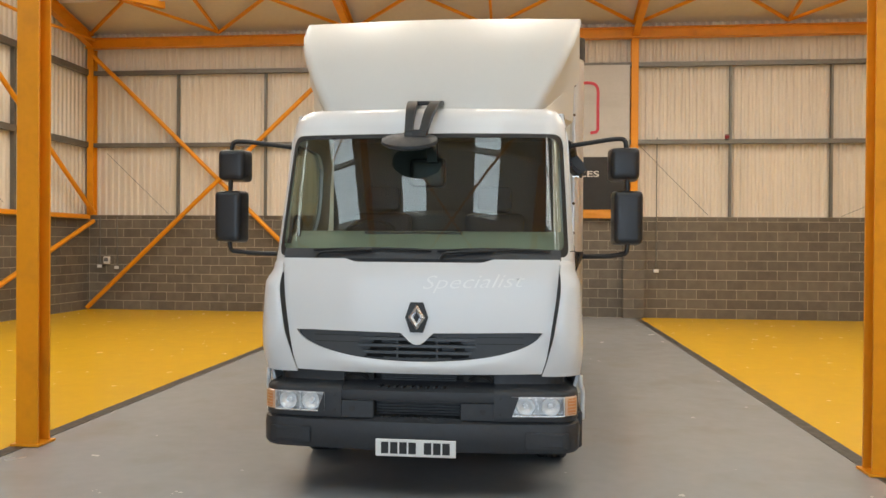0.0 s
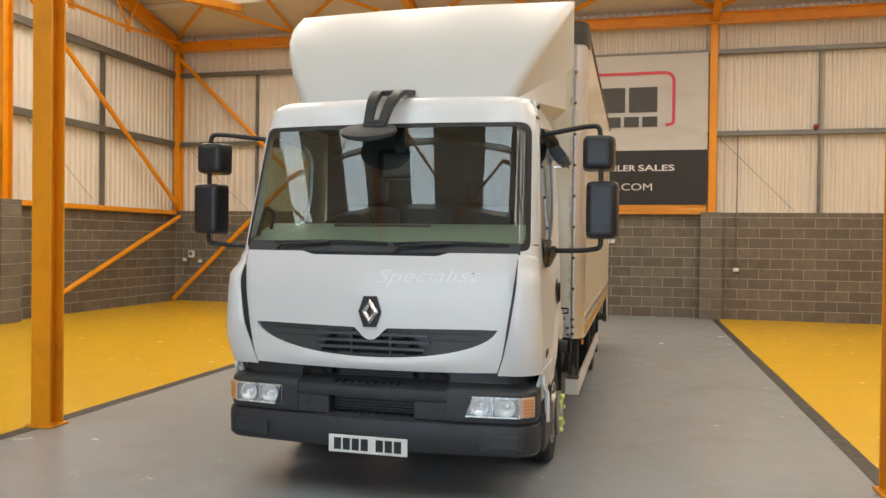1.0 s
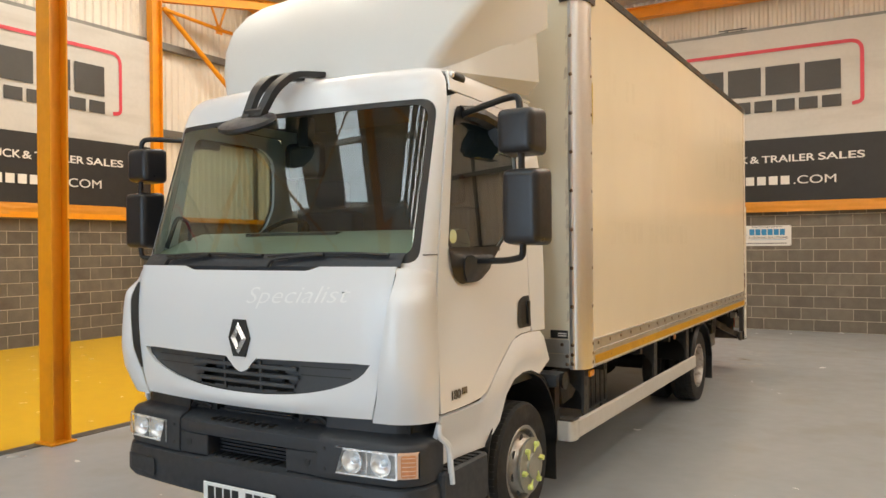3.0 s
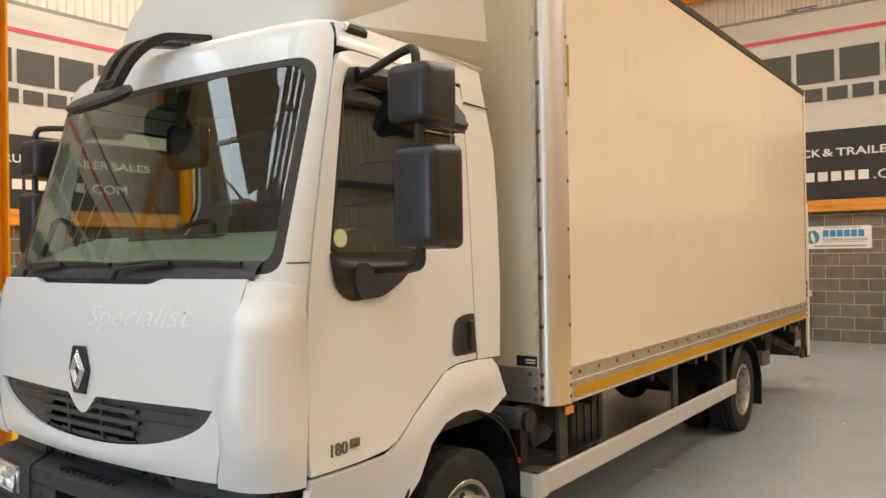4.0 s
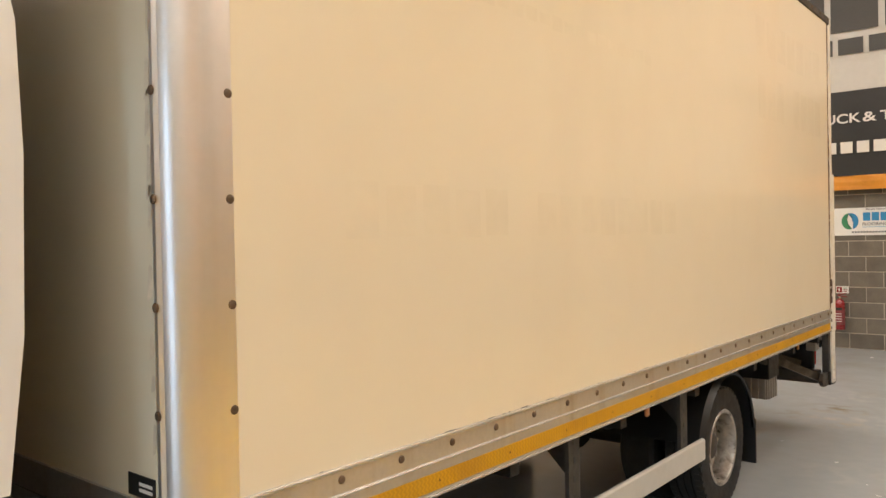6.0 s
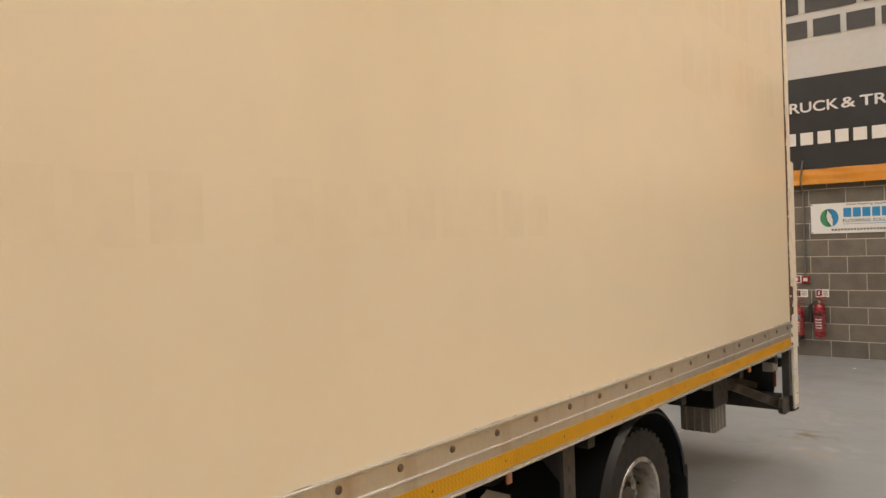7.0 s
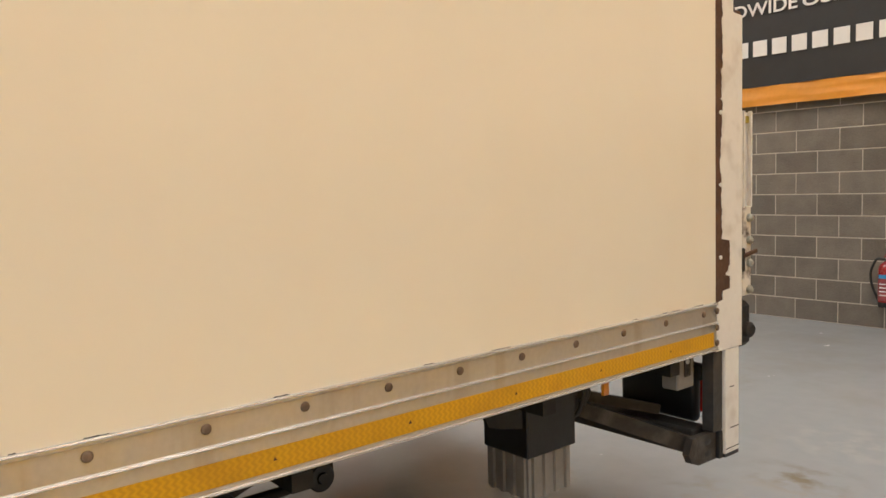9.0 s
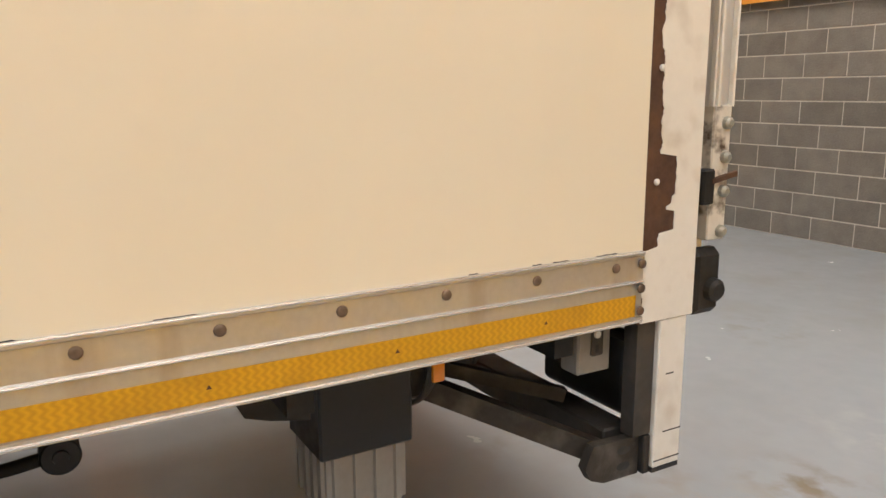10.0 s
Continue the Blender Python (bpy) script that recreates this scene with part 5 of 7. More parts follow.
    part("tow_hook", prism(bmesh.new(), [(XC + s * 0.43 - 0.02, 0.628), (XC + s * 0.43 + 0.02, 0.628), (XC + s * 0.43 + 0.017, 0.604), (XC + s * 0.43, 0.592), (XC + s * 0.43 - 0.017, 0.604)], "y", 4.809, 4.813), M_INK, eye_box)
    # black gap of the bonnet hinge
    part("hinge_recess", boxed(*sorted((XC + s * 0.30, XC + s * 0.56)), 4.90, 5.02, 0.79, 0.85), M_SHADOWY, truck)
    part("hinge", tube(bmesh.new(), bent([(XC + s * 0.34, 4.90, 0.80), (XC + s * 0.38, 4.885, 0.83), (XC + s * 0.45, 4.885, 0.83), (XC + s * 0.49, 4.9, 0.795)], 0.02), 0.016, 8), M_BLACK, truck, smooth=True)
bm = solid(band([(0.665, -0.05), (0.672, -0.024), (0.70, -0.018), (0.735, -0.022), (0.752, -0.05), (0.775, -0.11), (0.80, -0.14)], -0.52, 0.52, 24), -0.012)
beam = part("bumper_beam", bm, M_PLASTIC, bumper, smooth=35)
for i in range(9):
    x = XC - 0.26 + i * 0.052
    part("tread_rib", prism(bmesh.new(), [(x, 4.815), (x + 0.014, 4.815), (x + 0.034, 4.862), (x + 0.020, 4.862)], "z", 0.755 + 0.0, 0.768), M_BLACK, beam)
for z0, z1, nm in ((0.775, 0.845, "upper_intake"), (0.56, 0.655, "lower_intake")):
    w = 0.25 if z0 > 0.7 else 0.29
    it = part(nm, boxed(XC - w, XC + w, 4.925, 4.97, z0, z1), M_INK, bumper)
    for k in range(5):
        z = z0 + (z1 - z0) * (k + 0.5) / 5
        part("intake_bar", boxed(XC - w, XC + w, 4.905, 4.925, z - 0.004, z + 0.004), M_PLASTIC, it)
part("lower_sill", prism(bmesh.new(), [(4.80, 0.545), (4.93, 0.545), (4.93, 0.56), (4.83, 0.56)], "x", XC - 0.30, XC + 0.30), M_PLASTIC, bumper)
for i in range(9):
    x = XC - 0.24 + i * 0.052
    part("sill_rib", boxed(x, x + 0.014, 4.82, 4.90, 0.556, 0.566), M_BLACK, bumper)
# near-black block, added to keep the space behind the bumper dark
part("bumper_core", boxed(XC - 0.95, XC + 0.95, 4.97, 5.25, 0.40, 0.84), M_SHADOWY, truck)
part("oval_hole", lathe(bmesh.new(), [(0, 0.022), (0.002, 0.02)], (XC + 0.33, 4.87, 0.763), "z", 14), M_INK, beam)
plate = part("number_plate", boxed(XC - 0.262, XC + 0.262, 4.758, 4.768, 0.322, 0.433, bevel=0.003), M_PLATE, truck, "white number plate with plain dark bars")
for x0, x1 in ((-0.225, -0.177), (-0.165, -0.117), (-0.105, -0.057), (-0.045, 0.003), (0.055, 0.103), (0.115, 0.163), (0.175, 0.223)):
    part("bar", boxed(XC + x0, XC + x1, 4.7565, 4.758, 0.340, 0.415), M_INK, plate)

# ---- wheels ----
def wheel(x, y, r, sign, deep):
    """A truck wheel whose outer side faces sign; deep: the rim's dish."""
    z = r
    ty = bmesh.new()
    w = 0.225
    prof = [(0.0, r * 0.60), (0.004, r * 0.66), (0.012, r * 0.80), (0.006, r * 0.90), (0.004, r * 0.955), (-0.012, r * 0.985)]
    treads = [(-0.02, r), (-0.055, r), (-0.058, r - 0.012), (-0.066, r - 0.012), (-0.069, r), (-0.10, r), (-0.103, r - 0.012), (-0.112, r - 0.012), (-0.115, r), (-0.15, r), (-0.153, r - 0.012), (-0.161, r - 0.012), (-0.164, r), (-0.205, r)]
    back = [(-0.215, r * 0.985), (-0.23, r * 0.9), (-0.228, r * 0.6)]
    lathe(ty, prof + treads + back, (x, y, z), "x", 56, sign, False)
    for k in range(44 if deep else 0):
        c = Matrix.Translation((x, y, z)) @ Matrix.Rotation(2 * math.pi * k / 44, 4, "X") @ Matrix.Translation((sign * -0.006, 0, r * 0.958)) @ Matrix.Diagonal((0.016, 0.032, 0.026, 1))
        bmesh.ops.create_cube(ty, size=1, matrix=c)
    tyre = part("tyre", ty, M_RUBBER, None, "worn black truck tyre", smooth=40)
    bm = bmesh.new()
    n = 56
    for k in range(n):
        a = 2 * math.pi * k / n
        for d in (-0.028, -0.19):
            c = Matrix.Translation((x + sign * d, y, z)) @ Matrix.Rotation(a, 4, "X") @ Matrix.Translation((0, 0, r - 0.002)) @ Matrix.Diagonal((0.03, 0.006, 0.004, 1))
            bmesh.ops.create_cube(bm, size=1, matrix=c)
    grooves = tagged(part("sipe", bm, M_INK, None), kind="stuff")
    rr = r * 0.60
    if deep:
        prof = [(-0.002, rr + 0.012), (0.006, rr + 0.006), (0.004, rr - 0.012), (-0.03, rr - 0.022), (-0.11, rr - 0.028), (-0.125, rr - 0.05), (-0.118, rr * 0.55), (-0.10, rr * 0.5), (-0.10, 0.085)]
        hub = [(-0.10, 0.085), (-0.065, 0.08), (-0.055, 0.06), (-0.053, 0.0)]
    else:
        prof = [(-0.002, rr + 0.012), (0.006, rr + 0.006), (0.004, rr - 0.012), (-0.03, rr - 0.022), (-0.045, rr - 0.035), (-0.02, rr * 0.82), (0.03, rr * 0.70), (0.045, rr * 0.62), (0.042, 0.10)]
        hub = [(0.042, 0.165), (0.058, 0.165), (0.060, 0.155), (0.060, 0.075), (0.075, 0.07), (0.078, 0.0)]
    dish = prof[5:] if deep else None
    prof = prof[:6] if deep else prof
    rim = part("rim", lathe(bmesh.new(), prof, (x, y, z), "x", 48, sign, False), M_RIM_REAR if deep else M_RIM, None, "scuffed steel rim", smooth=35)
    hb = part("hub", lathe(bmesh.new(), hub, (x, y, z), "x", 32, sign), M_CHASSIS if deep else M_HUB, None, smooth=35)
    bits = []
    # the dish takes the shade of the deep rim as a near-black colour
    if deep:
        bits.append(part("wheel_dish", lathe(bmesh.new(), dish, (x, y, z), "x", 48, sign, False), M_SHADOWY, None, "wheel dish, near-black for the shade inside the rim", smooth=35))
    for k in range(8):
        a = 2 * math.pi * (k + 0.3) / 8
        if not deep:
            # hand holes are black discs on the uncut rim
            bits.append(part("hand_hole", lathe(bmesh.new(), [(-0.002, 0.026), (0.0, 0.0)], (x + sign * 0.013, y + rr * 0.76 * math.cos(a), z + rr * 0.76 * math.sin(a)), "x", 12, sign), M_INK, None))
    for k in range(6 if not deep else 8):
        a = 2 * math.pi * (k + 0.15) / (6 if not deep else 8)
        off, rad = (0.060, 0.128) if not deep else (-0.10, 0.125)
        bits.append(part("wheel_nut", lathe(bmesh.new(), [(0, 0.017), (0.024, 0.016), (0.028, 0.0)], (x + sign * off, y + rad * math.cos(a), z + rad * math.sin(a)), "x", 6, sign), M_LIME if not deep else M_RIM, None))
        if not deep:
            b = a + 0.25
            bits.append(part("indicator_tail", tube(bmesh.new(), [(x + sign * (off + 0.012), y + rad * math.cos(a), z + rad * math.sin(a)), (x + sign * (off + 0.012), y + (rad - 0.045) * math.cos(b), z + (rad - 0.045) * math.sin(b))], [0.011, 0.004], 6), M_LIME, None))
    attach(tyre, truck)
    for o in (grooves, rim, hb, *bits):
        attach(o, tyre)
    return tyre


for sign in (1, -1):
    wheel(XC + sign * 1.028, 6.09, 0.372, sign, False)
    wheel(XC + sign * 1.10, 10.48, 0.375, sign, True)
    ty = lathe(bmesh.new(), [(0, 0.24), (0.0, 0.35), (-0.02, 0.375), (-0.2, 0.375), (-0.22, 0.35), (-0.22, 0.24)], (XC + sign * 0.80, 10.48, 0.375), "x", 40, sign, False)
    part("inner_tyre", ty, M_RUBBER, truck, smooth=35)

# ---- box body ----
PZ0, PZ1 = 1.055, 3.445
for sign in (1, -1):
    def bx(u):
        return XC + sign * u
    xs = sorted((bx(1.19), bx(1.209)))
    part("side_panel", boxed(xs[0], xs[1], 6.84, 12.718, PZ0 - 0.02, PZ1), M_PANEL, truck, "cream glossy box side with ghosts of old lettering")
    # rail: an upper flange, a lip, a lower flange with reflective tape
    prof = [(bx(1.205), 0.872), (bx(1.222), 0.872), (bx(1.222), 0.886), (bx(1.214), 0.888), (bx(1.214), 0.976), (bx(1.221), 0.979), (bx(1.221), 0.985), (bx(1.216), 0.988), (bx(1.216), 1.048), (bx(1.222), 1.052), (bx(1.222), 1.06), (bx(1.205), 1.062)]
    rail = part("side_rail", prism(bmesh.new(), prof, "y", 6.84, 12.716), M_RAIL, truck, "scratched aluminium bottom rail with rivets")
    # rolled edges as separate bars, their highlights put in by brighter metal
    for zl, rl in ((1.0600, 0.0032), (0.9825, 0.0028), (0.8775, 0.0042)):
        part("rail_lip", tube(bmesh.new(), [(bx(1.2205), 6.845, zl), (bx(1.2205), 9.7, zl), (bx(1.2205), 12.714, zl)], rl, 8), M_LIP, rail, "rolled edge, its highlight in a brighter metal", smooth=True)
    part("reflective_tape", boxed(*sorted((bx(1.214), bx(1.2155))), 6.87, 12.695, 0.889, 0.946), M_REFLECT, rail, "yellow reflective tape along the bottom rail")
    if sign > 0:
        bm0 = bmesh.new()
        lathe(bm0, [(0, 0.013), (0.003, 0.012), (0.005, 0.006), (0.0055, 0.0)], (0, 0, 0), "x", 10)
        me = bpy.data.meshes.new("rivet")
        bm0.to_mesh(me)
        bm0.free()
        me.materials.append(M_RIVET)
        me.shade_smooth()
        spots = [(bx(1.216), 8.168 + 0.2475 * (n - 5), 1.026) for n in range(0, 24)]
        spots += [(bx(1.209), 6.868, 0.915), (bx(1.209), 6.868, 0.96), (bx(1.209), 6.845, 1.03)]
        spots += [(bx(1.223), 12.705, z) for z in (1.03, 0.965, 0.905)]
        spots += [(bx(1.2105), 6.832, 1.285 + 0.2585 * k) for k in range(0, 9)] + [(bx(1.2105), 6.832, z) for z in (1.03, 0.965, 0.905)]
        for p in spots:
            o = new("rivet", me)
            o.location = p
            keep = Vector(p)
            attach(o, rail)
            o.location = keep
        spots2 = [(bx(1.123), 6.681, 1.285 + 0.2585 * k) for k in range(0, 9)] + [(bx(1.123), 6.681, z) for z in (1.03, 0.965, 0.905)] + [(bx(1.05), 6.681, z) for z in (1.03,)] + [(bx(1.085), 6.681, z) for z in (0.955, 0.90)]
        for p in spots2:
            o = new("rivet", me)
            o.location = p
            o.rotation_euler = (0, 0, radians(-90))
            attach(o, rail)
        for k in range(24):
            o = new("rivet", me)
            o.location = (bx(1.217), 7.05 + 0.2475 * k, 3.475)
            attach(o, rail)
        # small triangle marks printed on the tape
        for k in range(14):
            y = 7.2 + k * 0.4
            part("tape_mark", prism(bmesh.new(), [(y, 0.914), (y + 0.011, 0.914), (y + 0.0055, 0.923)], "x", bx(1.2156), bx(1.2162)), M_RUST, rail)
    # corner post: a rounded aluminium extrusion
    arc = [(bx(1.115 - 0.012), 6.688), (bx(1.118), 6.682), (bx(1.128), 6.682)]
    arc += [(bx(1.128 + 0.085 * math.sin(a)), 6.690 + 0.125 * (1 - math.cos(a))) for a in [math.radians(6 + 84 * i / 10) for i in range(11)]]
    arc += [(bx(1.2135), 6.842), (bx(1.19), 6.842), (bx(1.10), 6.72)]
    part("corner_post", prism(bmesh.new(), arc, "z", 0.866, 3.40), M_ALU, truck, "rounded aluminium corner post with rivets", smooth=25)
    cap = [(bx(1.05), 6.668), (bx(1.135), 6.672)] + [(bx(1.135 + 0.088 * math.sin(a)), 6.676 + 0.13 * (1 - math.cos(a))) for a in [math.radians(10 + 80 * i / 6) for i in range(7)]] + [(bx(1.224), 6.90), (bx(1.05), 6.90)]
    part("corner_cap", prism(bmesh.new(), cap, "z", 3.33, 3.515), M_CHASSIS, truck, "grey plastic corner cap", smooth=25)
    part("top_rail", boxed(*sorted((bx(1.15), bx(1.217))), 6.90, 12.80, 3.43, 3.51, bevel=0.015), M_CHASSIS, truck, "dark grey top rail")
    part("panel_edge_tape", boxed(*sorted((bx(1.209), bx(1.2105))), 6.845, 6.875, 2.52, 2.80), M_GOLD, truck)
    # rear corner: rusty post with flaking white paint
    post = part("rear_post", prism(bmesh.new(), [(12.715, 0.86), (12.915, 0.86), (12.915, 2.185), (12.905, 2.20), (12.848, 2.205), (12.848, 3.5), (12.715, 3.5)], "x", *sorted((bx(1.12), bx(1.205)))), M_RUST, truck, "brown rusty rear post under flaking white paint")
    random.seed(11)
    edge, z, bite = [], 0.862, 0.0
    while z < 3.5:
        y = 12.766 + 0.011 * noise.noise(Vector((0, s, z * 11))) + 0.008 * noise.noise(Vector((4, s, z * 37))) + 0.004 * noise.noise(Vector((8, s, z * 120)))
        if random.random() < 0.10:
            bite = random.choice((-0.008, 0.0, 0.0, 0.007))
        y += bite
        if 1.105 < z < 1.305:
            y = 12.827 + 0.004 * noise.noise(Vector((1, s, z * 60))) - (0.03 if 1.155 < z < 1.175 else 0.012 if 1.175 < z < 1.20 else 0.0)
        elif z < 1.06:
            y -= 0.04
        edge.append((y, z))
        z += random.uniform(0.004, 0.009)
    bm = bmesh.new()
    lo = [(bx(1.2055), y, zz) for y, zz in edge]
    hi = [(bx(1.2055), 12.916 if zz < 2.19 else 12.849, zz) for y, zz in edge]
    loft(bm, [lo, hi])
    solid(bm, 0.002)
    part("paint_skin", bm, M_CHIPPED, post, "flaking white paint")
    part("bare_patch", prism(bmesh.new(), [(12.762, 0.895), (12.803, 0.90), (12.800, 0.958), (12.785, 0.966), (12.772, 0.957), (12.777, 0.93), (12.766, 0.918)], "x", *sorted((bx(1.2045), bx(1.2068)))), M_RUST, post)
    for z in (1.235, 1.52, 1.80, 2.31):
        part("paint_curl", lathe(bmesh.new(), [(-0.002, 0.0), (0.0, 0.008), (0.005, 0.009), (0.008, 0.005), (0.009, 0.0)], (bx(1.205), 12.757, z), "x", 7, s), M_CHIPPED, post)
    leg = part("rear_leg", boxed(*sorted((bx(1.13), bx(1.2055))), 12.799, 12.90, 0.428, 0.861, bevel=0.004), M_CHIPPED, truck, "white painted lower post of the tail lift")
    part("shoe", boxed(*sorted((bx(1.135), bx(1.204))), 12.797, 12.898, 0.415, 0.428), M_INK, leg)
    for z in (0.447, 0.53, 0.70):
        part("scrape", boxed(*sorted((bx(1.2050), bx(1.2058))), 12.80 + 0.03 * (z > 0.5), 12.86 + 0.04 * (z < 0.6), z, z + 0.004), M_SHADOWY, leg)
    part("rear_leg_steel", boxed(*sorted((bx(1.14), bx(1.19))), 12.733, 12.797, 0.53, 0.87), M_CHASSIS, truck)
    part("leg_foot", boxed(*sorted((bx(1.13), bx(1.195))), 12.772, 12.797, 0.412, 0.528, bevel=0.004), M_SHADOWY, truck)
# front and roof of the box
front = part("box_front", boxed(XC - 1.11, XC + 1.11, 6.69, 6.72, 0.9, 3.46), M_PANEL, truck, "cream box front panel with old sealant")
for z0, z1 in ((0.875, 0.965), (0.97, 1.062)):
    part("front_rail", boxed(XC - 1.10, XC + 1.10, 6.682, 6.69, z0, z1), M_RAIL, truck)
tag = part("warning_label", boxed(XC + 0.965, XC + 1.09, 6.686, 6.689, 1.07, 1.125), M_INK, front, "small black label with pale bars")
for z in (1.085, 1.10):
    part("label_bar", boxed(XC + 1.02, XC + 1.08, 6.6845, 6.686, z, z + 0.008), M_PLATE, tag)
random.seed(3)
for k in range(16):
    z = 1.2 + k * 0.125 + random.uniform(-0.04, 0.04)
    w, h = random.uniform(0.008, 0.03), random.uniform(0.04, 0.16)
    part("sealant_smear", filled(bmesh.new(), rounded([(XC + 1.10 - w, z), (XC + 1.10, z + h * 0.2), (XC + 1.10, z + h * 0.9), (XC + 1.10 - w * 0.6, z + h)], 0.01, 3), lambda x, zz: (x, 6.6885, zz), 1), M_SEALANT, front)
part("box_roof", boxed(XC - 1.17, XC + 1.17, 6.72, 12.9, 3.44, 3.48), M_PANEL, truck)
part("box_floor", boxed(XC - 1.18, XC + 1.18, 6.86, 12.9, 0.9, 0.98), M_SHADOWY, truck)
part("rear_door", boxed(XC - 1.12, XC + 1.12, 12.86, 12.90, 0.98, 3.44), M_PANEL, truck)

# ghosts of removed lettering on the near side, as plain blocks
gx = XC + 1.2092
def ghost(y0, y1, z0, z1):
    bm = bmesh.new()
    loft(bm, [[(gx + 0.0005, y0, z0), (gx + 0.0005, y1, z0)], [(gx + 0.0005, y0, z1), (gx + 0.0005, y1, z1)]])
    part("ghost_block", bm, M_GHOST, panel_near)


panel_near = [o for o in truck.children if o.name.startswith("side_panel")][0]


def ghost_row(y0, y1, n, z0, z1, skip=(), fill=0.8):
    """A line of faded lettering as plain blocks, one for each letter."""
    w = (y1 - y0) / n
    for k in range(n):
        if k not in skip:
            ghost(y0 + k * w, y0 + (k + fill) * w, z0 + 0.006 * (k % 3), z1 - 0.008 * (k % 2))


ghost_row(10.88, 12.52, 7, 2.88, 3.13)
ghost_row(10.92, 12.52, 8, 2.46, 2.75, skip=(3,))
ghost_row(7.22, 9.58, 14, 1.70, 1.87, skip=(5,))
ghost_row(7.80, 9.3, 16, 2.52, 2.58)
ghost_row(7.15, 7.92, 5, 2.79, 2.96, skip=(2,), fill=0.5)

# dark chips of sealant along the panel's lower edge
random.seed(21)
for k in range(30):
    y, w, h = random.uniform(6.95, 12.6), random.uniform(0.012, 0.06), random.uniform(0.0012, 0.0035)
    part("sealant_chip", filled(bmesh.new(), [(y, 1.0615), (y + w, 1.0615), (y + w * 0.8, 1.0615 + h), (y + w * 0.35, 1.0615 + h * 0.6), (y + w * 0.1, 1.0615 + h)], lambda yy, zz: (XC + 1.2098, yy, zz), 1), M_INK, panel_near)

# ---- under the box ----
for s in (-1, 1):
    part("chassis_rail", beam_h(bmesh.new(), (XC + s * 0.40, 5.3, 0.74), (XC + s * 0.40, 12.75, 0.74), 0.07, 0.22), M_SHADOWY, truck)
for y in (7.2, 8.1, 9.0, 9.9, 10.9, 11.8, 12.5):
    part("cross_member", boxed(XC - 1.17, XC + 1.17, y - 0.03, y + 0.03, 0.80, 0.90), M_SHADOWY, truck)
part("gearbox", boxed(XC - 0.3, XC + 0.3, 6.4, 7.6, 0.35, 0.75, bevel=0.06), M_SHADOWY, truck)
part("prop_shaft", tube(bmesh.new(), [(XC, 7.6, 0.52), (XC, 10.2, 0.45)], 0.05, 12), M_SHADOWY, truck, smooth=True)
part("rear_axle", tube(bmesh.new(), [(XC - 0.9, 10.48, 0.375), (XC + 0.9, 10.48, 0.375)], 0.08, 12), M_SHADOWY, truck, smooth=True)
part("axle_casing", lathe(bmesh.new(), [(-0.16, 0.0), (-0.13, 0.14), (0, 0.2), (0.13, 0.14), (0.16, 0.0)], (XC, 10.48, 0.39), "y", 20), M_SHADOWY, truck, smooth=True)
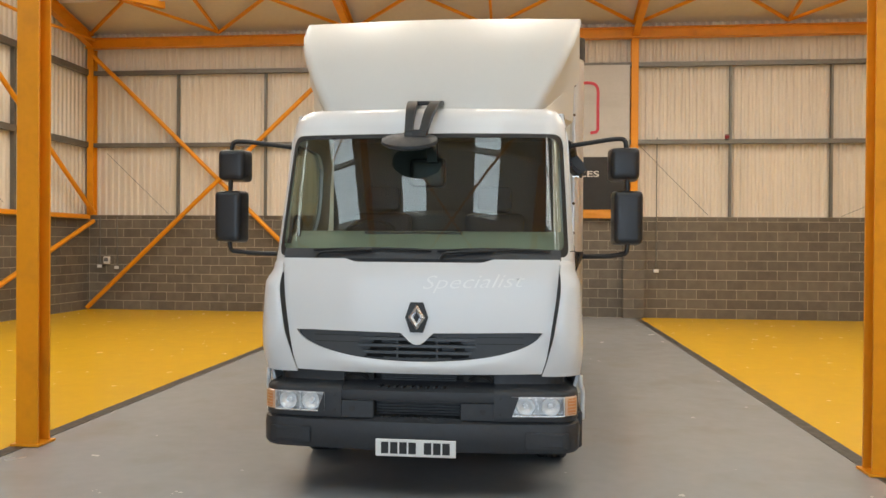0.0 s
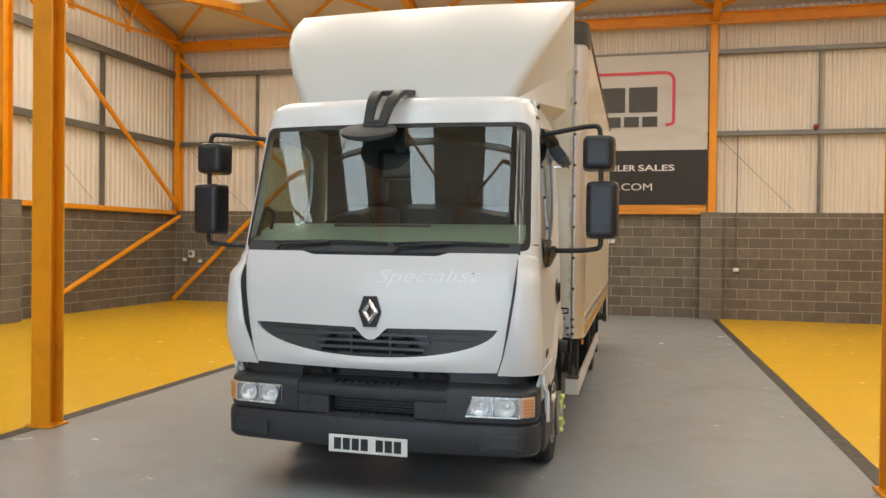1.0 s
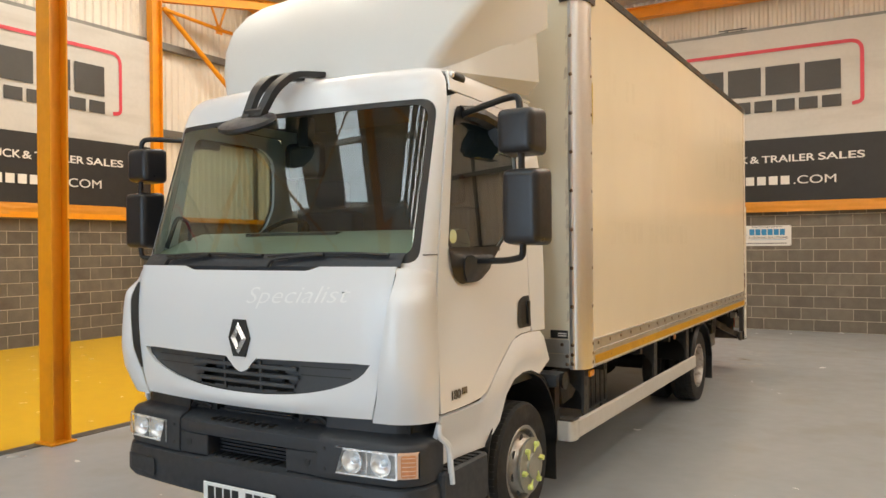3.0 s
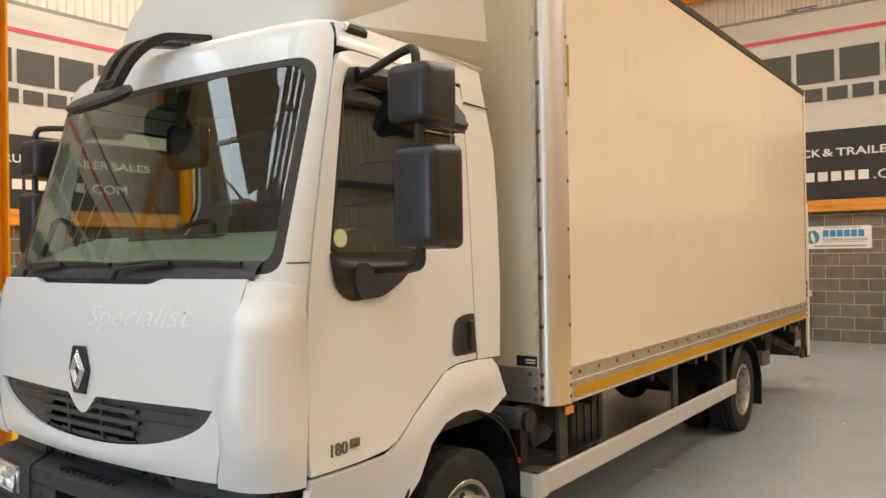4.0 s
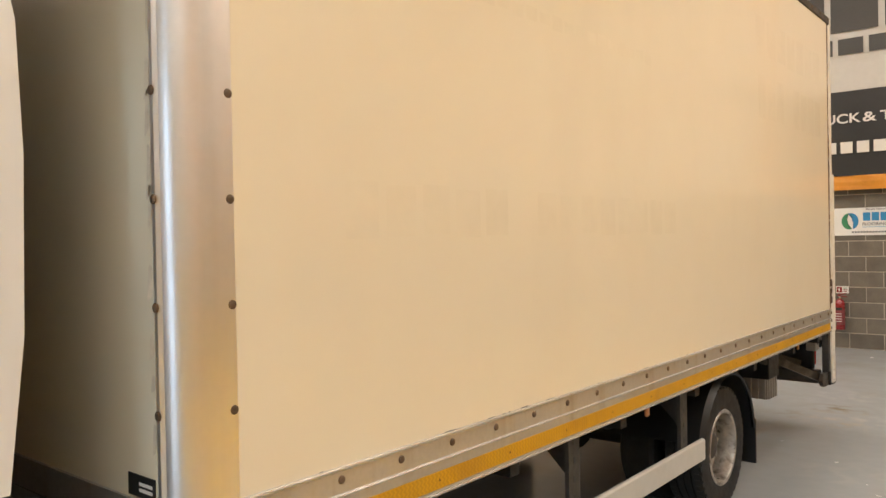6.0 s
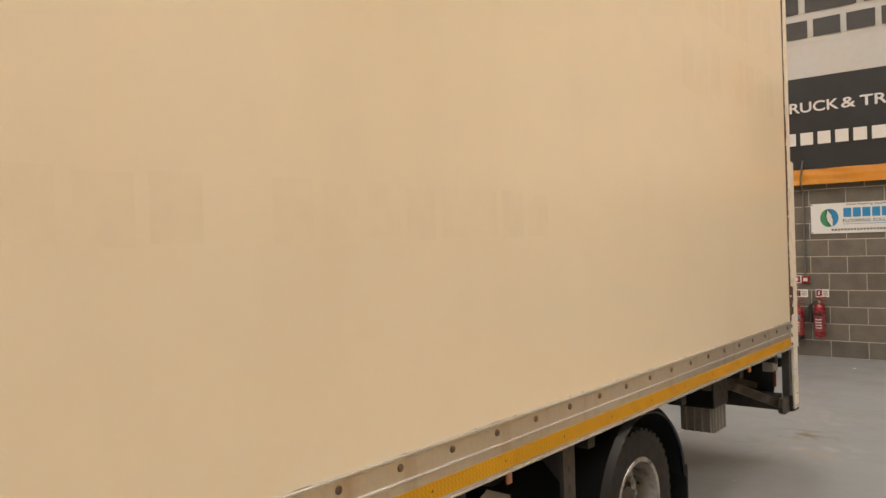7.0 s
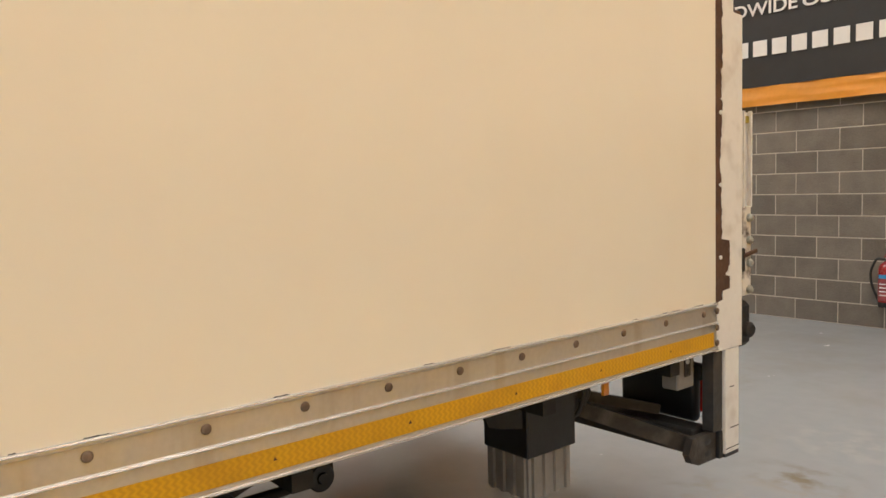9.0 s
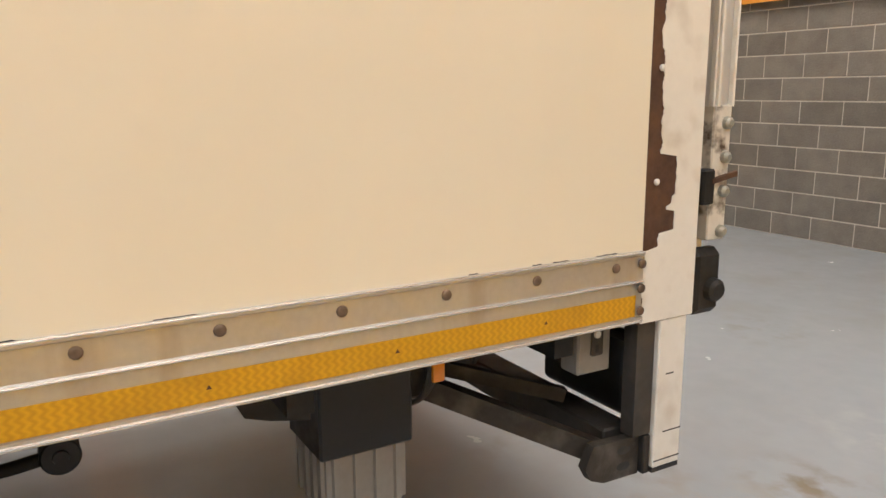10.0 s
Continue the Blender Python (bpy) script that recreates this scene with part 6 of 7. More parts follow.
for s in (1, -1):
    def bx(u):
        return XC + s * u
    # side guard
    g = part("side_guard", boxed(*sorted((bx(1.165), bx(1.195))), 6.60, 9.95, 0.435, 0.555, bevel=0.008), M_CAST, truck, "pale painted aluminium side guard")
    part("guard_end", prism(bmesh.new(), rounded([(bx(1.085), 6.50), (bx(1.17), 6.50), (bx(1.195), 6.53), (bx(1.195), 6.60), (bx(1.085), 6.60)], [0.004, 0.02, 0.03, 0.004, 0.004], 4), "z", 0.432, 0.558), M_CAST, g)
    part("guard_top", boxed(*sorted((bx(1.09), bx(1.19))), 6.505, 6.63, 0.558, 0.570, bevel=0.004), M_CHASSIS, g)
    for y, z1 in ((6.83, 0.87), (8.55, 0.87), (9.72, 0.87)):
        br = part("guard_bracket", boxed(*sorted((bx(1.145), bx(1.165))), y - 0.045, y + 0.045, 0.44, z1), M_CHASSIS, g)
        part("gusset", prism(bmesh.new(), [(bx(1.145), 0.87), (bx(0.9), 0.87), (bx(1.1), 0.68), (bx(1.145), 0.60)], "y", y + 0.03, y + 0.045), M_CHASSIS, br)
        for k in range(5):
            zz = 0.5 + 0.08 * k
            part("slot", boxed(*sorted((bx(1.164), bx(1.1665))), y - 0.008, y + 0.008, zz, zz + 0.028), M_INK, br)
    # ribbed black tank box behind the front bracket
    tk = part("battery_box", boxed(*sorted((bx(0.62), bx(1.07))), 7.12, 7.56, 0.50, 0.83, bevel=0.03, segments=2), M_BLACK, truck, "ribbed black plastic battery box", smooth=True)
    for k in range(4):
        part("rib", boxed(*sorted((bx(1.07), bx(1.076))), 7.17 + 0.095 * k, 7.20 + 0.095 * k, 0.53, 0.80, bevel=0.005), M_BLACK, tk)
    part("box_strap", boxed(*sorted((bx(1.04), bx(1.065))), 7.44, 7.52, 0.42, 0.51, bevel=0.006), M_CHASSIS, tk)
    if s < 0:
        part("fuel_tank", boxed(*sorted((bx(0.5), bx(0.95))), 8.75, 9.45, 0.45, 0.80, bevel=0.05, segments=2), M_SHADOWY, truck, smooth=True)
    # leaf spring and its hangers
    spring = part("leaf_spring", prism(bmesh.new(), [(9.72, 0.66), (10.05, 0.575), (10.48, 0.52), (10.92, 0.575), (11.22, 0.66), (11.22, 0.63), (10.92, 0.53), (10.48, 0.455), (10.05, 0.53), (9.72, 0.63)], "x", bx(0.44), bx(0.52)), M_SHADOWY, truck)
    for y in (9.72, 11.22):
        part("hanger", boxed(*sorted((bx(0.43), bx(0.53))), y - 0.07, y + 0.07, 0.60, 0.80, bevel=0.02), M_SHADOWY, spring)
    part("spring_clamp", boxed(*sorted((bx(0.41), bx(0.55))), 10.38, 10.58, 0.43, 0.56, bevel=0.01), M_SHADOWY, spring)
    part("brake_chamber", lathe(bmesh.new(), [(-0.1, 0.0), (-0.1, 0.06), (-0.02, 0.085), (0.0, 0.092), (0.02, 0.085), (0.11, 0.075), (0.12, 0.0)], (bx(0.56), 9.98, 0.60), "y", 18), M_SHADOWY, truck, smooth=True)
    part("side_marker", boxed(*sorted((bx(1.185), bx(1.205))), 6.80, 6.88, 0.805, 0.85, bevel=0.006), M_MARKER, truck, "amber side marker lamp")
    part("side_marker", boxed(*sorted((bx(1.12), bx(1.14))), 9.325, 9.355, 0.785, 0.85, bevel=0.006), M_AMBER, truck, "amber side marker lamp")
    # step bracket behind the cab
    sb = part("rear_cab_bracket", boxed(*sorted((bx(0.75), bx(1.10))), 6.46, 6.62, 0.775, 0.865, bevel=0.02, segments=2), M_PLASTIC, truck, "black plastic bracket behind the cab", smooth=True)
    part("bracket_end", lathe(bmesh.new(), [(0, 0.0), (-0.005, 0.05), (0.025, 0.058), (0.03, 0.0)], (bx(1.10), 6.55, 0.815), "x", 20, s), M_BLACK, sb, smooth=True)
    part("hanger_plate", boxed(*sorted((bx(0.98), bx(1.02))), 6.62, 6.70, 0.42, 0.86), M_CHASSIS, truck)
    part("red_coupling", lathe(bmesh.new(), [(0, 0.0), (0.0, 0.022), (0.03, 0.02), (0.032, 0.0)], (bx(0.99), 6.60, 0.58), "x", 12, s), M_RED, truck)
    for k in range(3):
        part("air_line", tube(bmesh.new(), bent([(bx(0.85), 6.5 + 0.03 * k, 0.78), (bx(0.95), 6.55, 0.66 - 0.04 * k), (bx(0.9), 6.62, 0.5), (bx(0.8), 6.75, 0.48)], 0.08), 0.011, 6), M_BLACK, truck, smooth=True)
    dryer = part("air_dryer", lathe(bmesh.new(), [(0, 0.0), (0.0, 0.07), (0.02, 0.078), (0.20, 0.078), (0.23, 0.06), (0.24, 0.0)], (bx(0.86), 6.82, 0.44), "z", 20), M_SHADOWY, truck, "oily black air dryer behind the cab", smooth=True)
    part("valve_block", boxed(*sorted((bx(0.80), bx(0.93))), 6.75, 6.90, 0.70, 0.80, bevel=0.012), M_CHASSIS, dryer)
    part("frame_bracket", prism(bmesh.new(), [(6.66, 0.86), (7.06, 0.86), (7.02, 0.72), (6.90, 0.64), (6.72, 0.62)], "x", bx(1.02), bx(1.035)), M_CHASSIS, truck)
    for k in range(4):
        part("air_line", tube(bmesh.new(), bent([(bx(0.97 - 0.04 * k), 6.66, 0.84), (bx(0.99 - 0.03 * k), 6.70 + 0.02 * k, 0.68), (bx(0.92), 6.80 + 0.03 * k, 0.58 - 0.03 * k), (bx(0.84), 6.98, 0.55)], 0.09), 0.010, 6), M_BLACK, truck, smooth=True)
    # rear mudguard and flap
    arch = [(10.50 + 0.475 * math.cos(a), 0.385 + 0.475 * math.sin(a)) for a in [math.radians(168 - 156 * i / 20) for i in range(21)]] + [(10.985, 0.41)]
    bm = bmesh.new()
    loft(bm, [[(bx(u), y, z) for y, z in arch] for u in (0.62, 1.12, 1.15)])
    for v in bm.verts:
        if abs(abs(v.co.x - XC) - 1.15) < 1e-4:
            d = (v.co - Vector((v.co.x, 10.50, 0.385))).normalized() * 0.03
            v.co -= d
    solid(bm, 0.012)
    mg = part("rear_mudguard", bm, M_BLACK, truck, "black plastic rear mudguard", smooth=35)
    part("mudflap", boxed(*sorted((bx(0.64), bx(1.14))), 10.985, 11.0, 0.16, 0.46, bevel=0.004), M_BLACK, mg, "black rubber mudflap")
    tail = part("tail_lamp", boxed(*sorted((bx(0.66), bx(1.05))), 12.825, 12.88, 0.515, 0.775, bevel=0.025, segments=3), M_BLACK, truck, "black backed tail lamp with a red lens", smooth=40)
    part("red_lens", boxed(*sorted((bx(0.675), bx(1.052))), 12.878, 12.904, 0.55, 0.74, bevel=0.018, segments=3), M_RED, tail, smooth=40)
# near side: pump box, key switch, hoses, arm of the tail lift
pump = part("pump_box", boxed(XC + 0.715, XC + 0.95, 11.92, 12.18, 0.56, 0.86, bevel=0.006), M_BLACK, truck, "black pump box of the tail lift")
part("pump_plate", prism(bmesh.new(), [(11.70, 0.80), (11.90, 0.84), (11.90, 0.68), (11.80, 0.70), (11.74, 0.72)], "x", XC + 0.93, XC + 0.945), M_SHADOWY, truck)
bm = bmesh.new()
outline = [(11.94, 0.951)]
for k in range(4):
    y = 11.955 + 0.058 * k
    outline += [(y, 0.951), (y + 0.003, 0.962), (y + 0.019, 0.962), (y + 0.022, 0.951)]
outline.append((12.165, 0.951))
pts = [(XC + u - 0.02, y) for y, u in outline] + [(XC + 0.715, 12.165), (XC + 0.715, 11.94)]
for k in range(4):
    u = 0.735 + 0.054 * k
    pts += [(XC + u, 11.94), (XC + u + 0.003, 11.93), (XC + u + 0.02, 11.93), (XC + u + 0.023, 11.94)]
prism(bm, pts, "z", 0.40, 0.562)
part("pump_reservoir", bm, M_GREYBOX, pump, "ribbed pale grey reservoir")
key = part("key_switch_box", boxed(XC + 1.05, XC + 1.125, 12.585, 12.70, 0.715, 0.87, bevel=0.006), M_GREYBOX, truck, "grey key switch box")
part("key_plate", boxed(XC + 1.125, XC + 1.128, 12.628, 12.668, 0.765, 0.85, bevel=0.004), M_CHASSIS, key)
part("key_lock", lathe(bmesh.new(), [(0, 0.012), (0.004, 0.010), (0.004, 0.0)], (XC + 1.128, 12.648, 0.825), "x", 14), M_LAMPBACK, key)
part("key_slot", boxed(XC + 1.128, XC + 1.130, 12.643, 12.653, 0.775, 0.797), M_INK, key)
part("amber_marker", boxed(XC + 1.09, XC + 1.105, 12.155, 12.19, 0.775, 0.83, bevel=0.007, segments=2), M_MARKER, truck, "small amber marker lamp hanging under the rail", smooth=True)
for k in range(3):
    part("hose", tube(bmesh.new(), bent([(XC + 0.93, 12.18, 0.80 - 0.02 * k), (XC + 0.95, 12.24 + 0.02 * k, 0.76), (XC + 0.93, 12.22, 0.66), (XC + 0.9, 12.17, 0.64)], 0.05), 0.008, 6), M_INK, truck, smooth=True)
    part("hose", tube(bmesh.new(), bent([(XC + 0.95, 12.40 + 0.02 * k, 0.87), (XC + 0.97, 12.37 + 0.015 * k, 0.80), (XC + 0.9, 12.40, 0.72)], 0.05), 0.007, 6), M_INK, truck, smooth=True)
bm = bmesh.new()
strut(bm, (XC + 0.86, 12.20, 0.70), (XC + 1.13, 12.66, 0.485), 0.045, 0.06)
strut(bm, (XC + 0.80, 12.22, 0.735), (XC + 0.98, 12.66, 0.60), 0.03, 0.04)
box(bm, XC + 0.82, XC + 0.91, 12.185, 12.25, 0.655, 0.79, bevel=0.01)
arm = part("lift_arm", bm, M_ARM, truck, "scraped steel lift arm")
foot = part("arm_bracket", prism(bmesh.new(), [(12.578, 0.47), (12.605, 0.530), (12.768, 0.524), (12.768, 0.412), (12.645, 0.414), (12.60, 0.432)], "x", XC + 1.148, XC + 1.178), M_ARM, truck, "steel bracket with two black ovals for holes")
# black discs in place of cut holes, their darkness set as colour
for z in (0.447, 0.494):
    bm = lathe(bmesh.new(), [(0, 0.024), (0.0015, 0.0)], (XC + 1.178, 0, 0), "x", 20)
    bmesh.ops.transform(bm, verts=bm.verts, matrix=pose(0, 12.714, z) @ Matrix.Diagonal((1, 1, 0.52, 1)))
    part("oval_hole", bm, M_INK, foot)
part("cross_tube", boxed(XC - 1.13, XC + 1.12, 12.69, 12.795, 0.43, 0.535, bevel=0.006), M_CHASSIS, truck)
part("rear_cross_bar", boxed(XC - 1.0, XC + 1.13, 12.74, 12.79, 0.73, 0.79), M_SHADOWY, truck)
part("under_beam", strut(bmesh.new(), (XC + 0.55, 11.5, 0.84), (XC + 0.70, 12.7, 0.80), 0.05, 0.06), M_SHADOWY, truck)
roll_bar = part("anti_roll_bar", tube(bmesh.new(), bent([(XC + 0.43, 10.62, 0.42), (XC + 0.42, 10.86, 0.455), (XC + 0.41, 11.06, 0.484), (XC + 0.41, 11.24, 0.482), (XC + 0.41, 11.34, 0.495)], 0.05), 0.019, 12), M_SHADOWY, truck, "sooty black anti roll bar arm", smooth=True)
part("bush", lathe(bmesh.new(), [(-0.045, 0.0), (-0.045, 0.020), (-0.04, 0.022), (-0.04, 0.048), (-0.034, 0.053), (0.034, 0.053), (0.04, 0.048), (0.04, 0.022), (0.047, 0.020), (0.047, 0.0)], (XC + 0.41, 11.37, 0.503), "x", 24), M_BLACK, roll_bar, smooth=35)
part("drop_link", prism(bmesh.new(), [(11.318, 0.52), (11.42, 0.50), (11.41, 0.68), (11.335, 0.68)], "x", XC + 0.37, XC + 0.445), M_SHADOWY, roll_bar)
# folded tail lift behind
lift = part("tail_lift_platform", boxed(XC - 1.08, XC + 1.08, 13.04, 13.09, 0.86, 1.82, bevel=0.008), M_ALU, truck, "folded aluminium tail lift platform")
part("edge_channel", boxed(XC + 1.08, XC + 1.135, 13.012, 13.098, 1.42, 1.818), M_ALU, lift)
for y0, y1 in ((13.012, 13.020), (13.030, 13.042), (13.088, 13.098)):
    part("channel_lip", boxed(XC + 1.135, XC + 1.153, y0, y1, 1.42, 1.823, bevel=0.002), M_CHIPPED, lift)
part("edge_plate", boxed(XC + 1.10, XC + 1.150, 13.022, 13.094, 1.045, 1.424, bevel=0.004), M_FLAKED, lift, "chipped white hinge plate")
part("orange_tip", boxed(XC + 1.10, XC + 1.150, 13.044, 13.076, 1.772, 1.802, bevel=0.003), M_GOLD, lift)
for z in (1.07, 1.185, 1.28, 1.375):
    part("bolt", lathe(bmesh.new(), [(0, 0.018), (0.012, 0.017), (0.02, 0.009), (0.02, 0.0)], (XC + 1.150, 13.072, z), "x", 12), M_HUB, lift)
part("latch", boxed(XC + 1.12, XC + 1.16, 12.985, 13.034, 1.15, 1.25, bevel=0.006), M_SHADOWY, lift)
part("latch_lever", strut(bmesh.new(), (XC + 1.155, 13.02, 1.215), (XC + 1.165, 13.108, 1.234), 0.014), M_RUST, lift)
part("hinge_arm", boxed(XC + 1.09, XC + 1.15, 12.985, 13.10, 0.825, 1.02, bevel=0.02), M_SHADOWY, lift)
part("hinge_pin", lathe(bmesh.new(), [(0, 0.035), (0.02, 0.033), (0.03, 0.022), (0.03, 0.0)], (XC + 1.15, 13.055, 0.90), "x", 16), M_SHADOWY, lift)
part("lift_mount", boxed(XC - 1.0, XC + 1.05, 12.9, 13.04, 0.84, 0.93), M_SHADOWY, truck)
# ---- banners, signs and small fittings on the walls ----
M_BANNER = material("silver_banner_cloth", (0.56, 0.545, 0.52), 0.5, vary=0.05, scale=(0.8, 14), bump=0.15, bump_scale=3, stain=(0.38, 0.36, 0.33), stain_amount=0.4, stain_scale=1.2, stain_stretch=(0.5, 0.5, 3))
M_BANBLACK = material("black_banner_print", (0.022, 0.021, 0.021), 0.5, vary=0.1, scale=(1, 14), bump=0.12, bump_scale=3)
M_BANORANGE = material("orange_banner_edge", (0.66, 0.27, 0.03), 0.5, vary=0.08, scale=(1.5, 20), bump=0.3, bump_scale=4)
M_BANRED = material("red_banner_line", (0.62, 0.06, 0.09), 0.5, vary=0.05)
M_BANTEXT = material("dark_banner_letter", (0.06, 0.058, 0.056), 0.5, vary=0.08)
M_BANWHITE = material("white_banner_letter", (0.74, 0.72, 0.69), 0.5, vary=0.04)
M_EXTRED = material("red_extinguisher_paint", (0.25, 0.014, 0.020), 0.28, vary=0.05, scale=(6, 60), coat=0.5)
M_SIGNW = material("white_sign_plastic", (0.76, 0.75, 0.73), 0.45, vary=0.04)
M_SIGNGREEN = material("green_print", (0.05, 0.26, 0.13), 0.5)
M_SIGNBLUE = material("blue_print", (0.03, 0.24, 0.50), 0.5)
M_GREYTEXT = material("grey_print", (0.16, 0.16, 0.17), 0.5)


def writing(name, text, size, x_right, z, y, m, parent, width=None, bold=0.003):
    """Readable words in the built-in font, as a flat mesh on a plane that faces -y; placed by their right end."""
    cu = bpy.data.curves.new(name, "FONT")
    cu.body, cu.size, cu.extrude, cu.offset = text, size, 0.0015, bold * size / 0.2
    tmp = bpy.data.objects.new("tmp", cu)
    scene.collection.objects.link(tmp)
    bpy.context.view_layer.update()
    me = bpy.data.meshes.new_from_object(tmp.evaluated_get(bpy.context.evaluated_depsgraph_get()))
    bpy.data.objects.remove(tmp)
    xs = [v.co.x for v in me.vertices]
    zs = [v.co.y for v in me.vertices]
    k = (width / (max(xs) - min(xs))) if width else 1.0
    for v in me.vertices:
        v.co = ((v.co.x - max(xs)) * k, -v.co.z, (v.co.y - min(zs)))
    me.name = name
    me.materials.append(m)
    ob = new(name, me)
    ob.location = (x_right, y, z)
    if parent:
        attach(ob, parent)
    return ob


def letter_blocks(x0, x1, n, z0, z1, y, m, parent, gap=0.14, skip=()):
    """A brand's lettering as plain blocks, one for each letter."""
    w = (x1 - x0) / n
    for i in range(n):
        if i in skip:
            continue
        part("letter_block", boxed(x0 + i * w + w * gap / 2, x0 + (i + 1) * w - w * gap / 2, y - 0.0015, y, z0, z1), m, parent)


def banner(at_west):
    """A hoarding cloth: silver above, black below, orange hem; drawn on the back wall, or turned onto the gable wall."""
    y = YB - 0.12
    ban = thing("banner", (-0.21, y, 2.34), "silver and black advertising banner with an orange hem on the wall", "banner", "wall banners")
    random.seed(2)

    def cloth(name, x0, x1, z0, z1, m, sag):
        bm = bmesh.new()
        n = 40
        rows = []
        for k in range(9):
            f = k / 8
            rows.append([(x0 + (x1 - x0) * i / n, y + 0.006 * math.sin(i * 1.7 + 3 * f) * sag + 0.010 * sag * noise.noise(Vector((i * 0.35, f * 4, z0))), z0 + (z1 - z0) * f) for i in range(n + 1)])
        loft(bm, rows)
        solid(bm, 0.002)
        return part(name, bm, m, ban, smooth=True)

    cloth("silver_cloth", -3.35, 2.925, 3.745, 5.88, M_BANNER, 0.8)
    cloth("black_cloth", -3.35, 2.925, 2.52, 3.745, M_BANBLACK, 0.5)
    cloth("orange_hem", -3.35, 2.925, 2.315, 2.52, M_BANORANGE, 1.6)
    f = y - 0.016
    # red line with round corners, open below
    line = bent([(-2.52, f, 4.33), (-2.62, f, 4.33), (-2.62, f, 5.47), (2.20, f, 5.47), (2.20, f, 4.33), (2.03, f, 4.30)], 0.22, 6)
    bm = bmesh.new()
    lo, hi = [], []
    for i, p in enumerate(line):
        d = (line[min(i + 1, len(line) - 1)] - line[max(i - 1, 0)]).normalized()
        n = Vector((-d.z, 0, d.x)) * 0.034
        lo.append(p + n)
        hi.append(p - n)
    loft(bm, [lo, hi])
    part("red_line", bm, M_BANRED, ban)
    letter_blocks(-2.31, 1.89, 6, 4.60, 5.16, f, M_BANTEXT, ban, 0.12)
    letter_blocks(-1.71, 1.89, 9, 4.27, 4.50, f, M_BANTEXT, ban, 0.18)
    for word, x0, x1 in (("WORLDWIDE", -2.64, -1.28), ("USED", -1.225, -0.60), ("TRUCK", -0.55, 0.209), ("&", 0.236, 0.408), ("TRAILER", 0.455, 1.40), ("SALES", 1.457, 2.237)):
        writing("banner_text", word, 0.19, x1, 3.28, f - 0.004, M_BANWHITE, ban, x1 - x0)
    letter_blocks(-2.22, 0.98, 15, 2.845, 3.01, f, M_BANWHITE, ban, 0.26)
    writing("banner_text", ".COM", 0.225, 1.76, 2.845, f - 0.004, M_BANWHITE, ban, 0.735, 0.0)
    return ban


first = banner(False)
turn = Matrix.Translation((XL + 0.13, 9.10, 2.34)) @ Matrix.Rotation(radians(90), 4, "Z")
copy_thing(first, turn)
copy_thing(first, Matrix.Translation((XL + 0.13, 2.3, 2.34)) @ Matrix.Rotation(radians(90), 4, "Z"))
copy_thing(first, Matrix.Translation((XR - 0.075, 9.6, 2.34)) @ Matrix.Rotation(radians(-90), 4, "Z"))

# sign of the floor layer
sy = YB - 0.012
sign = thing("flooring_sign", (0.38, sy, 1.66), "white flooring company sign screwed to the block wall", "sign")
part("board", boxed(-0.20, 0.965, sy - 0.003, sy + 0.003, 1.655, 2.055), M_SIGNW, sign)
ly = sy - 0.0045


def leaf(a0, a1, m, dx):
    pts = []
    for i in range(13):
        a = radians(a0 + (a1 - a0) * i / 12)
        pts.append((0.02 + dx + 0.105 * math.cos(a), 1.862 + 0.12 * math.sin(a)))
    for i in range(12, -1, -1):
        a = radians(a0 + (a1 - a0) * i / 12)
        t = math.sin(math.pi * i / 12)
        pts.append((0.02 + dx + (0.105 - 0.085 * t) * math.cos(a), 1.862 + (0.12 - 0.085 * t) * math.sin(a)))
    part("emblem_leaf", filled(bmesh.new(), pts, lambda x, z: (x, ly, z), 1), m, sign)


leaf(95, 290, M_SIGNGREEN, 0.0)
leaf(-75, 110, M_SIGNBLUE, 0.015)
letter_blocks(0.19, 0.86, 6, 1.865, 1.985, ly, M_SIGNBLUE, sign, 0.16)
writing("sign_text", "Resin Flooring supplied by", 0.04, 0.80, 2.008, ly, M_GREYTEXT, sign, 0.56)
writing("sign_text", "FLOORING SOLUTIONS", 0.06, 0.90, 1.795, ly, M_GREYTEXT, sign, 0.71)
part("underline", boxed(0.19, 0.86, ly - 0.001, ly, 1.772, 1.778), M_SIGNBLUE, sign)
for k in range(22):
    part("small_print", boxed(0.05 + k * 0.038, 0.05 + k * 0.038 + 0.028, ly - 0.001, ly, 1.690, 1.716), M_GREYTEXT, sign)
for x, z in ((-0.185, 1.67), (-0.185, 2.04), (0.95, 1.67), (0.95, 2.04)):
    part("screw", lathe(bmesh.new(), [(0, 0.008), (-0.003, 0.007), (-0.004, 0.0)], (x, ly, z), "y", 10), M_INK, sign)

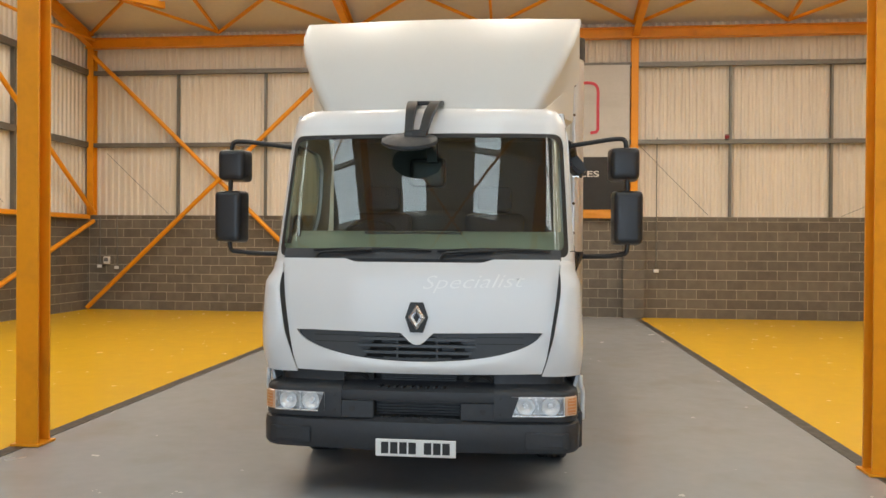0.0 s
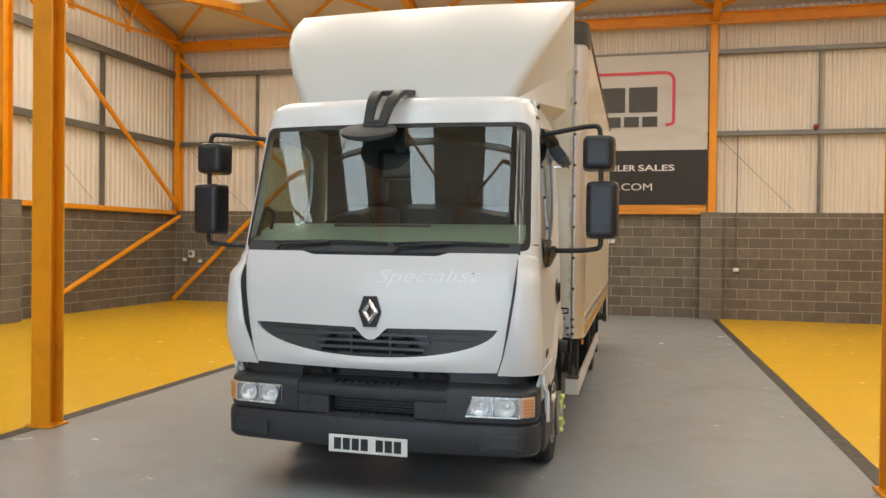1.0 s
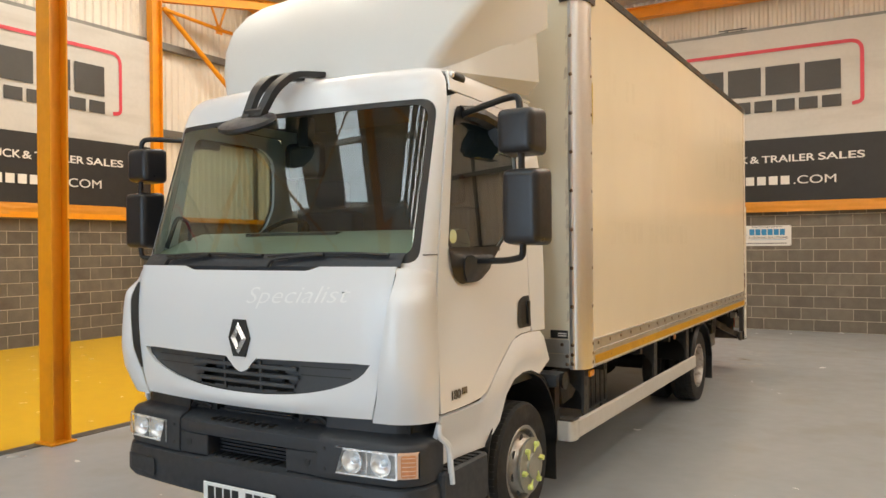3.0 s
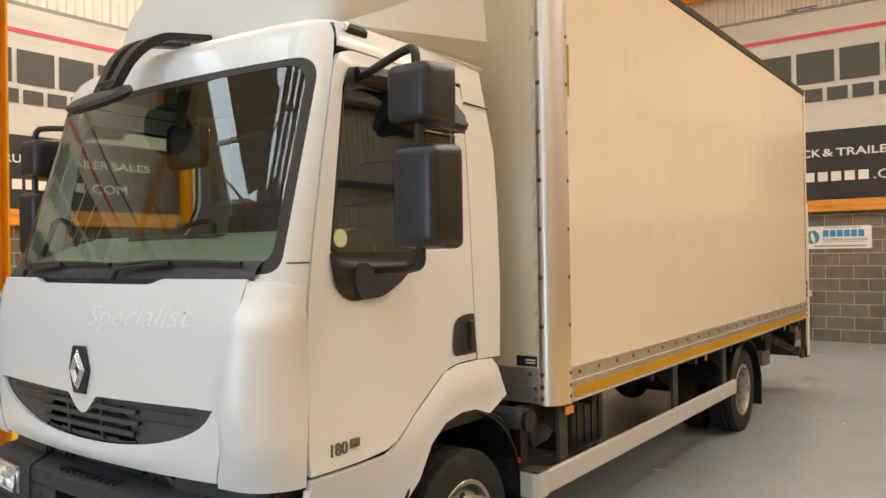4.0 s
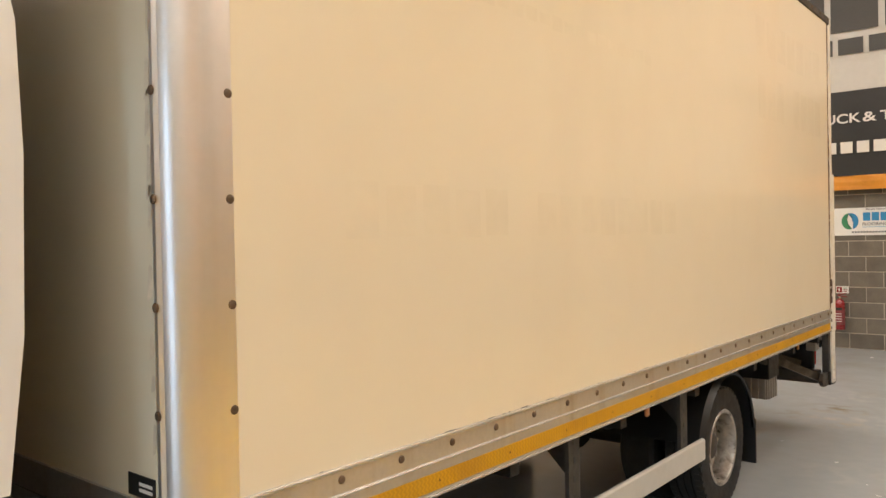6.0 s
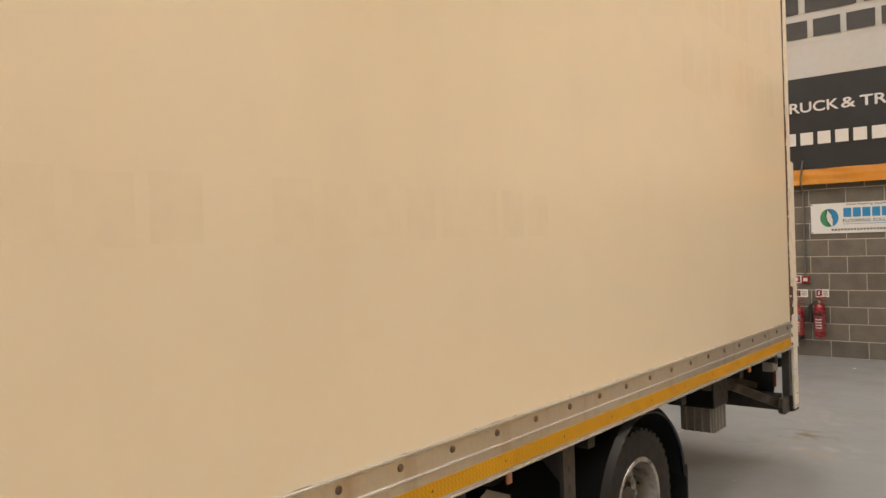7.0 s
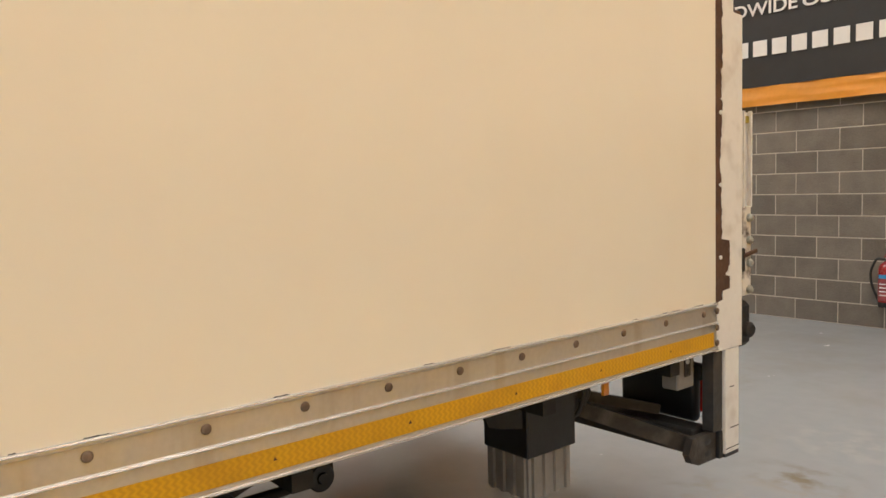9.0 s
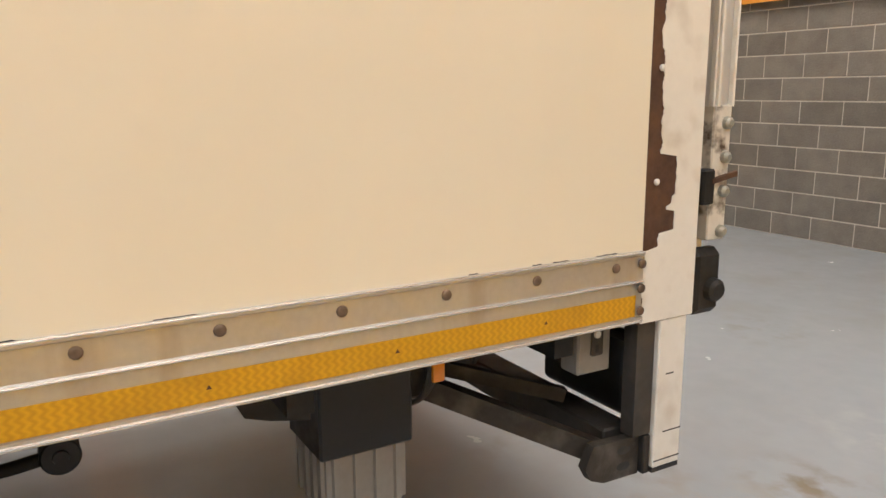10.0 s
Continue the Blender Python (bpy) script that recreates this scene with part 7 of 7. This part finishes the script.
# fire point
def extinguisher(x, r, h, z0, hose, label):
    y = YB - 0.10
    ext = thing("fire_extinguisher", (x, y, z0), label, "fire extinguisher", "wall extinguishers")
    part("cylinder", lathe(bmesh.new(), [(0, r * 0.9), (0.012, r), (h * 0.78, r), (h * 0.86, r * 0.82), (h * 0.92, r * 0.4), (h * 0.94, r * 0.3)], (x, y, z0 + 0.02), "z", 24), M_EXTRED, ext, smooth=True)
    part("base", lathe(bmesh.new(), [(0, r * 0.98), (0.05, r * 1.02), (0.052, 0.0)], (x, y, z0), "z", 24), M_BLACK if hose else M_EXTRED, ext, smooth=True)
    part("valve", lathe(bmesh.new(), [(0, 0.02), (0.05, 0.022), (0.055, 0.0)], (x, y, z0 + h * 0.94), "z", 12), M_CHROME, ext)
    part("lever", strut(bmesh.new(), (x - 0.03, y - 0.01, z0 + h + 0.035), (x + 0.10, y - 0.02, z0 + h + 0.02), 0.018, 0.012), M_EXTRED, ext)
    part("lever", strut(bmesh.new(), (x - 0.02, y - 0.01, z0 + h + 0.05), (x + 0.09, y - 0.02, z0 + h + 0.07), 0.018, 0.012), M_EXTRED, ext)
    lb = lathe(bmesh.new(), [(0, r * 1.006), (h * 0.5, r * 1.006)], (x, y, z0 + h * 0.14), "z", 24)
    bmesh.ops.delete(lb, geom=[f for f in lb.faces if len(f.verts) > 4 or f.calc_center_median().y > y - r * 0.35], context="FACES")
    part("label", lb, material("extinguisher_label", (0.26, 0.055, 0.06), 0.4, vary=0.35, scale=(30, 120)), ext)
    colour = M_SIGNBLUE if hose else M_INK
    part("label_band", boxed(x - r * 0.6, x + r * 0.6, y - r * 1.03, y - r * 0.8, z0 + h * 0.62, z0 + h * 0.70), colour, ext)
    for k in range(4):
        part("label_line", boxed(x - r * 0.55, x + r * 0.5, y - r * 1.03, y - r * 0.85, z0 + h * (0.25 + 0.08 * k), z0 + h * (0.272 + 0.08 * k)), M_SIGNW, ext)
    part("bracket", boxed(x - 0.02, x + 0.02, y + r * 0.9, YB, z0 + h * 0.5, z0 + h * 0.75), M_INK, ext)
    if hose:
        part("hose", tube(bmesh.new(), bent([(x - 0.01, y - 0.01, z0 + h), (x - 0.10, y - 0.01, z0 + h + 0.02), (x - 0.165, y, z0 + h * 0.75), (x - 0.15, y, z0 + 0.2), (x - 0.085, y, z0 + 0.06)], 0.08), 0.012, 8), M_INK, ext, smooth=True)
    else:
        part("horn", lathe(bmesh.new(), [(0, 0.034), (0.22, 0.024), (0.24, 0.0)], (x - 0.115, y, z0 + h * 0.42), "z", 14), M_INK, ext, smooth=True)
        part("hose", tube(bmesh.new(), bent([(x, y, z0 + h), (x - 0.06, y, z0 + h + 0.01), (x - 0.115, y, z0 + h * 0.86)], 0.04), 0.009, 8), M_INK, ext, smooth=True)
    return ext


extinguisher(-0.385, 0.085, 0.46, 0.24, True, "red fire extinguisher with black hose on the block wall")
extinguisher(-0.105, 0.070, 0.46, 0.285, False, "slim red fire extinguisher with black horn on the wall")
for x0, x1, z0, z1, label in ((-0.44, -0.27, 0.80, 0.905, "red and white extinguisher sign"), (-0.17, -0.005, 0.805, 0.91, "red and white extinguisher sign"), (-0.44, -0.335, 0.99, 1.095, "small red and white call point sign")):
    fs = thing("fire_sign", ((x0 + x1) / 2, YB - 0.004, z0), label + " on the block wall", "sign", "fire signs")
    part("plate", boxed(x0, x1, YB - 0.007, YB - 0.002, z0, z1), M_SIGNW, fs)
    part("red_panel", boxed(x0 + 0.008, x0 + 0.078, YB - 0.0085, YB - 0.007, z0 + 0.012, z1 - 0.012), M_EXTRED, fs)
    part("pictogram", boxed(x0 + 0.03, x0 + 0.05, YB - 0.0095, YB - 0.0085, z0 + 0.03, z1 - 0.03), M_SIGNW, fs)
    if x1 - x0 > 0.12:
        for k in range(3):
            part("text_bar", boxed(x0 + 0.09, x1 - 0.015, YB - 0.0085, YB - 0.007, z0 + 0.025 + 0.024 * k, z0 + 0.035 + 0.024 * k), M_SIGNGREEN if k == 2 else M_EXTRED, fs)
call = thing("call_point", (-0.28, YB - 0.02, 1.0), "red fire alarm call point under a grey conduit", "alarm")
part("case", boxed(-0.335, -0.235, YB - 0.05, YB, 0.99, 1.09, bevel=0.006), M_EXTRED, call)
part("glass", boxed(-0.312, -0.258, YB - 0.052, YB - 0.05, 1.02, 1.065), M_SIGNW, call)
cond = thing("conduit", (-0.29, YB - 0.03, 1.09), "grey steel conduit running down the block wall", "conduit", "conduits")
part("pipe", tube(bmesh.new(), bent([(-0.29, YB - 0.02, 1.09), (-0.29, YB - 0.02, 2.22), (-0.29, YB - 0.155, 2.37), (-0.245, YB - 0.16, 2.64)], 0.06), 0.011, 8), M_GALV, cond, smooth=True)
for z in (1.4, 2.2):
    part("saddle", boxed(-0.315, -0.265, YB - 0.034, YB - 0.002, z, z + 0.012), M_GALV, cond)


def socket(x, z, top, label):
    so = thing("wall_socket", (x, YB - 0.02, z), label, "socket", "wall sockets")
    part("box", boxed(x - 0.065, x + 0.065, YB - 0.055, YB - 0.002, z - 0.045, z + 0.045, bevel=0.006), M_GALV, so)
    part("plate", boxed(x - 0.058, x + 0.058, YB - 0.06, YB - 0.055, z - 0.038, z + 0.038), M_SIGNW, so)
    part("pipe", tube(bmesh.new(), [(x, YB - 0.03, z + 0.04), (x, YB - 0.03, top)], 0.013, 8), M_GALV, so, smooth=True)


socket(3.57, 1.10, 4.2, "metal wall socket below a grey conduit")
socket(-10.05, 1.08, 2.3, "metal wall socket in the corner of the hall")
socket(-9.6, 1.05, 2.3, "metal wall socket in the corner of the hall")
sw = thing("switch_box", (-9.85, YB - 0.05, 1.15), "white switch box on the block wall", "switch")
part("case", boxed(-9.93, -9.79, YB - 0.09, YB - 0.002, 1.14, 1.32, bevel=0.008), M_SIGNW, sw)
part("cover", boxed(-9.91, -9.81, YB - 0.095, YB - 0.09, 1.2, 1.29), M_GREYTEXT, sw)
bell = thing("alarm_sounder", (5.13, YB - 0.1, 4.14), "small red alarm sounder on the sheeting rail", "alarm")
part("dome", lathe(bmesh.new(), [(0, 0.05), (-0.03, 0.055), (-0.07, 0.04), (-0.075, 0.0)], (5.13, YB - 0.06, 4.2), "y", 20), M_EXTRED, bell, smooth=True)
part("base", boxed(5.09, 5.17, YB - 0.07, YB - 0.055, 4.12, 4.26), M_INK, bell)
fx = thing("cable_bracket", (-0.09, YB - 0.03, 5.97), "small dark twin bar bracket on the sheeting above the banner", "bracket")
for z in (5.955, 6.0):
    part("bar", boxed(-0.36, 0.18, YB - 0.05, YB - 0.03, z - 0.008, z + 0.008), M_INK, fx)
for x in (-0.22, 0.06):
    part("clip", boxed(x - 0.02, x + 0.02, YB - 0.055, YB + 0.07, 5.94, 6.02), M_GALV, fx)
# thin stay wires on the sheeting
for a, b in (((3.2, 4.0), (4.75, 2.4)), ((-9.9, 3.9), (-8.3, 2.4)), ((8.9, 2.9), (7.7, 2.38))):
    structure(part("stay_wire", tube(bmesh.new(), [(a[0], YB + 0.03, a[1]), (b[0], YB + 0.03, b[1])], 0.006, 5), M_GALV), "thin steel stay wire across the wall sheeting", "wire")
structure(part("stay_wire", tube(bmesh.new(), [(XL - 0.03, 13.1, 4.0), (XL - 0.03, 15.0, 2.5)], 0.006, 5), M_GALV), "thin steel stay wire across the wall sheeting", "wire")
# ---- concrete blocks: the wall behind the lorry first as single blocks, the rest joined ----
def block_mesh(w, h, d):
    bm = boxed(0, w, -d, 0, 0, h)
    me = bpy.data.meshes.new("block")
    bmesh.ops.bevel(bm, geom=[e for e in bm.edges if all(v.co.y < -d / 2 for v in e.verts)], offset=0.004, segments=1, affect="EDGES")
    bm.to_mesh(me)
    bm.free()
    me.materials.append(M_BLOCK)
    return me


J, JV, D = 0.012, 0.010, 0.005
FULL = block_mesh(BLOCK - JV, COURSE - J, D)
CUT = block_mesh(BLOCK - JV, WALL_TOP - 10 * COURSE - J, D)
random.seed(8)


def joined_blocks(name, wall, origin, turn, length, skip=None):
    """All blocks of a wall as one mesh; skip(a, b, row) leaves out a stretch."""
    verts, faces = [], []
    m = Matrix.Translation(origin) @ Matrix.Rotation(radians(turn), 4, "Z")
    for row in range(11):
        z0, z1 = row * COURSE + J / 2, min((row + 1) * COURSE, WALL_TOP) - J / 2
        a = -(BLOCK / 2 if row % 2 else 0.0)
        while a < length:
            x0, x1 = max(a, 0) + JV / 2, min(a + BLOCK, length) - JV / 2
            if x1 - x0 > 0.03 and not (skip and skip(a, row)):
                n = len(verts)
                d = D + random.uniform(-0.0015, 0.0015)
                verts += [m @ Vector(p) for p in ((x0, 0, z0), (x1, 0, z0), (x1, 0, z1), (x0, 0, z1), (x0 + 0.004, -d, z0 + 0.004), (x1 - 0.004, -d, z0 + 0.004), (x1 - 0.004, -d, z1 - 0.004), (x0 + 0.004, -d, z1 - 0.004))]
                faces += [(n + 4, n + 5, n + 6, n + 7), (n, n + 1, n + 5, n + 4), (n + 1, n + 2, n + 6, n + 5), (n + 2, n + 3, n + 7, n + 6), (n + 3, n, n + 4, n + 7)]
            a += BLOCK
    me = bpy.data.meshes.new(name)
    me.from_pydata([tuple(v) for v in verts], [], faces)
    me.materials.append(M_BLOCK)
    ob = new(name, me)
    attach(ob, wall)
    tagged(ob, "grey concrete blocks in running bond", "", kind="stuff")
    return ob


# back wall, single blocks from x = -3.6 to 8.55
for row in range(11):
    a = XL - (BLOCK / 2 if row % 2 else 0.0)
    while a < XR:
        if -3.7 < a < 7.6:
            o = new("block", CUT if row == 10 else FULL)
            o.location = (a + JV / 2, YB + 0.004, row * COURSE + J / 2)
            attach(o, wall_north)
        a += BLOCK
joined_blocks("block_rest", wall_north, (XL, YB + 0.004, 0), 0, XR - XL, lambda a, row: -3.7 < a + XL < 7.6)
joined_blocks("block_rest", wall_west, (XL - 0.004, YF, 0), 90, YB - YF)
joined_blocks("block_rest", wall_east, (XR + 0.004, YB, 0), -90, YB - YF)
joined_blocks("block_rest", wall_south_east, (XR, YF - 0.004, 0), 180, XR - DX1 - 0.12)
joined_blocks("block_rest", wall_south, (DX0 - 0.12, YF - 0.004, 0), 180, DX0 - 0.12 - XL)


def pier(name, x0, x1, y0, y1):
    """A block pier against a wall, built of whole blocks and halves."""
    p = structure(part(name, boxed(x0 + 0.008, x1 - 0.008, y0 + 0.008, y1 - 0.008, 0, WALL_TOP - 0.004), M_MORTAR), "block pier carrying a steel column", "pier")
    for row in range(11):
        z0, z1 = row * COURSE + J / 2, min((row + 1) * COURSE, WALL_TOP) - J / 2
        w, d = x1 - x0, y1 - y0
        cuts = [(0.0, 1.0)] if row % 2 == 0 else [(0.0, 0.5), (0.5, 1.0)]
        for f0, f1 in cuts:
            part("block", boxed(x0 + w * f0 + (J / 2 if f0 else 0), x0 + w * f1 - (J / 2 if f1 < 1 else 0), y0, y1, z0, z1, bevel=0.004), M_BLOCK, p)
    return p


pier("pier_north", 2.80, 3.27, YB - 0.20, YB)
pier("pier_north_west", -3.84, -3.37, YB - 0.11, YB)
pier("pier_east", XR - 0.30, XR, 12.10, 12.60)
pier("pier_east_near", XR - 0.30, XR, 5.66, 6.14)
pier("pier_west", XL, XL + 0.30, 12.10, 12.60)
pier("pier_west_near", XL, XL + 0.30, 5.66, 6.14)
